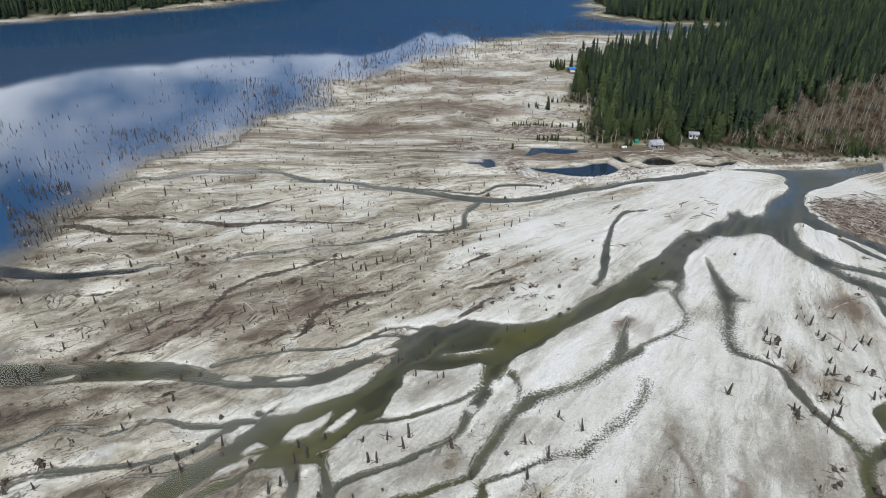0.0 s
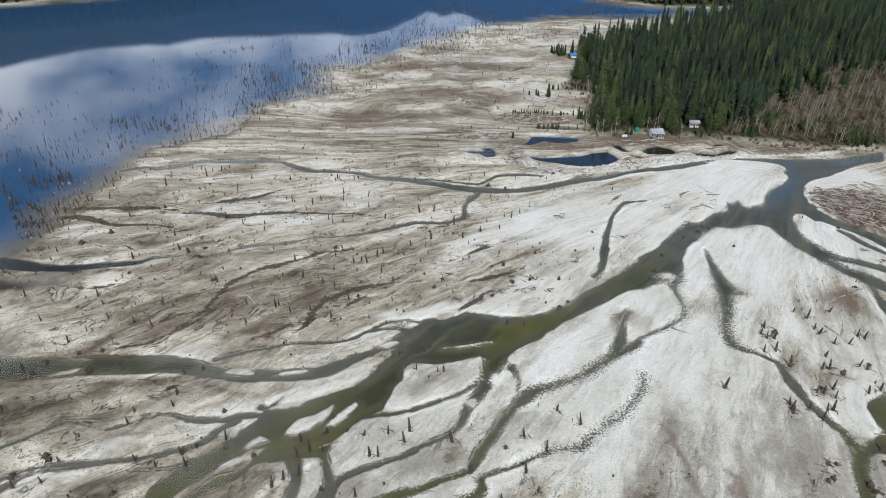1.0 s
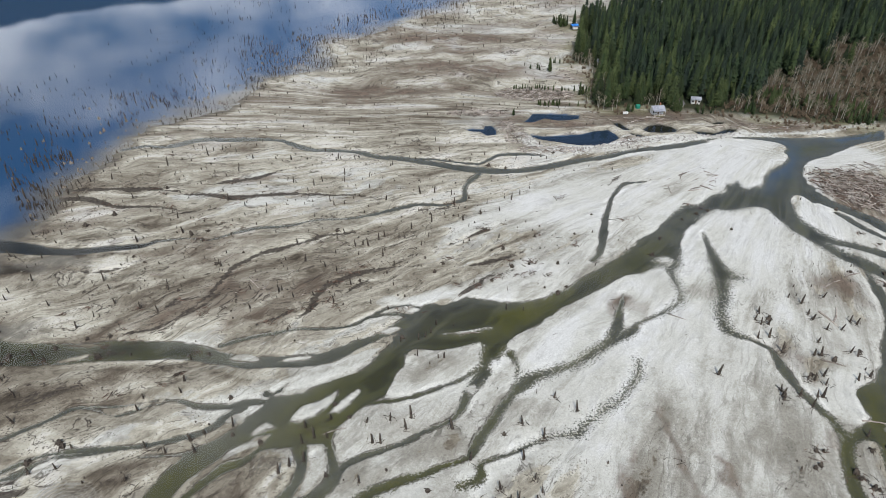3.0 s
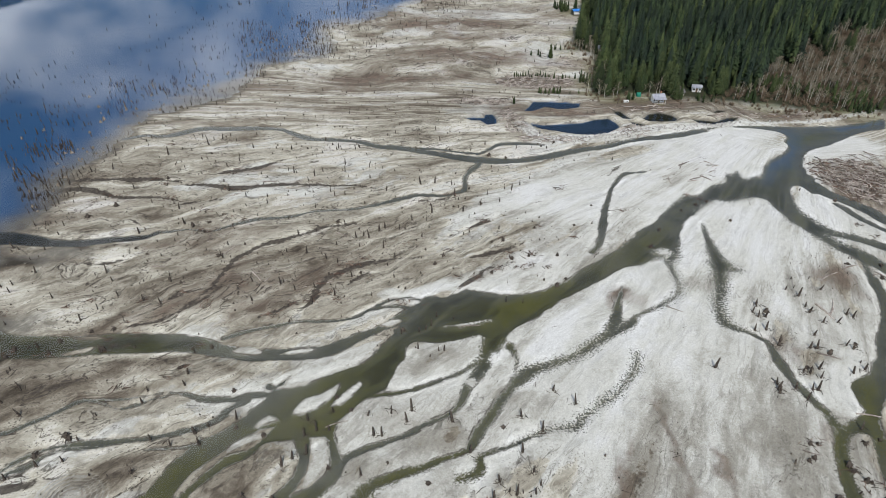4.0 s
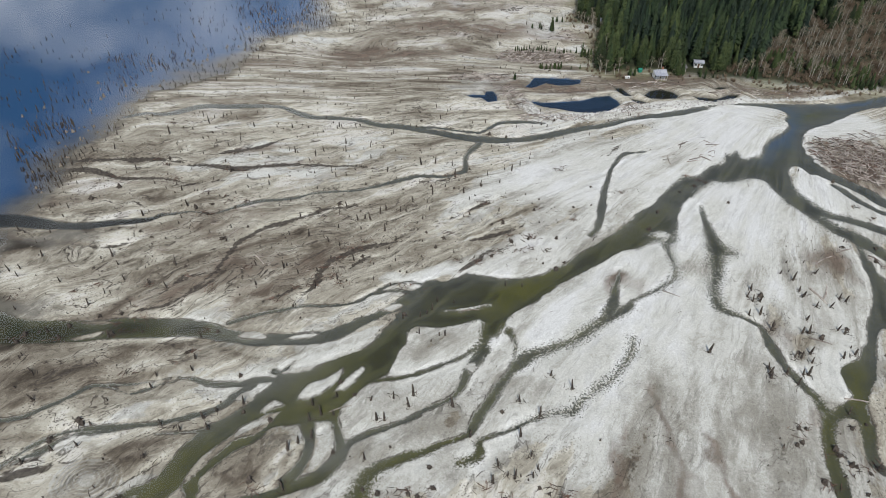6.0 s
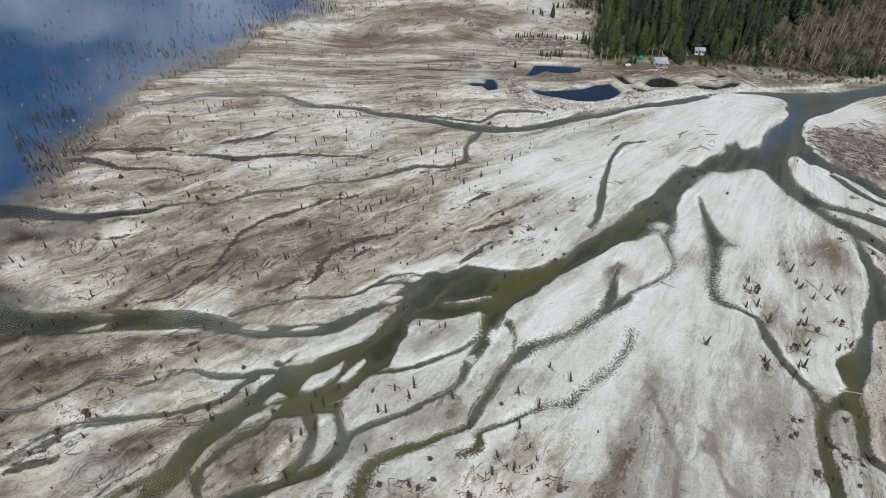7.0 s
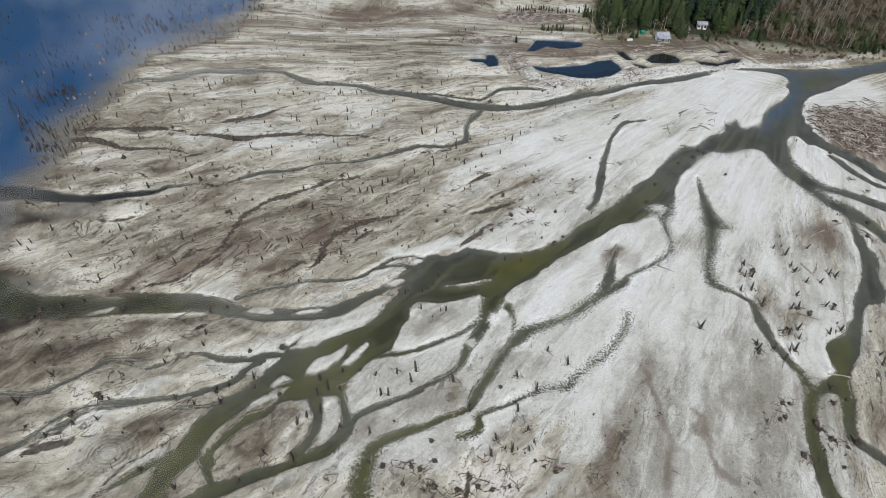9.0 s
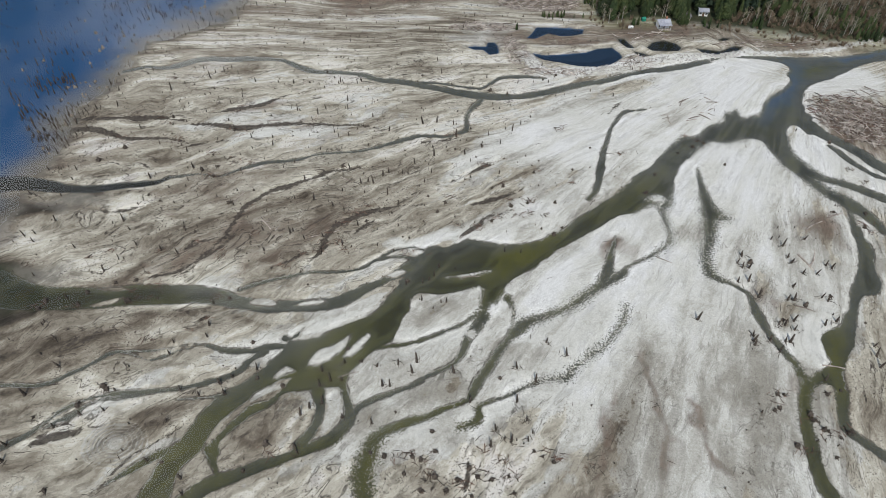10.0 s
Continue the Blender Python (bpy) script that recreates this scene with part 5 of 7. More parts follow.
shade(-0.70, [(-144, 17, 2.5), (-129, 19, 2.5), (-111, 21, 1.5)])
shade(-0.24, [(48, -52, 10.8), (48, -67, 12.0), (46, -83, 11.0)])
shade(-0.24, [(86, -44, 9.1), (84, -63, 10.3), (80, -85, 11.0)])
TONE += 0.22 * step(5, 50, GY) - 0.35 * blobs([(72, -72, 50, 34, 60, 1.0), (-20, -70, 40, 20, 20, 0.4)])
TONE -= 0.8 * step(9, 0, SHORE) * step(200, 130, GY)
GRAVEL = np.clip(0.25 + blobs([(68, -66, 42, 36, 60, 0.6)]) + 0.8 * SILT_PLUS + 0.5 * step(4, 0, EDGE), 0, 1)
MOSS = step(-13, -3, WOOD) * step(5, 0, WOOD) * 0.4 * step(0.42, 0.6, fbm(GX / 8, GY / 8, 71, 3))
MOSS = np.maximum(MOSS, 0.9 * np.clip(blobs([(104.5, 133.5, 4, 1.6, 0, 1.0), (92, 139, 4, 2, 0, 0.7)]), 0, 1))   # lawns before the houses


def float_attr(mesh, name, kind, columns):
    a = mesh.attributes.new(name, kind, "POINT")
    a.data.foreach_set({"FLOAT_VECTOR": "vector", "FLOAT_COLOR": "color", "FLOAT": "value"}[kind], np.stack([c.ravel() for c in columns], -1).astype(np.float32).ravel())


def raw_mesh(name, verts, faces, size, mats, which=None, smooth=False):
    """A mesh from arrays: all faces have that many corners."""
    me = bpy.data.meshes.new(name)
    count = len(faces)
    me.vertices.add(len(verts))
    me.vertices.foreach_set("co", np.asarray(verts, np.float32).ravel())
    me.loops.add(count * size)
    me.loops.foreach_set("vertex_index", np.asarray(faces, np.int32).ravel())
    me.polygons.add(count)
    me.polygons.foreach_set("loop_start", np.arange(0, count * size, size, dtype=np.int32))
    if which is not None:
        me.polygons.foreach_set("material_index", np.asarray(which, np.int32))
    me.polygons.foreach_set("use_smooth", np.full(count, smooth))
    for m in mats:
        me.materials.append(m)
    me.update(calc_edges=True)
    return me


def build_ground():
    ny, nx = GX.shape
    k = np.arange(ny * nx).reshape(ny, nx)
    faces = np.stack([k[:-1, :-1], k[:-1, 1:], k[1:, 1:], k[1:, :-1]], -1).reshape(-1, 4)
    me = raw_mesh("ground", np.stack([GX, GY, H], -1).reshape(-1, 3), faces, 4, [SILT], smooth=True)
    float_attr(me, "sediment", "FLOAT_COLOR", (SILTY, BROWN, DAMP, SPECK))
    float_attr(me, "zone", "FLOAT_COLOR", (np.clip(FOREST, 0, 1), BODY_SKY, GRAVEL, MOSS))
    float_attr(me, "bank", "FLOAT_VECTOR", (np.where(H > 0.5, 9, np.minimum(np.clip(EDGE, -20, 9), 6 * POND + 1.0)), np.clip(RILL, -9, 9), TONE))
    float_attr(me, "flow", "FLOAT_VECTOR", (FU, FV, ALGAE))
    float_attr(me, "peat", "FLOAT", (PEATY,))
    return tagged(new("ground", me), "pale grey braided silt flats of a drained river delta", "ground", kind="structure")


build_ground()
xs, ys = spans((-4000, 4000, 200, 200)), spans((-1400, 4400, 200, 200))
vx, vy = np.meshgrid(xs, ys)
k = np.arange(vx.size).reshape(vx.shape)
tagged(new("water", raw_mesh("water", np.stack([vx, vy, 0 * vx], -1).reshape(-1, 3), np.stack([k[:-1, :-1], k[:-1, 1:], k[1:, 1:], k[1:, :-1]], -1).reshape(-1, 4), 4, [WATER], smooth=True)),
       "still lake and shallow olive streams mirroring clouds", "water", kind="structure")


# ---- shapes ----
def part(name, mesh, parent=None, at=None, label=""):
    ob = new(name, mesh)
    if parent:
        ob.parent = parent
    if at is not None:
        ob.matrix_basis = at
    return tagged(ob, label)


def conifer_arrays(rng, tall, wide, tiers, points, power=0.8):
    """Crown of a conifer: ragged, drooping skirts of boughs, one over another. Vertices and triangles."""
    v, f = [], []
    for i in range(tiers):
        z0 = tall * (0.06 + 0.90 * (i + rng.uniform(-0.25, 0.25)) / tiers)
        r0 = wide * (1 - max(0, z0) / tall) ** power * (0.7 if i == 0 else rng.uniform(0.82, 1.12)) + 0.10
        lift = tall / tiers * rng.uniform(1.25, 1.7)
        turn, k = rng.uniform(0, 6.3), len(v)
        v.append((rng.uniform(-0.05, 0.05) * r0, rng.uniform(-0.05, 0.05) * r0, min(z0 + lift, tall * 1.02)))
        for b in range(2 * points):
            a = turn + 3.1416 * (b + rng.uniform(-0.35, 0.35)) / points
            r = r0 * (rng.uniform(0.80, 1.18) if b % 2 else rng.uniform(0.50, 0.74))
            v.append((math.cos(a) * r, math.sin(a) * r, z0 + (rng.uniform(-0.25, 0.20) if b % 2 else rng.uniform(0.05, 0.40)) * lift))
        f += [(k, k + 1 + b, k + 1 + (b + 1) % (2 * points)) for b in range(2 * points)]
    k = len(v)
    v += [(0.16, 0, tall * 0.9), (-0.08, 0.14, tall * 0.9), (-0.08, -0.14, tall * 0.9), (0, 0, tall * 1.05)]
    f += [(k, k + 1, k + 3), (k + 1, k + 2, k + 3), (k + 2, k, k + 3)]
    return np.array(v), np.array(f)


def tube_arrays(line, radii, sides=6, cap=True):
    """A round bar along a line of points, as triangles."""
    line = [Vector(p) for p in line]
    v, f = [], []
    for k, (p, r) in enumerate(zip(line, radii)):
        d = (line[min(k + 1, len(line) - 1)] - line[max(k - 1, 0)]).normalized()
        a = d.orthogonal().normalized()
        b = d.cross(a)
        for s in range(sides):
            t = 6.283 * s / sides
            v.append(p + (a * math.cos(t) + b * math.sin(t)) * r)
    for k in range(len(line) - 1):
        for s in range(sides):
            i, j = k * sides + s, k * sides + (s + 1) % sides
            f += [(i, j, j + sides), (i, j + sides, i + sides)]
    if cap:
        top = (len(line) - 1) * sides
        f += [(top, top + s, top + s + 1) for s in range(1, sides - 1)]
    return np.array([tuple(p) for p in v]), np.array(f)


def joined(pieces):
    vs, fs, k = [], [], 0
    for v, f in pieces:
        vs.append(v)
        fs.append(f + k)
        k += len(v)
    return np.vstack(vs), np.vstack(fs)


def placed(v, x, y, z, scale=1.0, turn=0.0, high=1.0):
    c, s = math.cos(turn) * scale, math.sin(turn) * scale
    return np.stack([v[:, 0] * c - v[:, 1] * s + x, v[:, 0] * s + v[:, 1] * c + y, v[:, 2] * scale * high + z], -1)


# ---- the forest ----
rng = random.Random(4)
FIRS = []
for k in range(7):
    tall, wide = rng.uniform(14, 20), rng.uniform(2.6, 3.6)
    cv, cf = conifer_arrays(rng, tall, wide, 17, 10, 0.5 if k > 3 else 0.7)
    tv, tf = tube_arrays([(0, 0, -0.6), (0, 0, tall * 0.5), (0, 0, tall * 0.97)], [0.32, 0.2, 0.04], 6)
    FIRS.append((raw_mesh("fir_crown", cv, cf, 3, [CEDAR if k > 3 else NEEDLES]), raw_mesh("fir_trunk", tv, tf, 3, [BARK])))
LOW_FIRS = [conifer_arrays(rng, rng.uniform(12, 19), rng.uniform(2.3, 3.4), 12, 5, rng.uniform(0.5, 0.8)) for k in range(8)]


def fir(kind, x, y, scale, turn):
    tree = new("fir_tree")
    crown, trunk = FIRS[kind]
    part("trunk", trunk, tree, label="grey bark trunk")
    part("crown", crown, tree)
    tree.matrix_basis = Matrix.Translation((x, y, ground_z(x, y))) @ Matrix.Rotation(turn, 4, "Z") @ Matrix.Diagonal((scale, scale, scale, 1))
    return tagged(tree, "dark green conifer at the edge of the forest", "tree", "forest edge conifers")


# the clearing of the houses and the leafless alder thicket stay free of firs
def alder_ground(x, y):
    return x > 138 and y < min(137 + 0.95 * (x - 138), 225) - 6 * math.sin(x * 0.21)


def clearing(x, y):
    return (91 < x < 99 and y < 144) or (97 < x < 109.5 and y < 140.5) or (119 < x < 130 and y < 149.5) or (138 < x < 147 and y < 144)


spots = []
for yy in np.arange(120, 600, 4.8):
    for xx in np.arange(66, 560, 4.8):
        x, y = xx + rng.uniform(-2.3, 2.3), yy + rng.uniform(-2.3, 2.3)
        d = field_at(WOOD, x, y)
        if d > 1.5 and not alder_ground(x, y) and not clearing(x, y) and abs(x + 0.07) < (y + 176) * 0.80 and rng.random() < 0.9:
            spots.append((d - 0.02 * y + y * 0.12 + rng.random() * 6, x, y))
spots.sort()
for d, x, y in spots[:70]:
    fir(rng.randrange(7), x, y, rng.uniform(0.5, 1.15), rng.uniform(0, 6.3))
far = []
for d, x, y in spots[70:]:
    v, f = LOW_FIRS[rng.randrange(8)]
    far.append((placed(v, x, y, ground_z(x, y) - 0.2, rng.uniform(0.7, 1.25), rng.uniform(0, 6.3)), f))
# the far shores
for k in range(9000):
    x, y = rng.uniform(-450, -120), rng.uniform(395, 640)
    if 2.5 < field_at(SHORE, x, y) < 75 and field_at(FAR, x, y) > 2:
        v, f = LOW_FIRS[rng.randrange(8)]
        far.append((placed(v, x, y, ground_z(x, y) - 0.3, rng.uniform(0.5, 1.0), rng.uniform(0, 6.3)), f))
greens = np.concatenate([np.full(len(f), rng.choices((0, 1, 2), (0.45, 0.40, 0.15))[0]) for v, f in far])
tagged(new("distant_woods", raw_mesh("distant_woods", *joined(far), 3, WOOD_GREENS, greens)), "dense dark green conifer forest behind the delta", "forest", kind="stuff")


# ---- leafless alders and willow scrub by the river ----
def bare_tree_arrays(rng, tall, boughs, twigs):
    """Trunk and branch triangles of a leafless tree."""
    lean = (rng.uniform(-0.06, 0.06), rng.uniform(-0.06, 0.06))
    trunk = tube_arrays([(0, 0, -0.4), (lean[0] * tall * 0.5, lean[1] * tall * 0.5, tall * 0.5), (lean[0] * tall, lean[1] * tall, tall)], [0.17, 0.11, 0.03], 5)
    pieces = []
    for b in range(boughs):
        z = tall * rng.uniform(0.3, 0.95)
        a, r = rng.uniform(0, 6.3), (tall - z) * 0.35 + rng.uniform(0.5, 1.1)
        p0 = Vector((lean[0] * z, lean[1] * z, z))
        p1 = p0 + Vector((math.cos(a) * r, math.sin(a) * r, r * rng.uniform(0.7, 1.3)))
        pieces.append(tube_arrays([p0, p1], [0.05, 0.015], 3, False))
        for k in range(twigs):
            q = p0.lerp(p1, rng.uniform(0.3, 1.0))
            d = Vector((rng.uniform(-1, 1), rng.uniform(-1, 1), rng.uniform(0.2, 1.2))) * 0.75
            w = Vector((rng.uniform(-1, 1), rng.uniform(-1, 1), 0)).normalized() * 0.05
            pieces.append((np.array([tuple(q - w), tuple(q + w), tuple(q + d)]), np.array([(0, 1, 2)])))
    return trunk, joined(pieces)


ALDERS = []
for k in range(6):
    a, b = bare_tree_arrays(rng, rng.uniform(7, 11), 18, 14)
    ALDERS.append((raw_mesh("alder_trunk", *a, 3, [ALDER_BARK]), raw_mesh("alder_branches", *b, 3, [ALDER])))
SCRUB = []
for k in range(4):
    pieces = []
    for i in range(34):
        a, r, h = rng.uniform(0, 6.3), rng.uniform(0.3, 1.5), rng.uniform(0.9, 2.3)
        p0, p1 = Vector((0.3 * r * math.cos(a), 0.3 * r * math.sin(a), -0.1)), Vector((r * math.cos(a), r * math.sin(a), h))
        w = Vector((-math.sin(a), math.cos(a), 0)) * 0.05
        for q in range(3):
            t = rng.uniform(0.2, 0.9)
            m = p0.lerp(p1, t)
            d = Vector((rng.uniform(-0.5, 0.5), rng.uniform(-0.5, 0.5), rng.uniform(0.2, 0.6)))
            pieces.append((np.array([tuple(m - w), tuple(m + w), tuple(m + d)]), np.array([(0, 1, 2)])))
        pieces.append((np.array([tuple(p0 - w), tuple(p0 + w), tuple(p1)]), np.array([(0, 1, 2)])))
    SCRUB.append(joined(pieces))


def alder(kind, x, y, scale, turn):
    tree = new("alder_tree")
    part("trunk", ALDERS[kind][0], tree, label="pale grey slender trunk")
    part("branch_crown", ALDERS[kind][1], tree)
    tree.matrix_basis = Matrix.Translation((x, y, ground_z(x, y))) @ Matrix.Rotation(turn, 4, "Z") @ Matrix.Diagonal((scale, scale, scale, 1))
    return tagged(tree, "leafless brownish alder in the riverside thicket", "tree", "leafless alders")


made, extra = 0, []
for k in range(4200):
    x, y = rng.uniform(138, 262), rng.uniform(124, 232)
    if not alder_ground(x, y) or field_at(WOOD, x, y) < 3 or x > (y + 176) * 0.74:
        continue
    if made < 290:
        alder(rng.randrange(6), x, y, rng.uniform(0.5, 0.95), rng.uniform(0, 6.3))
        made += 1
    elif rng.random() < 0.75:
        v, f = SCRUB[rng.randrange(4)]
        extra.append((placed(v, x, y, ground_z(x, y), rng.uniform(0.7, 1.5), rng.uniform(0, 6.3)), f))
for k in range(2400):
    x, y = rng.uniform(62, 205), rng.uniform(112, 215)
    if -6 < field_at(WOOD, x, y) < 3 and field_at(H, x, y) > 0.2 and not clearing(x, y):
        v, f = SCRUB[rng.randrange(4)]
        extra.append((placed(v, x, y, ground_z(x, y), rng.uniform(0.5, 1.1), rng.uniform(0, 6.3)), f))
tagged(new("willow_scrub", raw_mesh("willow_scrub", *joined(extra), 3, [SCRUB_TWIGS])), "brown leafless willow scrub on the bank", "scrub", kind="stuff")

# bare alders and small green trees along the wood's edge
made = 0
while made < 46:
    x, y = rng.uniform(68, 142), rng.uniform(138, 215)
    if -3 < field_at(WOOD, x, y) < 5 and field_at(POND, x, y) > 5 and not clearing(x, y):
        alder(rng.randrange(6), x, y, rng.uniform(0.5, 0.85), rng.uniform(0, 6.3))
        made += 1
for k in range(70):
    x = rng.uniform(140, 205)
    y = 141 + 0.25 * (160 - x) * (x < 160) - 0.35 * max(0, x - 160) + rng.uniform(0, 16)
    if field_at(WOOD, x, y) > 2:
        tagged(fir(rng.choice((4, 5, 6)), x, y, rng.uniform(0.25, 0.5), rng.uniform(0, 6.3)), "small yellowish green tree among leafless alders", "tree", "young conifers")

# young firs out on the flats, and the scattered trees before the wood
for cx, cy, wx, wy, count, lo, hi in ((44, 167, 8, 2.0, 24, 0.09, 0.20), (62, 164, 11, 1.9, 14, 0.09, 0.22), (56, 146, 11, 1.1, 18, 0.09, 0.22), (48, 195, 2, 0.9, 2, 0.15, 0.22), (53, 194, 1, 1.8, 2, 0.22, 0.32), (58, 191, 1, 1.3, 2, 0.38, 0.46), (65, 204, 3, 1.4, 4, 0.15, 0.24), (75, 273, 5, 4.8, 14, 0.26, 0.45), (34, 133, 1, 1.3, 2, 0.22, 0.30), (72, 157, 5, 7.4, 10, 0.22, 0.45), (150, 135, 5, 2.0, 7, 0.22, 0.38), (127, 137, 5, 2.7, 8, 0.15, 0.30), (199, 125, 9, 2.6, 16, 0.19, 0.41), (215, 190, 8, 12, 8, 0.5, 0.8), (113.5, 138.5, 2.5, 1.5, 5, 0.4, 0.65), (133.5, 141, 3.5, 2.5, 9, 0.45, 0.8), (96, 145, 3, 1, 4, 0.4, 0.7), (150, 139, 3, 1.2, 5, 0.3, 0.45), (90, 138.5, 3, 1, 3, 0.2, 0.35)):
    for k in range(count):
        x, y = cx + rng.uniform(-wx, wx), cy + rng.uniform(-wy, wy)
        tagged(fir(rng.randrange(7), x, y, rng.uniform(lo, hi), rng.uniform(0, 6.3)), "young green conifer growing on the silt flat", "tree", "young conifers")


# ---- drowned trunks and stumps ----
def snag_arrays(rng, tall, wide):
    """A broken, tapered dead trunk with a splintered top and a flared foot."""
    bend = (rng.uniform(-0.10, 0.10) * tall, rng.uniform(-0.10, 0.10) * tall)
    v, f = tube_arrays([(0, 0, -0.5), (0, 0, 0.25), (bend[0] * 0.4, bend[1] * 0.4, tall * 0.5), (bend[0], bend[1], tall * 0.9)], [wide * 1.5, wide * 1.05, wide * 0.85, wide * 0.6], 7, False)
    ring = list(range(21, 28))
    tips = []
    for k in ring:
        tips.append(tuple(v[k] + np.array([0, 0, rng.uniform(-0.05, 0.16) * tall])))
    top = v[ring].mean(0) + np.array([0, 0, tall * rng.uniform(-0.05, 0.05)])
    k = len(v)
    v = np.vstack([v, tips, [top]])
    g = []
    for s in range(7):
        a, b = ring[s], ring[(s + 1) % 7]
        g += [(a, b, k + (s + 1) % 7), (a, k + (s + 1) % 7, k + s), (k + s, k + (s + 1) % 7, k + 7)]
    v[:, :2] *= 1 + 0.25 * (np.array([rng.random() for _ in range(len(v))])[:, None] - 0.5)
    return v, np.vstack([f, g])


def root_arrays(rng, tall, wide, reach):
    """One bare root that runs down from a stump, along x."""
    r, b = reach * rng.uniform(0.6, 1.2), rng.uniform(-0.5, 0.5)
    return tube_arrays([(wide * 0.6, 0, tall * 0.55), (r * 0.55, 0, 0.35 * tall), (r, b, -0.1)], [wide * 0.36, wide * 0.24, 0.04], 5, False)


SNAGS = [raw_mesh("dead_trunk", *snag_arrays(rng, rng.uniform(3.0, 4.8), rng.uniform(0.28, 0.46)), 3, [SNAG]) for k in range(8)]
STUMPS = [raw_mesh("root_stump", *snag_arrays(rng, rng.uniform(0.8, 1.5), rng.uniform(0.45, 0.7)), 3, [SNAG]) for k in range(6)]
ROOTS = [raw_mesh("stump_root", *root_arrays(rng, 1.1, 0.55, rng.uniform(1.0, 1.7)), 3, [SNAG]) for k in range(6)]


PALE_STUMPS = [raw_mesh("pale_stump", *snag_arrays(rng, rng.uniform(0.8, 1.3), rng.uniform(0.5, 0.8)), 3, [PALE_WOOD]) for k in range(5)]


def stand(name, mesh, x, y, scale, lean, label, category, group, base=None):
    ob = new(name, mesh)
    a = rng.uniform(0, 6.3)
    z = ground_z(x, y) if base is None else base
    ob.matrix_basis = Matrix.Translation((x, y, z)) @ Matrix.Rotation(rng.uniform(-lean, lean), 4, (math.cos(a), math.sin(a), 0)) @ Matrix.Rotation(rng.uniform(0, 6.3), 4, "Z") @ Matrix.Diagonal((scale, scale, scale * rng.uniform(0.85, 1.15), 1))
    return tagged(ob, label, category, group)


# where the larger trunks and stumps stand
SNAG10 = [(-116.4, -45.0), (-111.7, -54.5), (-117.8, -63.8), (-106.0, -73.7), (-116.8, -78.8), (-115.5, -83.5), (-100.1, -69.9), (-94.0, -68.7), (-75.9, -72.1), (-78.1,
    -83.0), (-74.8, -61.9), (-69.2, -63.7), (-64.0, -60.0), (-61.0, -57.8), (-62.1, -63.1), (-54.5, -55.3), (-67.9, -88.0), (-66.6, -92.0), (-39.4, -80.5), (-37.7,
    -67.5), (-35.8, -55.3), (-29.5, -52.4), (-29.7, -58.5), (-33.0, -58.5), (-35.9, -60.3), (-34.5, -65.8), (-39.9, -69.8), (-40.1, -78.9), (-20.0, -54.3), (-13.9,
    -53.7), (-8.5, -52.7), (-9.7, -56.2), (-18.0, -60.5), (-15.9, -60.7), (2.2, -56.1), (-20.2, -72.3), (6.6, -65.7), (13.4, -74.2), (15.6, -76.9), (17.3, -77.7), (21.9,
    -71.4), (23.2, -75.2)]
SNAG10B = [(20.4, -54.8), (25.5, -58.9), (29.8, -45.7), (35.3, -50.3), (91.4, -46.6), (98.3, -48.5), (108.3, -58.2), (126.4, -47.1), (125.7, -50.5), (125.1, -54.4),
    (108.1, -75.0), (21.8, -77.5), (19.7, -65.6), (101.1, -45.1), (11.7, -78.8)]
SNAG0 = [(95.5, -14.2), (97.8, -11.5), (96.6, -16.3), (98.8, -16.3), (93.6, -21.8), (97.0, -21.8), (98.4, -28.2), (113.1, -6.4), (113.1, -11.5), (113.5, -13.9), (115.5,
    -18.7), (119.7, -19.0), (124.1, -15.3), (125.7, -16.3), (107.1, -29.3), (109.0, -29.6), (110.7, -23.8), (117.9, -28.6), (119.2, -30.1), (101.1, -38.9), (102.9,
    -39.1), (105.9, -37.8), (105.0, -41.2), (115.1, -39.1), (119.0, -37.8), (91.9, -43.3), (91.5, -45.2), (96.6, -44.8), (102.4, -45.4), (76.7, -37.3), (121.3, -3.5)]
SNAG5A = [(-154.0, 65.9), (-136.1, 72.5), (-142.1, 34.0), (-138.4, 32.2), (-122.0, 57.6), (-94.8, 33.4), (-116.9, 83.9), (-76.5, 51.7), (-84.3, 56.0), (-85.7, 79.3),
    (-67.4, 47.0), (-99.8, 43.2), (-109.5, 27.8), (-148.8, 32.2), (-150.1, 18.8), (-147.7, 17.8), (-135.8, 5.0), (-143.6, -2.2), (-140.3, -1.3), (-112.1, 5.0), (-108.6,
    0.7), (-90.8, 3.6), (-85.7, 2.1), (-76.5, 14.1), (-75.7, 13.2), (-54.4, 16.7), (-62.8, 0.7), (-53.2, -0.7), (-52.4, 0.2), (-138.8, 17.9), (-101.2, 97.6), (-102.6,
    93.6), (-106.9, 100.2), (-97.7, 98.7), (-91.0, 96.6), (-82.2, 90.2), (-65.6, 89.3), (-63.6, 70.8), (-61.0, 69.5), (-52.2, 27.2)]
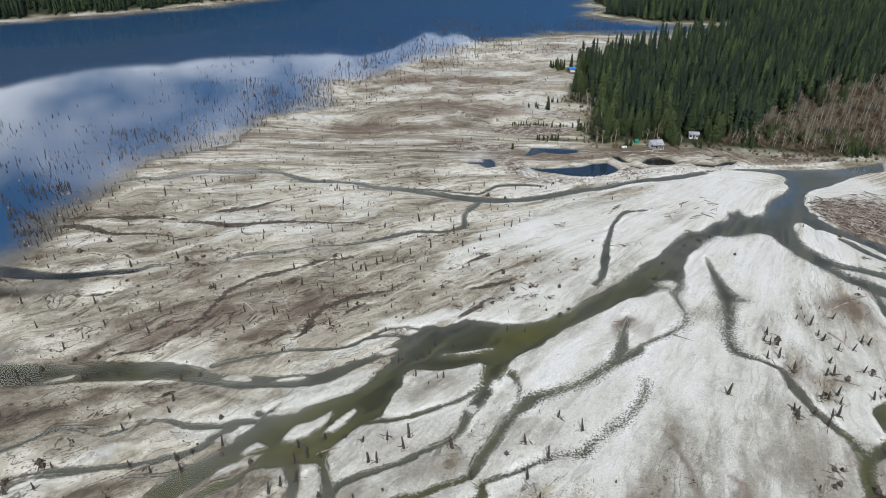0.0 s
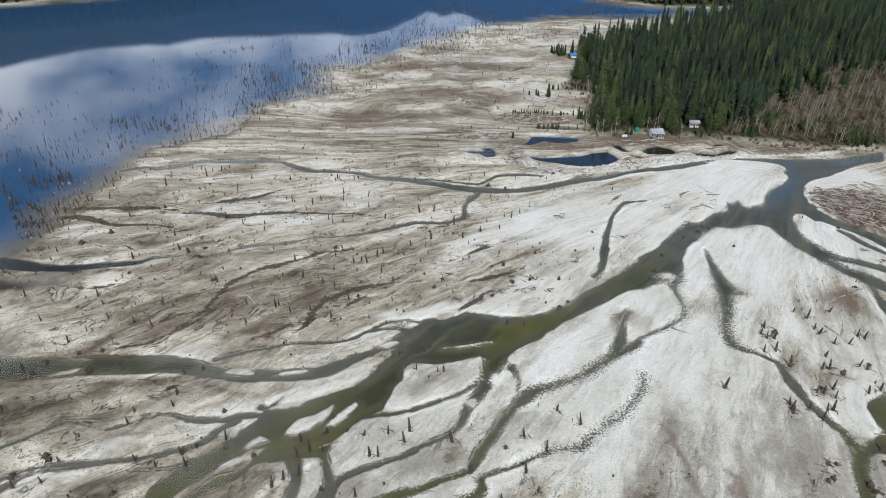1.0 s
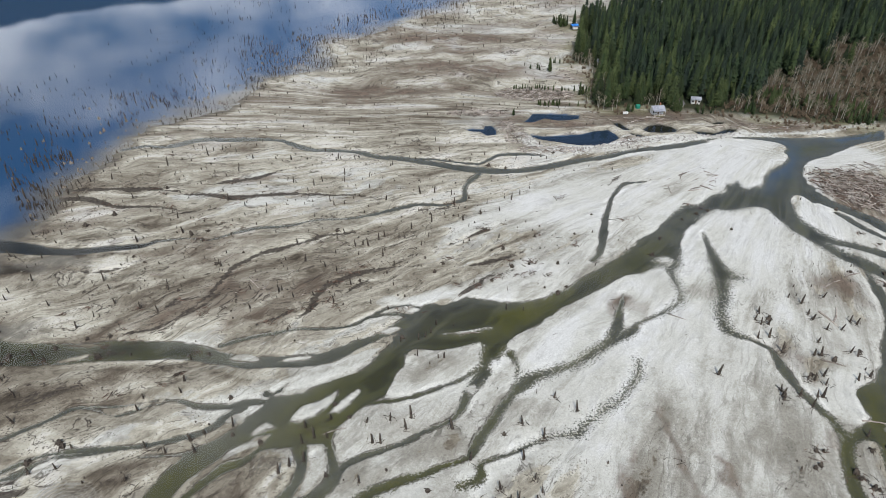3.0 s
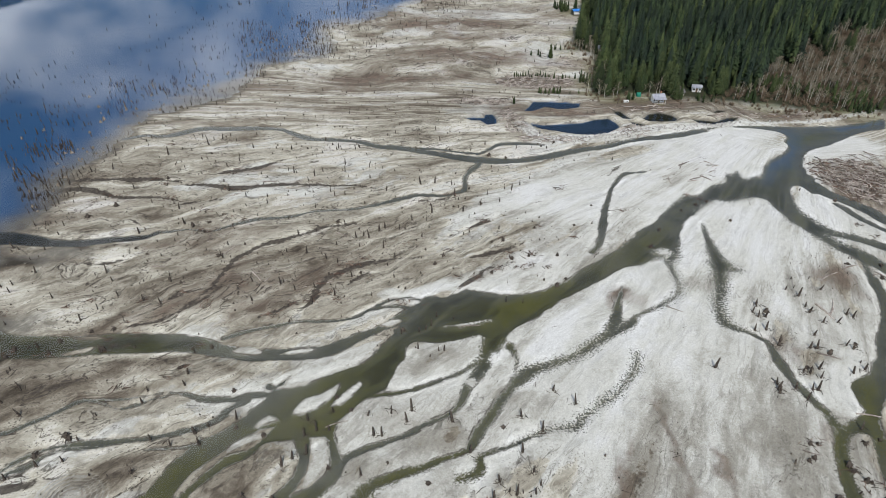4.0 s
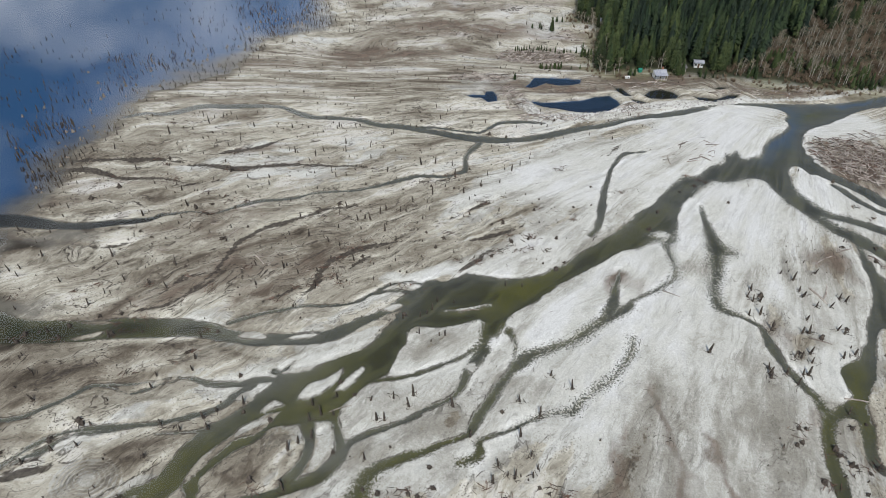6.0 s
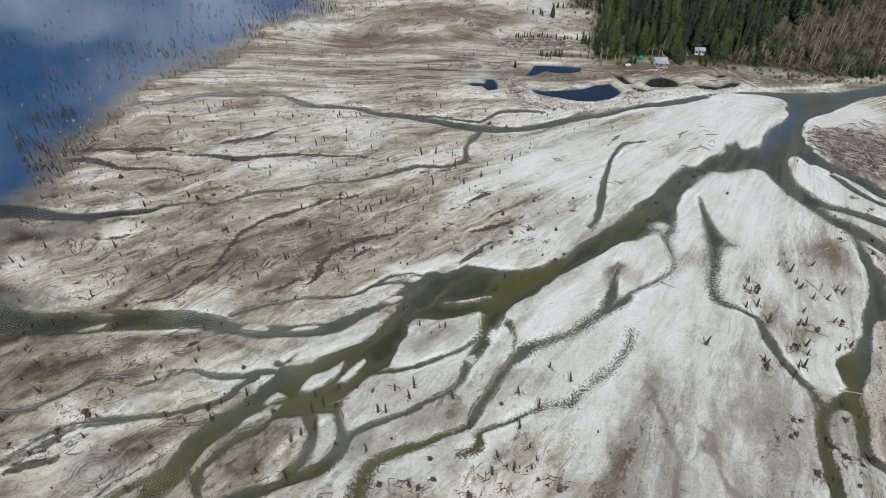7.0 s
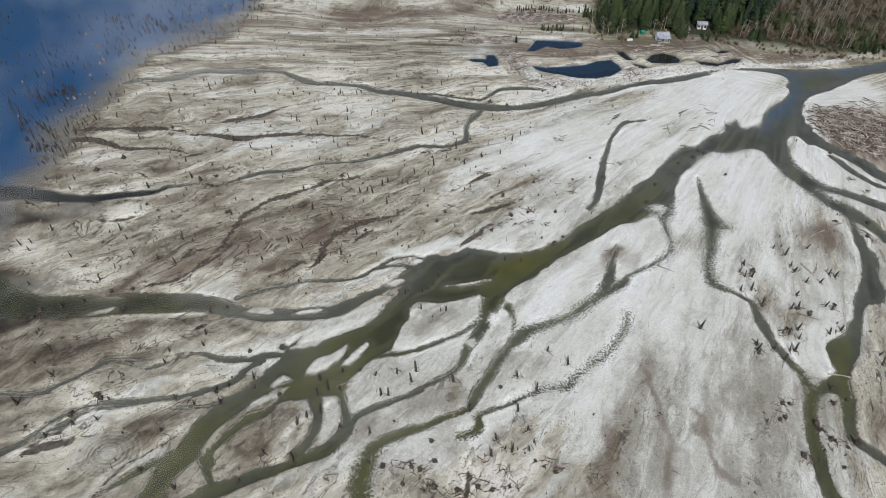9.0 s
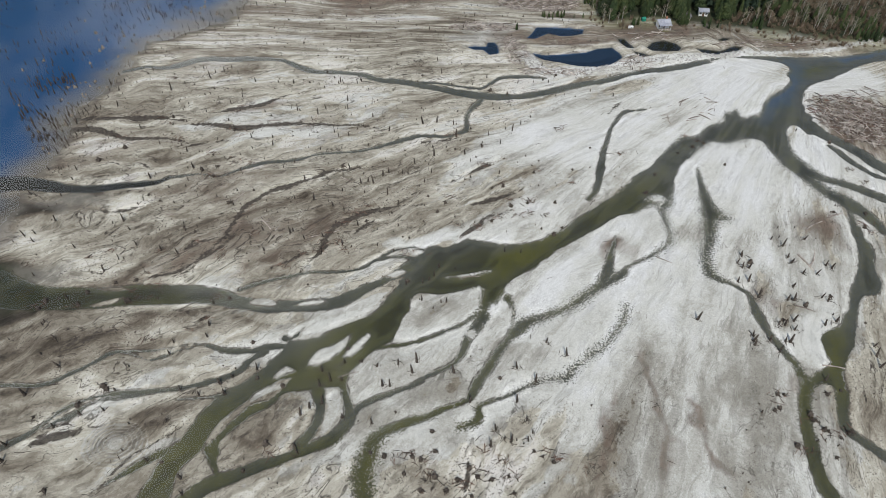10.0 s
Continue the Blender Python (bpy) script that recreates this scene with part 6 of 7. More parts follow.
SNAG5B = [(-52.1, 97.7), (-45.5, 90.3), (-44.2, 89.3), (-38.1, 89.3), (-52.4, 67.3), (-49.4, 70.4), (-41.0, 76.2), (-40.4, 70.4), (-30.7, 73.9), (-21.7, 84.1), (-44.2,
    54.9), (-54.1, 63.1), (-38.4, 52.9), (-48.6, 44.4), (-22.5, 56.1), (-9.3, 61.0), (-3.7, 61.9), (3.1, 60.2), (13.7, 46.0), (21.2, 47.9), (26.4, 56.2), (30.1, 60.3),
    (16.7, 53.0), (4.1, 52.9), (-37.6, 20.6), (-47.4, 15.8), (-40.1, 12.6), (-36.0, 10.5), (-26.6, 24.9), (-31.2, 24.9), (-28.7, 25.9), (-23.4, 28.9), (-21.3, 30.7),
    (-16.1, 30.0), (-38.2, 28.9), (-36.2, 33.4), (-11.8, 36.0), (-6.5, 35.3), (-4.5, 40.7), (9.2, 37.1), (7.2, 41.5), (-21.1, 19.0), (-28.4, 2.2), (-30.4, 3.1)]
SNAG5C = [(-16.9, 14.2), (-48.1, -3.4), (-41.9, -2.0), (-5.4, 30.7), (-41.6, -10.2), (-34.9, -6.2), (-17.4, -8.8), (-23.0, -6.7), (-12.8, -22.8), (-7.5, -22.0), (-5.6,
    -20.8), (-3.9, -19.1), (-2.3, -15.3), (2.9, -16.1), (-7.6, -29.8), (0.1, -30.5), (19.7, -8.2), (25.0, -8.8), (-108.0, -12.9), (-124.5, -7.6), (-139.5, -5.0), (-104.2,
    -6.3), (-89.2, -10.3), (-111.2, -18.0), (-60.7, -8.9), (-95.1, -8.9), (-119.4, -28.8), (-100.1, -31.0), (-72.6, -31.0), (-71.8, -39.7), (-71.4, -43.9), (-81.0,
    -45.9), (-81.2, -49.9), (-115.5, -46.0), (-122.1, -38.8)]
ROOT10 = [(-8.8, -82.1), (-6.6, -83.0), (-16.2, -81.8), (-2.9, -80.5), (-10.9, -86.7), (-2.9, -87.4), (2.9, -88.2), (8.0, -87.4), (5.9, -85.1), (16.0, -87.4), (27.9,
    -83.5), (-6.4, -91.2), (0.0, -91.1), (6.4, -92.6), (-13.9, -68.9), (-74.3, -83.4), (-52.5, -85.7), (-47.9, -78.5), (-101.3, -91.4), (-102.0, -65.9), (-95.5, -61.9),
    (-54.0, -57.8), (-112.6, -70.8), (90.2, -68.3), (106.5, -63.3), (100.0, -71.2), (102.6, -74.5), (109.4, -74.5), (101.9, -82.1), (92.8, -78.7), (92.6, -63.3), (-28.5,
    -70.3), (-46.3, -60.5), (-3.8, -74.8), (23.1, -80.4), (11.6, -88.2), (17.1, -91.8), (25.2, -82.0), (-20.0, -80.5), (-24.6, -52.4)]
ROOT5 = [(-157.5, 53.5), (-107.2, 18.2), (-102.2, 15.1), (-86.3, 28.9), (-85.7, 34.1), (-77.4, 14.1), (-90.4, 2.1), (-85.9, -0.1), (-91.4, 32.3), (36.9, -0.5), (-12.3,
    -21.5), (-68.2, -28.7), (-99.7, -29.9), (-90.9, -28.8), (-121.9, -28.8), (-115.0, -31.1), (-113.7, -26.5), (-105.8, -22.9), (-99.4, -21.7), (-74.8, -37.6), (-57.4,
    -45.9), (-96.6, -61.0), (-101.9, -67.1), (-125.6, -29.9), (-126.4, -33.3), (105.2, 35.4), (32.7, 30.7), (20.9, 23.3), (16.8, 22.3), (38.8, 14.3), (29.1, 14.3), (15.9,
    5.2), (23.1, 12.7), (47.4, 32.5), (55.7, 45.3), (47.9, 95.3), (26.0, 82.2), (18.9, 84.1), (-10.2, 95.2), (-38.8, 34.1), (-27.7, 5.1)]
ROOT5B = [(150.0, 49.2), (136.4, 9.8), (147.9, 9.9), (144.3, 2.5), (120.6, -28.5), (111.6, -31.9), (102.7, -37.4), (94.3, -63.4), (91.8, -67.6), (99.7, -69.3), (101.6,
    -74.1), (105.3, -76.4), (111.2, -61.6), (99.9, -13.9), (99.7, -26.2), (96.1, 47.2), (101.0, 49.2), (89.6, 43.4), (78.0, 30.8), (72.6, 20.7), (-0.3, 14.3), (-3.1,
    9.6), (40.1, 2.3), (-29.0, -47.9), (15.4, -58.2), (-111.0, 65.1), (-86.6, 58.9), (-124.1, 45.0), (-131.9, 37.6), (-84.6, 69.5)]
for x, y in SNAG0 + SNAG10B[4:10]:
    stand("dead_trunk", rng.choice(SNAGS), x, y, rng.uniform(0.6, 0.95), 0.14, "broken grey dead trunk standing in pale silt", "dead trunk", "standing dead trunks")
for x, y in SNAG10 + SNAG10B[:4] + SNAG10B[10:]:
    stand("dead_trunk", rng.choice(SNAGS), x, y, rng.uniform(0.55, 0.92), 0.14, "thin dark dead trunk standing beside shallow streams", "dead trunk", "standing dead trunks")
for x, y in SNAG5A + SNAG5B + SNAG5C:
    stand("dead_trunk", rng.choice(SNAGS), x, y, rng.uniform(0.4, 0.78), 0.14, "short weathered dead trunk on the streaked flats", "dead trunk", "standing dead trunks")
for x, y in ROOT10 + ROOT5 + ROOT5B:
    ob = stand("root_stump", rng.choice(STUMPS), x, y, rng.uniform(0.6, 1.15), 0.12, "dark rotten stump with bare roots spread on silt", "stump", "bare stumps")
    count = rng.randint(3, 6)
    for k in range(count):
        s = rng.uniform(0.7, 1.25)
        part("root", rng.choice(ROOTS), ob, Matrix.Rotation(6.283 * (k + rng.uniform(-0.4, 0.4)) / count, 4, "Z") @ Matrix.Diagonal((s, s, 1, 1)))
# low stumps left all over the western flats
low = 0
while low < 115:
    x, y = rng.uniform(-150, 60), rng.uniform(-60, 150)
    if field_at(SHORE, x, y) > 1 and field_at(EDGE, x, y) > 0.4 and field_at(SILTY, x, y) < 0.75 and field_at(POND, x, y) > 3:
        stand("root_stump", rng.choice(STUMPS), x, y, rng.uniform(0.3, 0.6), 0.2, "small worn stump on the drained silt flat", "stump", "bare stumps")
        low += 1
# the many short broken poles of the northern flats
poles = []
POLE_FORMS = [snag_arrays(rng, rng.uniform(1.4, 2.6), rng.uniform(0.18, 0.32)) for k in range(6)]
while len(poles) < 1500:
    x, y = rng.uniform(-150, 140), rng.uniform(-95, 330)
    if field_at(SHORE, x, y) > 1 and field_at(EDGE, x, y) > 0.4 and field_at(POND, x, y) > 4 and field_at(SILTY, x, y) < 0.7 and rng.random() < (0.35 if y < 0 else 1 if y < 150 else 0.6) and field_at(WOOD, x, y) < -4:
        v, f = POLE_FORMS[rng.randrange(6)]
        poles.append((placed(v, x, y, ground_z(x, y), rng.uniform(0.2, 0.85), rng.uniform(0, 6.3), rng.choice((0.4, 0.7, 1.0))), f))
tagged(new("broken_poles", raw_mesh("broken_poles", *joined(poles), 3, [SNAG])), "many short broken dead poles on the flats", "dead poles", kind="stuff")
# trunks that stand in the lake: the nearest one by one, the rest as a drowned wood
count, drowned = 0, []
SNAG_FORMS = [snag_arrays(rng, rng.uniform(2.6, 5.0), rng.uniform(0.20, 0.34)) for k in range(6)]
for k in range(60000):
    x, y = rng.uniform(-235, 150), rng.uniform(-10, 425)
    d = field_at(SHORE, x, y)
    if abs(x) > (y + 176) * 0.72 or d > 8 + (30 if y > 190 else 0) or d < -120:
        continue
    patchy = lattice(np.array(x / 13), np.array(y / 13), 91) * lattice(np.array(x / 40), np.array(y / 40), 92)
    if rng.random() > 0.85 * math.exp(min(d, 0) / 60) * max(0.05, float(patchy) * 1.8 - 0.12) * (0.3 if d > 0 else 0.7 if d > -12 else 1) * (1.4 if x < -95 and d > -50 else 1):
        continue
    if count < 85 and y < 125:
        stand("dead_trunk", rng.choice(SNAGS), x, y, rng.uniform(0.38, 0.70), 0.10, "thin dead trunk standing in the lake shallows", "dead trunk", "trunks in the lake", base=max(ground_z(x, y), -0.4))
        count += 1
    else:
        v, f = SNAG_FORMS[rng.randrange(6)]
        drowned.append((placed(v, x, y, max(ground_z(x, y), -0.4), rng.uniform(0.42, 0.80), rng.uniform(0, 6.3), rng.uniform(0.4, 0.85)), f))
rocks = 0
while rocks < 120:
    x, y = rng.uniform(-215, 0), rng.uniform(20, 270)
    d = field_at(SHORE, x, y)
    if -45 < d < 1 and abs(x) < (y + 176) * 0.72 and rng.random() < math.exp(d / 22):
        stand("root_stump", rng.choice(PALE_STUMPS), x, y, rng.uniform(0.45, 0.85), 0.3, "bleached stump standing in the lake shallows", "stump", "stumps in the lake", base=max(ground_z(x, y), -0.35))
        rocks += 1
tagged(new("drowned_trunks", raw_mesh("drowned_trunks", *joined(drowned), 3, [SNAG])), "many thin dead trunks standing in the lake", "dead trunks", kind="stuff")


# ---- driftwood ----
def log_arrays(rng, length, wide):
    bend = rng.uniform(-0.05, 0.05) * length
    v, f = tube_arrays([(-length / 2, 0, 0), (-length / 6, bend, 0), (length / 6, bend, 0), (length / 2, 0, 0)], [wide, wide * 0.9, wide * 0.75, wide * 0.5], 6)
    return v, np.vstack([f, [(0, 2, 1), (0, 3, 2), (0, 4, 3), (0, 5, 4)]])


LOG_FORMS = [log_arrays(rng, rng.uniform(3, 9), rng.uniform(0.18, 0.36)) for k in range(7)]
LOGS = [raw_mesh("drift_log", v, f, 3, [DRIFT]) for v, f in LOG_FORMS]


def drift_log(x, y, lift, turn, scale, tilt=0.0):
    ob = new("drift_log", rng.choice(LOGS))
    ob.matrix_basis = Matrix.Translation((x, y, ground_z(x, y) + lift)) @ Matrix.Rotation(turn, 4, "Z") @ Matrix.Rotation(tilt, 4, "Y") @ Matrix.Diagonal((scale, scale, scale, 1))
    return tagged(ob, "bleached grey driftwood log stranded on the silt", "log", "driftwood logs")


def heap(rows, singles):
    """Logs over stretches of land: centre, half sizes, turn, number, lift, main direction of the logs, spread."""
    rest = []
    for cx, cy, a, b, turn, number, lift, aim, spread in rows:
        c, s = math.cos(radians(turn)), math.sin(radians(turn))
        for k in range(number):
            u, w = rng.uniform(-a, a), rng.uniform(-b, b)
            if (u / a) ** 2 + (w / b) ** 2 > 1:
                continue
            x, y, t = cx + u * c - w * s, cy + u * s + w * c, radians(aim) + rng.gauss(0, spread)
            if field_at(EDGE, x, y) < 0.2 or field_at(POND, x, y) < 0.5:
                continue
            z = 0.15 + lift * rng.random() ** 2
            if singles > 0:
                drift_log(x, y, z, t, rng.choice((0.25, 0.3, 0.35, 0.4, 0.5, 0.75)), rng.uniform(-0.06, 0.06))
                singles -= 1
            else:
                v, f = LOG_FORMS[rng.randrange(7)]
                rest.append((placed(v, x, y, ground_z(x, y) + z, rng.choice((0.18, 0.22, 0.28, 0.35, 0.45, 0.65)), t), f))
    return rest


rest = heap([(101, 70, 14, 7, 20, 30, 0.2, 20, 0.5), (100, 49, 5, 2, 30, 12, 0.7, 10, 0.5), (170, 58, 17, 10, -25, 230, 0.9, -20, 2.2)], 215)
rest += heap([(170, 62, 20, 15, -25, 1000, 0.9, -20, 2.2), (178, 78, 14, 8, 0, 160, 0.6, -10, 1.0)], 0)
rest += heap([(31, 115, 6, 12, 15, 260, 0.5, 80, 0.8), (46, 98, 16, 2.5, -4, 130, 0.5, 5, 0.5), (86, 105, 8, 6, 30, 110, 0.5, 40, 0.8)], 60)
rest += heap([(47, 160, 20, 9, 0, 800, 0.6, 0, 0.7), (68, 185, 9, 8, 0, 70, 0.3, 10, 0.6), (19, 136.5, 18, 4, 0, 330, 0.4, 5, 0.6), (95, 128, 18, 3, 0, 70, 0.3, 5, 0.5),
              (150, 122, 26, 3.5, 5, 120, 0.3, 5, 0.3), (0, 240, 70, 70, 0, 90, 0.1, 5, 0.5), (-50, 40, 60, 50, 0, 60, 0.1, 20, 0.6)], 0)
# broken branches strewn along the old currents
litter = []
TWIGS = [tube_arrays([(-1, 0, 0), (rng.uniform(-0.3, 0.3), rng.uniform(-0.2, 0.2), 0.05), (1, 0, 0)], [0.09, 0.07, 0.03], 4, False) for k in range(5)]
while len(litter) < 1900:
    x, y = rng.uniform(-150, 140), rng.uniform(-95, 150)
    if field_at(SHORE, x, y) < 2 or field_at(EDGE, x, y) < 0.3 or rng.random() > 0.015 + 0.8 * field_at(BROWN, x, y) + (0.6 if field_at(RILL, x, y) < 2.5 else 0):
        continue
    v, f = TWIGS[rng.randrange(5)]
    litter.append((placed(v, x, y, ground_z(x, y) + 0.08, rng.choice((0.25, 0.3, 0.4, 0.5, 0.8, 1.2)), math.atan2(165 - y, 260 - x) + rng.gauss(0, 0.7), 0.6), f))
# tangles of roots and rust-brown branches caught on the flats
TANGLES = [(-45, -81), (-13, -82), (-10, -81), (-7, -83), (-4, -87), (0, -89), (4, -89), (-7, -91), (9, -80), (14, -83), (17, -87), (29, -83), (26, -80), (37, -85), (30, -82), (6, -86), (5, -90), (5, 3), (12, 3), (29, 9), (35, 8), (18, 7), (22, 16), (30, 15), (-30, 10), (-34, -8), (-41, -9), (-48, -10), (-36, -5), (-27, 13), (-40, 0), (93, -79), (94, -80), (102, -75), (108, -74), (100, -71), (94, -63), (145, 4), (145, 0), (156, 50), (151, 33), (154, 26), (67, 42), (94, 53), (99, 52)]
TANGLES += [(15, 36), (-32, 8), (-36, -4), (1, 18), (29, 16), (11, 2), (25, 8), (34, 32), (45, 58), (3, 54), (21, 25), (46, 25), (-12, -9), (-35, 4), (14, 36), (-73, -37), (-89, -45), (-77, -41), (-95, -9), (-112, -9), (-97, -19), (-84, -4), (-74, -9), (-75, -12), (-66, -1), (-41, -6), (-44, -9), (-53, -15), (-92, -24), (-100, -26), (-72, -28), (-115, -32), (-126, -31), (-128, -32), (-99, -29), (-95, -29), (-137, -15), (-118, -12), (-118, 93), (-116, 65), (-111, 61), (-84, 57), (-87, 69), (-106, 51), (-90, 42), (-87, 29), (-81, 39), (-74, 37), (-104, 50), (-130, 52)]
rusty = []
for x, y in SNAG0 + SNAG10 + SNAG10B:
    for k in range(rng.randint(4, 8)):
        v, f = TWIGS[rng.randrange(5)]
        px, py = x + rng.gauss(0, 0.8), y + rng.gauss(0, 0.6)
        litter.append((placed(v, px, py, ground_z(px, py) + rng.uniform(0.05, 0.35), rng.uniform(0.4, 1.0), rng.uniform(0, 6.3), 1.2), f))
for x, y in TANGLES:
    wide = rng.uniform(0.8, 2.0)
    for k in range(int(7 * wide) + 4):
        v, f = TWIGS[rng.randrange(5)]
        px, py = x + rng.gauss(0, wide), y + rng.gauss(0, 0.5 * wide)
        (rusty if rng.random() < 0.6 else litter).append((placed(v, px, py, ground_z(px, py) + rng.uniform(0.06, 0.4), rng.uniform(0.5, 1.2), rng.uniform(0, 6.3), 0.9), f))
for k in range(6000):
    x, y = rng.uniform(-150, 30), rng.uniform(-40, 150)
    if -0.5 < field_at(RILL, x, y) < 2.5 and rng.random() < 0.2:
        v, f = TWIGS[rng.randrange(5)]
        rusty.append((placed(v, x, y, ground_z(x, y) + 0.1, rng.uniform(0.3, 0.9), math.atan2(165 - y, 260 - x) + rng.gauss(0, 0.5), 0.8), f))
for k in range(900):
    a, r = rng.uniform(0, 6.3), rng.random() ** 0.6
    x, y = 172 + 24 * r * math.cos(a), 62 + 17 * r * math.sin(a) - 0.4 * (24 * r * math.cos(a))
    if field_at(EDGE, x, y) > 1.5:
        v, f = TWIGS[rng.randrange(5)]
        (rusty if rng.random() < 0.55 else litter).append((placed(v, x, y, ground_z(x, y) + rng.uniform(0.05, 0.5), rng.uniform(0.6, 1.8), radians(-20) + rng.gauss(0, 0.8), 0.9), f))
tagged(new("root_tangles", raw_mesh("root_tangles", *joined(rusty), 3, [RUSTY_WOOD])), "rust-brown tangles of roots and branches on silt", "branches", kind="stuff")
tagged(new("branch_litter", raw_mesh("branch_litter", *joined(litter), 3, [SNAG])), "dark broken branches strewn over the silt", "branches", kind="stuff")
tagged(new("driftwood_heaps", raw_mesh("driftwood_heaps", *joined(rest), 3, [DRIFT_FAR])), "tangled heaps of bleached driftwood on the banks", "driftwood", kind="stuff")
for x, y, t, s in ((-62, 3, -50, 0.9), (112, -54, -10, 1.0), (118, -14, -70, 1.0), (121, -12, 60, 1.0), (127, 3, 30, 1.0), (-28, -57, 20, 0.7), (92, -66, -20, 0.6), (72, -13, -30, 0.7), (8, -20, 4, 0.9), (111, -33, -25, 0.8), (136, 8, 20, 0.9)):
    drift_log(x, y, max(0.2, 0.15 - ground_z(x, y)), radians(t), s)


# ---- pale boulders and rubble on the river bank ----
def stone_arrays(rng):
    bm = bmesh.new()
    bmesh.ops.create_icosphere(bm, subdivisions=1, radius=1)
    for v in bm.verts:
        v.co *= rng.uniform(0.75, 1.2)
        v.co.z *= 0.7
    v, f = np.array([tuple(q.co) for q in bm.verts]), np.array([[q.index for q in face.verts] for face in bm.faces])
    bm.free()
    return v, f


STONES = [stone_arrays(rng) for k in range(6)]
rubble = []
for k in range(1500):
    x, y = BERM_LINE[rng.randrange(len(BERM_LINE))]
    x, y = x + rng.gauss(0, 2.2), y + rng.gauss(0, 1.7)
    if field_at(POND, x, y) > 0 and ground_z(x, y) > 0.1 and (x < 132 or rng.random() < 0.35):
        v, f = STONES[rng.randrange(6)]
        rubble.append((placed(v, x, y, ground_z(x, y) + 0.1, rng.uniform(0.15, 0.6) ** 1.2, rng.uniform(0, 6.3)), f))
tagged(new("bank_rubble", raw_mesh("bank_rubble", *joined(rubble), 3, [STONE])), "pale grey boulders and rubble along the bank", "rubble", kind="stuff")


# ---- houses at the edge of the wood ----
def box_mesh(name, sx, sy, sz, mat, bevel=0.02):
    bm = bmesh.new()
    bmesh.ops.create_cube(bm, size=1)
    bmesh.ops.scale(bm, vec=(sx, sy, sz), verts=bm.verts)
    bmesh.ops.translate(bm, vec=(0, 0, sz / 2), verts=bm.verts)
    if bevel:
        bmesh.ops.bevel(bm, geom=bm.edges[:], offset=bevel, segments=1, affect="EDGES")
    me = bpy.data.meshes.new(name)
    bm.to_mesh(me)
    bm.free()
    me.materials.append(mat)
    return me


def gable_mesh(name, sx, sy, rise, thick, mat):
    """Two roof slopes of real thickness, with the ridge along x."""
    bm = bmesh.new()
    prof = [(-sy / 2, 0), (0, rise), (sy / 2, 0), (sy / 2, -thick), (0, rise - thick), (-sy / 2, -thick)]
    ends = [[bm.verts.new((x, y, z)) for y, z in prof] for x in (-sx / 2, sx / 2)]
    for k in range(6):
        bm.faces.new((ends[0][k], ends[0][(k + 1) % 6], ends[1][(k + 1) % 6], ends[1][k]))
    for e in ends:
        bm.faces.new((e[0], e[1], e[4], e[5]))
        bm.faces.new((e[1], e[2], e[3], e[4]))
    bmesh.ops.recalc_face_normals(bm, faces=bm.faces)
    me = bpy.data.meshes.new(name)
    bm.to_mesh(me)
    bm.free()
    me.materials.append(mat)
    return me


def wall_mesh(name, sx, sy, high, rise, mat):
    """House walls with gable ends."""
    bm = bmesh.new()
    prof = [(-sy / 2, -0.3), (sy / 2, -0.3), (sy / 2, high), (0, high + rise), (-sy / 2, high)]
    ends = [[bm.verts.new((x, y, z)) for y, z in prof] for x in (-sx / 2, sx / 2)]
    for k in range(5):
        bm.faces.new((ends[0][k], ends[0][(k + 1) % 5], ends[1][(k + 1) % 5], ends[1][k]))
    for e in ends:
        bm.faces.new(e)
    bmesh.ops.recalc_face_normals(bm, faces=bm.faces)
    me = bpy.data.meshes.new(name)
    bm.to_mesh(me)
    bm.free()
    me.materials.append(mat)
    return me


def house(x, y, turn, sx, sy, high, rise, walls, roof, label, windows, porch=False):
    h = new("house")
    h.matrix_basis = pose(x, y, ground_z(x, y), 0, 0, turn)
    part("wall", wall_mesh("house_wall", sx, sy, high, rise, walls), h)
    part("roof", gable_mesh("house_roof", sx + 0.9, sy + 1.1, rise * (sy + 1.1) / sy, 0.16, roof), h, Matrix.Translation((0, 0, high - rise * 0.55 / (sy / 2) + 0.2)), "ribbed metal gable roof")
    frame_me, pane_me = box_mesh("window_frame", 1.2, 0.12, 1.1, PAINT), box_mesh("window_pane", 0.98, 0.06, 0.88, GLASS, 0)
    for k in range(windows):
        wx = sx * ((k + 0.5) / windows - 0.5)
        if k == windows // 2:
            part("door", box_mesh("house_door", 0.95, 0.1, 2.05, DOOR), h, Matrix.Translation((wx, -sy / 2 - 0.05, 0.05)), "dark wooden door")
            continue
        f = part("window", frame_me, h, Matrix.Translation((wx, -sy / 2 - 0.05, 1.0)))
        part("pane", pane_me, f, Matrix.Translation((0, -0.05, 0.11)))
    if porch:
        part("porch_floor", box_mesh("porch_floor", sx, 2.2, 0.25, PLANK), h, Matrix.Translation((0, -sy / 2 - 1.15, 0)))
        part("porch_roof", box_mesh("porch_roof", sx + 0.6, 2.5, 0.12, roof), h, Matrix.Translation((0, -sy / 2 - 1.3, high - 0.25)) @ Matrix.Rotation(0.1, 4, "X"), "sloping porch roof")
        for k in range(5):
            part("porch_post", box_mesh("porch_post", 0.14, 0.14, high - 0.6, PAINT), h, Matrix.Translation((sx * (k / 4 - 0.5) * 0.96, -sy / 2 - 2.15, 0.24)), "white porch post")
        part("chimney", box_mesh("house_chimney", 0.6, 0.6, 1.6, BRICK), h, Matrix.Translation((sx * 0.25, 0.4, high + rise * 0.6)), "brick chimney")
    return tagged(h, label, "house")


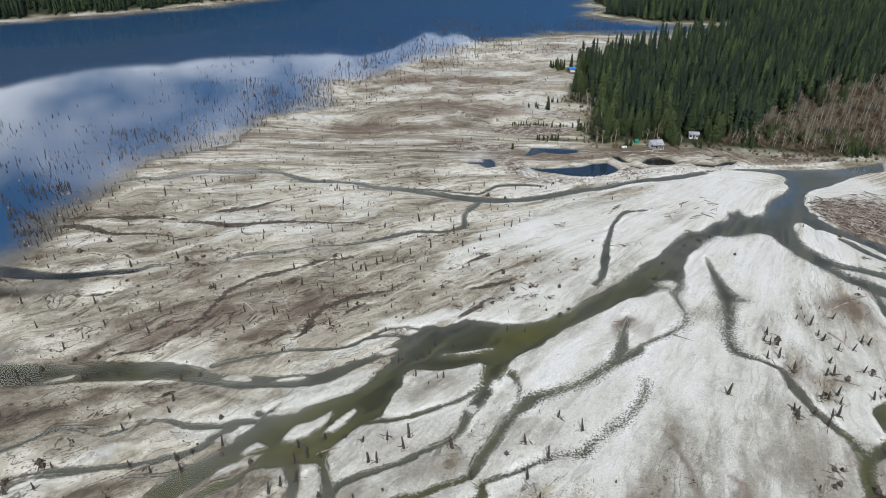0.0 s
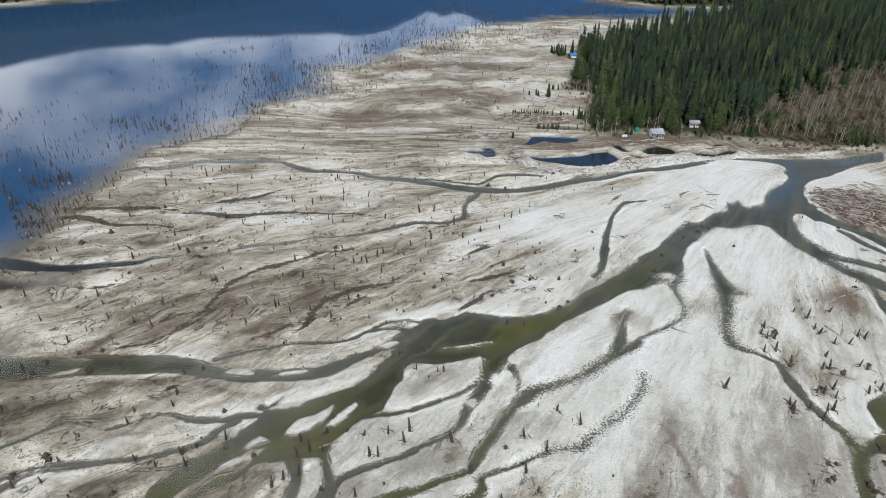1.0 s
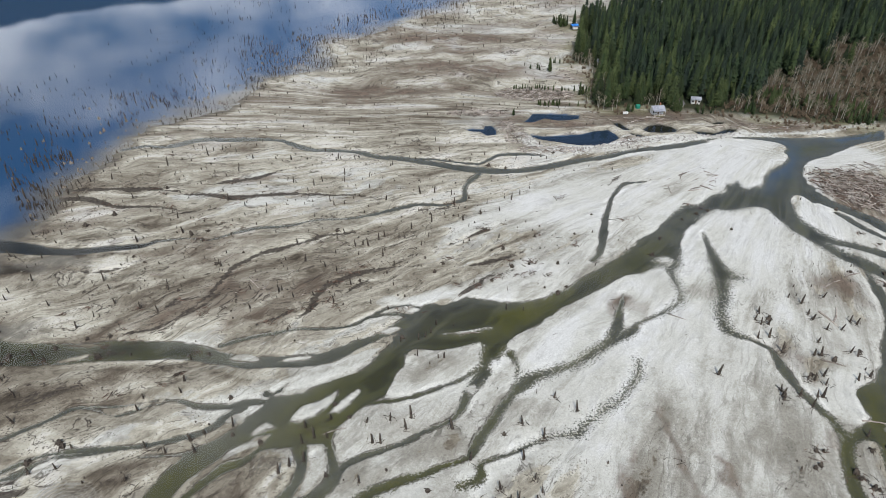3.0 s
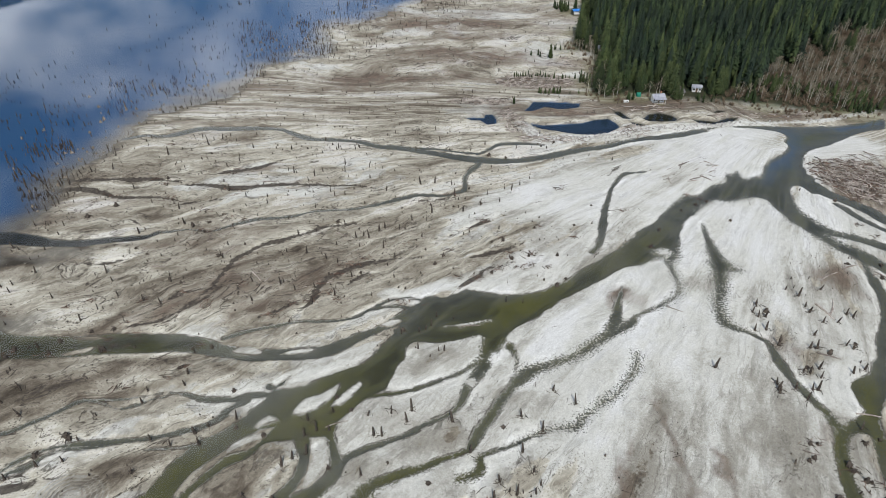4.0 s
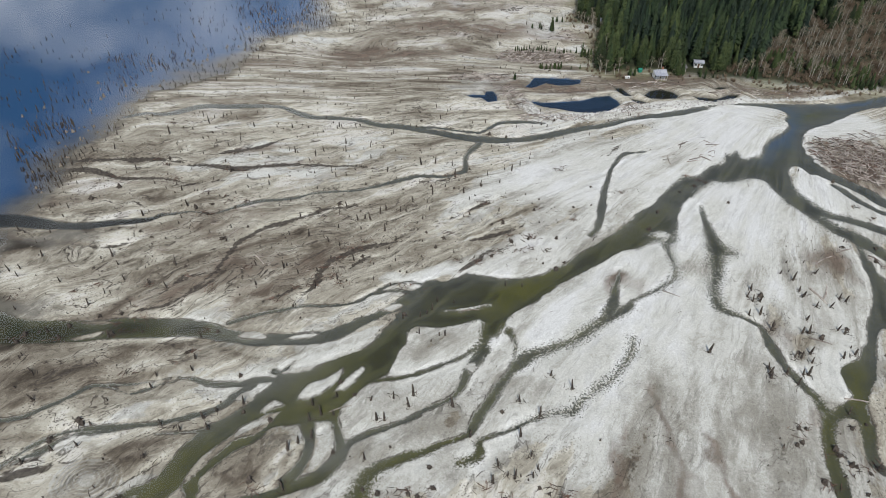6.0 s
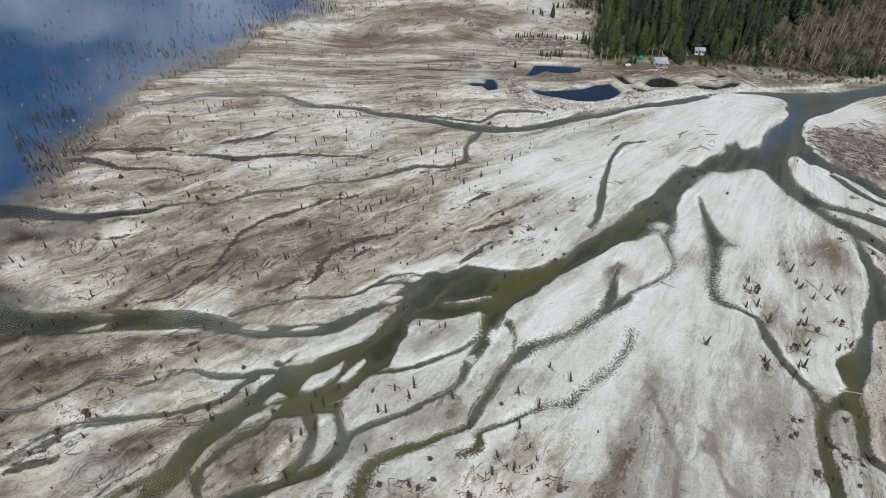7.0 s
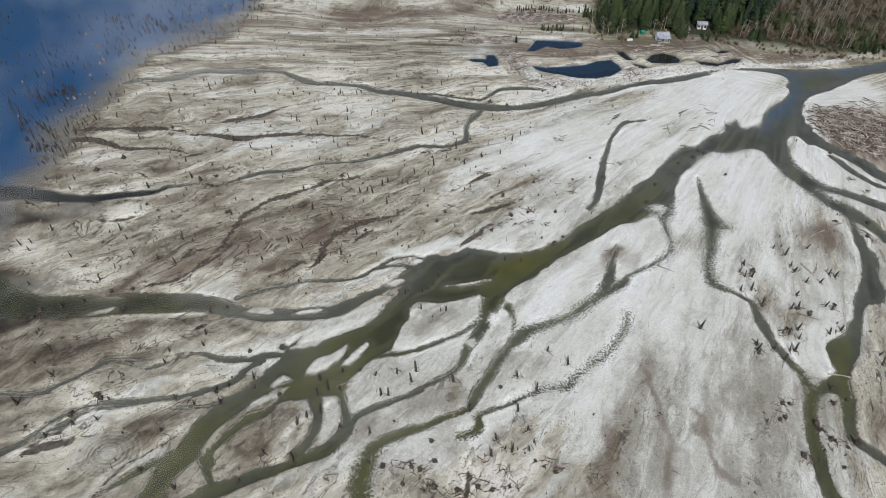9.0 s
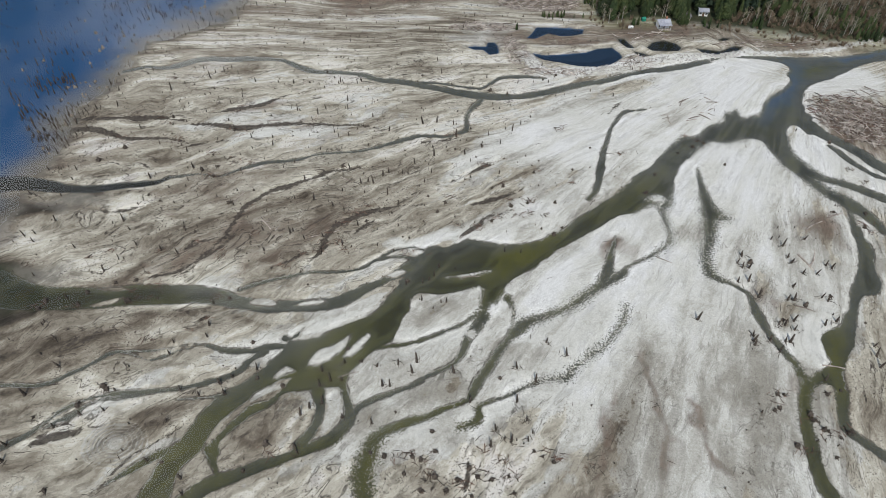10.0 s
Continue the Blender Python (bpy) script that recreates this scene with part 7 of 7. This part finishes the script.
PAINT = rough_material("white_paint", (0.52, 0.52, 0.50), (0.66, 0.66, 0.64), 0.8, 0.6, 0.004, 6, "object", 0.05)
METAL_ROOF = rough_material("pale_metal_roof", (0.20, 0.21, 0.24), (0.32, 0.33, 0.36), 0.7, 0.45, 0.01, 6, "object", 0.1)
DARK_ROOF = rough_material("dark_shingle_roof", (0.07, 0.07, 0.075), (0.14, 0.13, 0.13), 1.2, 0.9, 0.02, 6, "object", 0.1)
PLANK = rough_material("grey_planks", (0.22, 0.19, 0.16), (0.36, 0.32, 0.28), 1.0, 0.85, 0.01)
DOOR = rough_material("brown_door", (0.08, 0.05, 0.03), (0.12, 0.08, 0.05), 1.0, 0.6, 0.005)
BRICK = rough_material("chimney_brick", (0.20, 0.09, 0.06), (0.30, 0.16, 0.11), 2.0, 0.9, 0.01)
GREEN_CLOTH = rough_material("green_canvas", (0.01, 0.13, 0.09), (0.02, 0.19, 0.13), 1.0, 0.7, 0.01)
BLUE_TARP = rough_material("blue_tarpaulin", (0.02, 0.13, 0.42), (0.05, 0.22, 0.58), 1.0, 0.5, 0.02)
GLASS, gn, gl, gp = material("window_glass")
gp.inputs["Base Color"].default_value, gp.inputs["Roughness"].default_value = (0.02, 0.025, 0.03, 1), 0.05

house(103.5, 137.0, 6, 5.4, 3.4, 3.0, 0.8, PAINT, METAL_ROOF, "white lakeside house with pale metal roof and porch", 5, True)
house(124.8, 146.5, -8, 4.2, 3.0, 2.7, 0.6, PAINT, METAL_ROOF, "small white cottage under tall dark conifers", 3)
house(87.5, 199.0, 15, 5.0, 4.0, 2.4, 1.2, PLANK, METAL_ROOF, "weathered plank cabin half hidden by trees", 3)
house(115.0, 142.5, 20, 4.4, 3.4, 2.3, 1.0, PLANK, DARK_ROOF, "grey plank shed with dark shingle roof", 3)


def tent(x, y, turn, sx, sy, high):
    t = new("canvas_shelter")
    t.matrix_basis = pose(x, y, ground_z(x, y), 0, 0, turn)
    part("canopy", gable_mesh("shelter_canopy", sx, sy, 0.8, 0.05, GREEN_CLOTH), t, Matrix.Translation((0, 0, high)))
    part("side_cloth", box_mesh("shelter_side", sx * 0.94, sy * 0.92, high, GREEN_CLOTH), t)
    return tagged(t, "green canvas shelter on grass by the wood", "shelter")


tent(95.5, 142.4, 10, 2.0, 1.8, 1.2)


def trailer(x, y, turn, tarp):
    t = new("camping_trailer")
    t.matrix_basis = pose(x, y, ground_z(x, y), 0, 0, turn)
    part("body", box_mesh("trailer_body", 5.2, 2.3, 2.1, PAINT, 0.22), t, Matrix.Translation((0, 0, 0.5)))
    part("window", box_mesh("trailer_window", 1.3, 0.05, 0.6, GLASS, 0), t, Matrix.Translation((0.8, -1.16, 1.5)), "dark trailer window")
    for k in (-1, 1):
        v, f = tube_arrays([(0, -0.1, 0), (0, 0.1, 0)], [0.33, 0.33], 12)
        part("wheel", raw_mesh("trailer_wheel", v, f, 3, [DARK_ROOF]), t, Matrix.Translation((0.2, k * 0.95, 0.33)), "dark wheel")
    if tarp:
        part("tarpaulin", gable_mesh("tarpaulin", 6.0, 4.6, 0.7, 0.04, BLUE_TARP), t, Matrix.Translation((-1.0, 0.4, 3.0)), "bright blue tarpaulin roof")
        for px, py in ((-3.8, -1.7), (1.8, -1.7), (-3.8, 2.5), (1.8, 2.5)):
            part("pole", box_mesh("tarpaulin_pole", 0.08, 0.08, 3.0, PLANK, 0), t, Matrix.Translation((px, py, 0)))
    return tagged(t, "white camping trailer under a blue tarpaulin" if tarp else "small white trailer parked near the pond", "trailer")


trailer(84.5, 262.0, 8, True)
trailer(88.0, 135.5, 5, False).scale = (0.48, 0.48, 0.48)
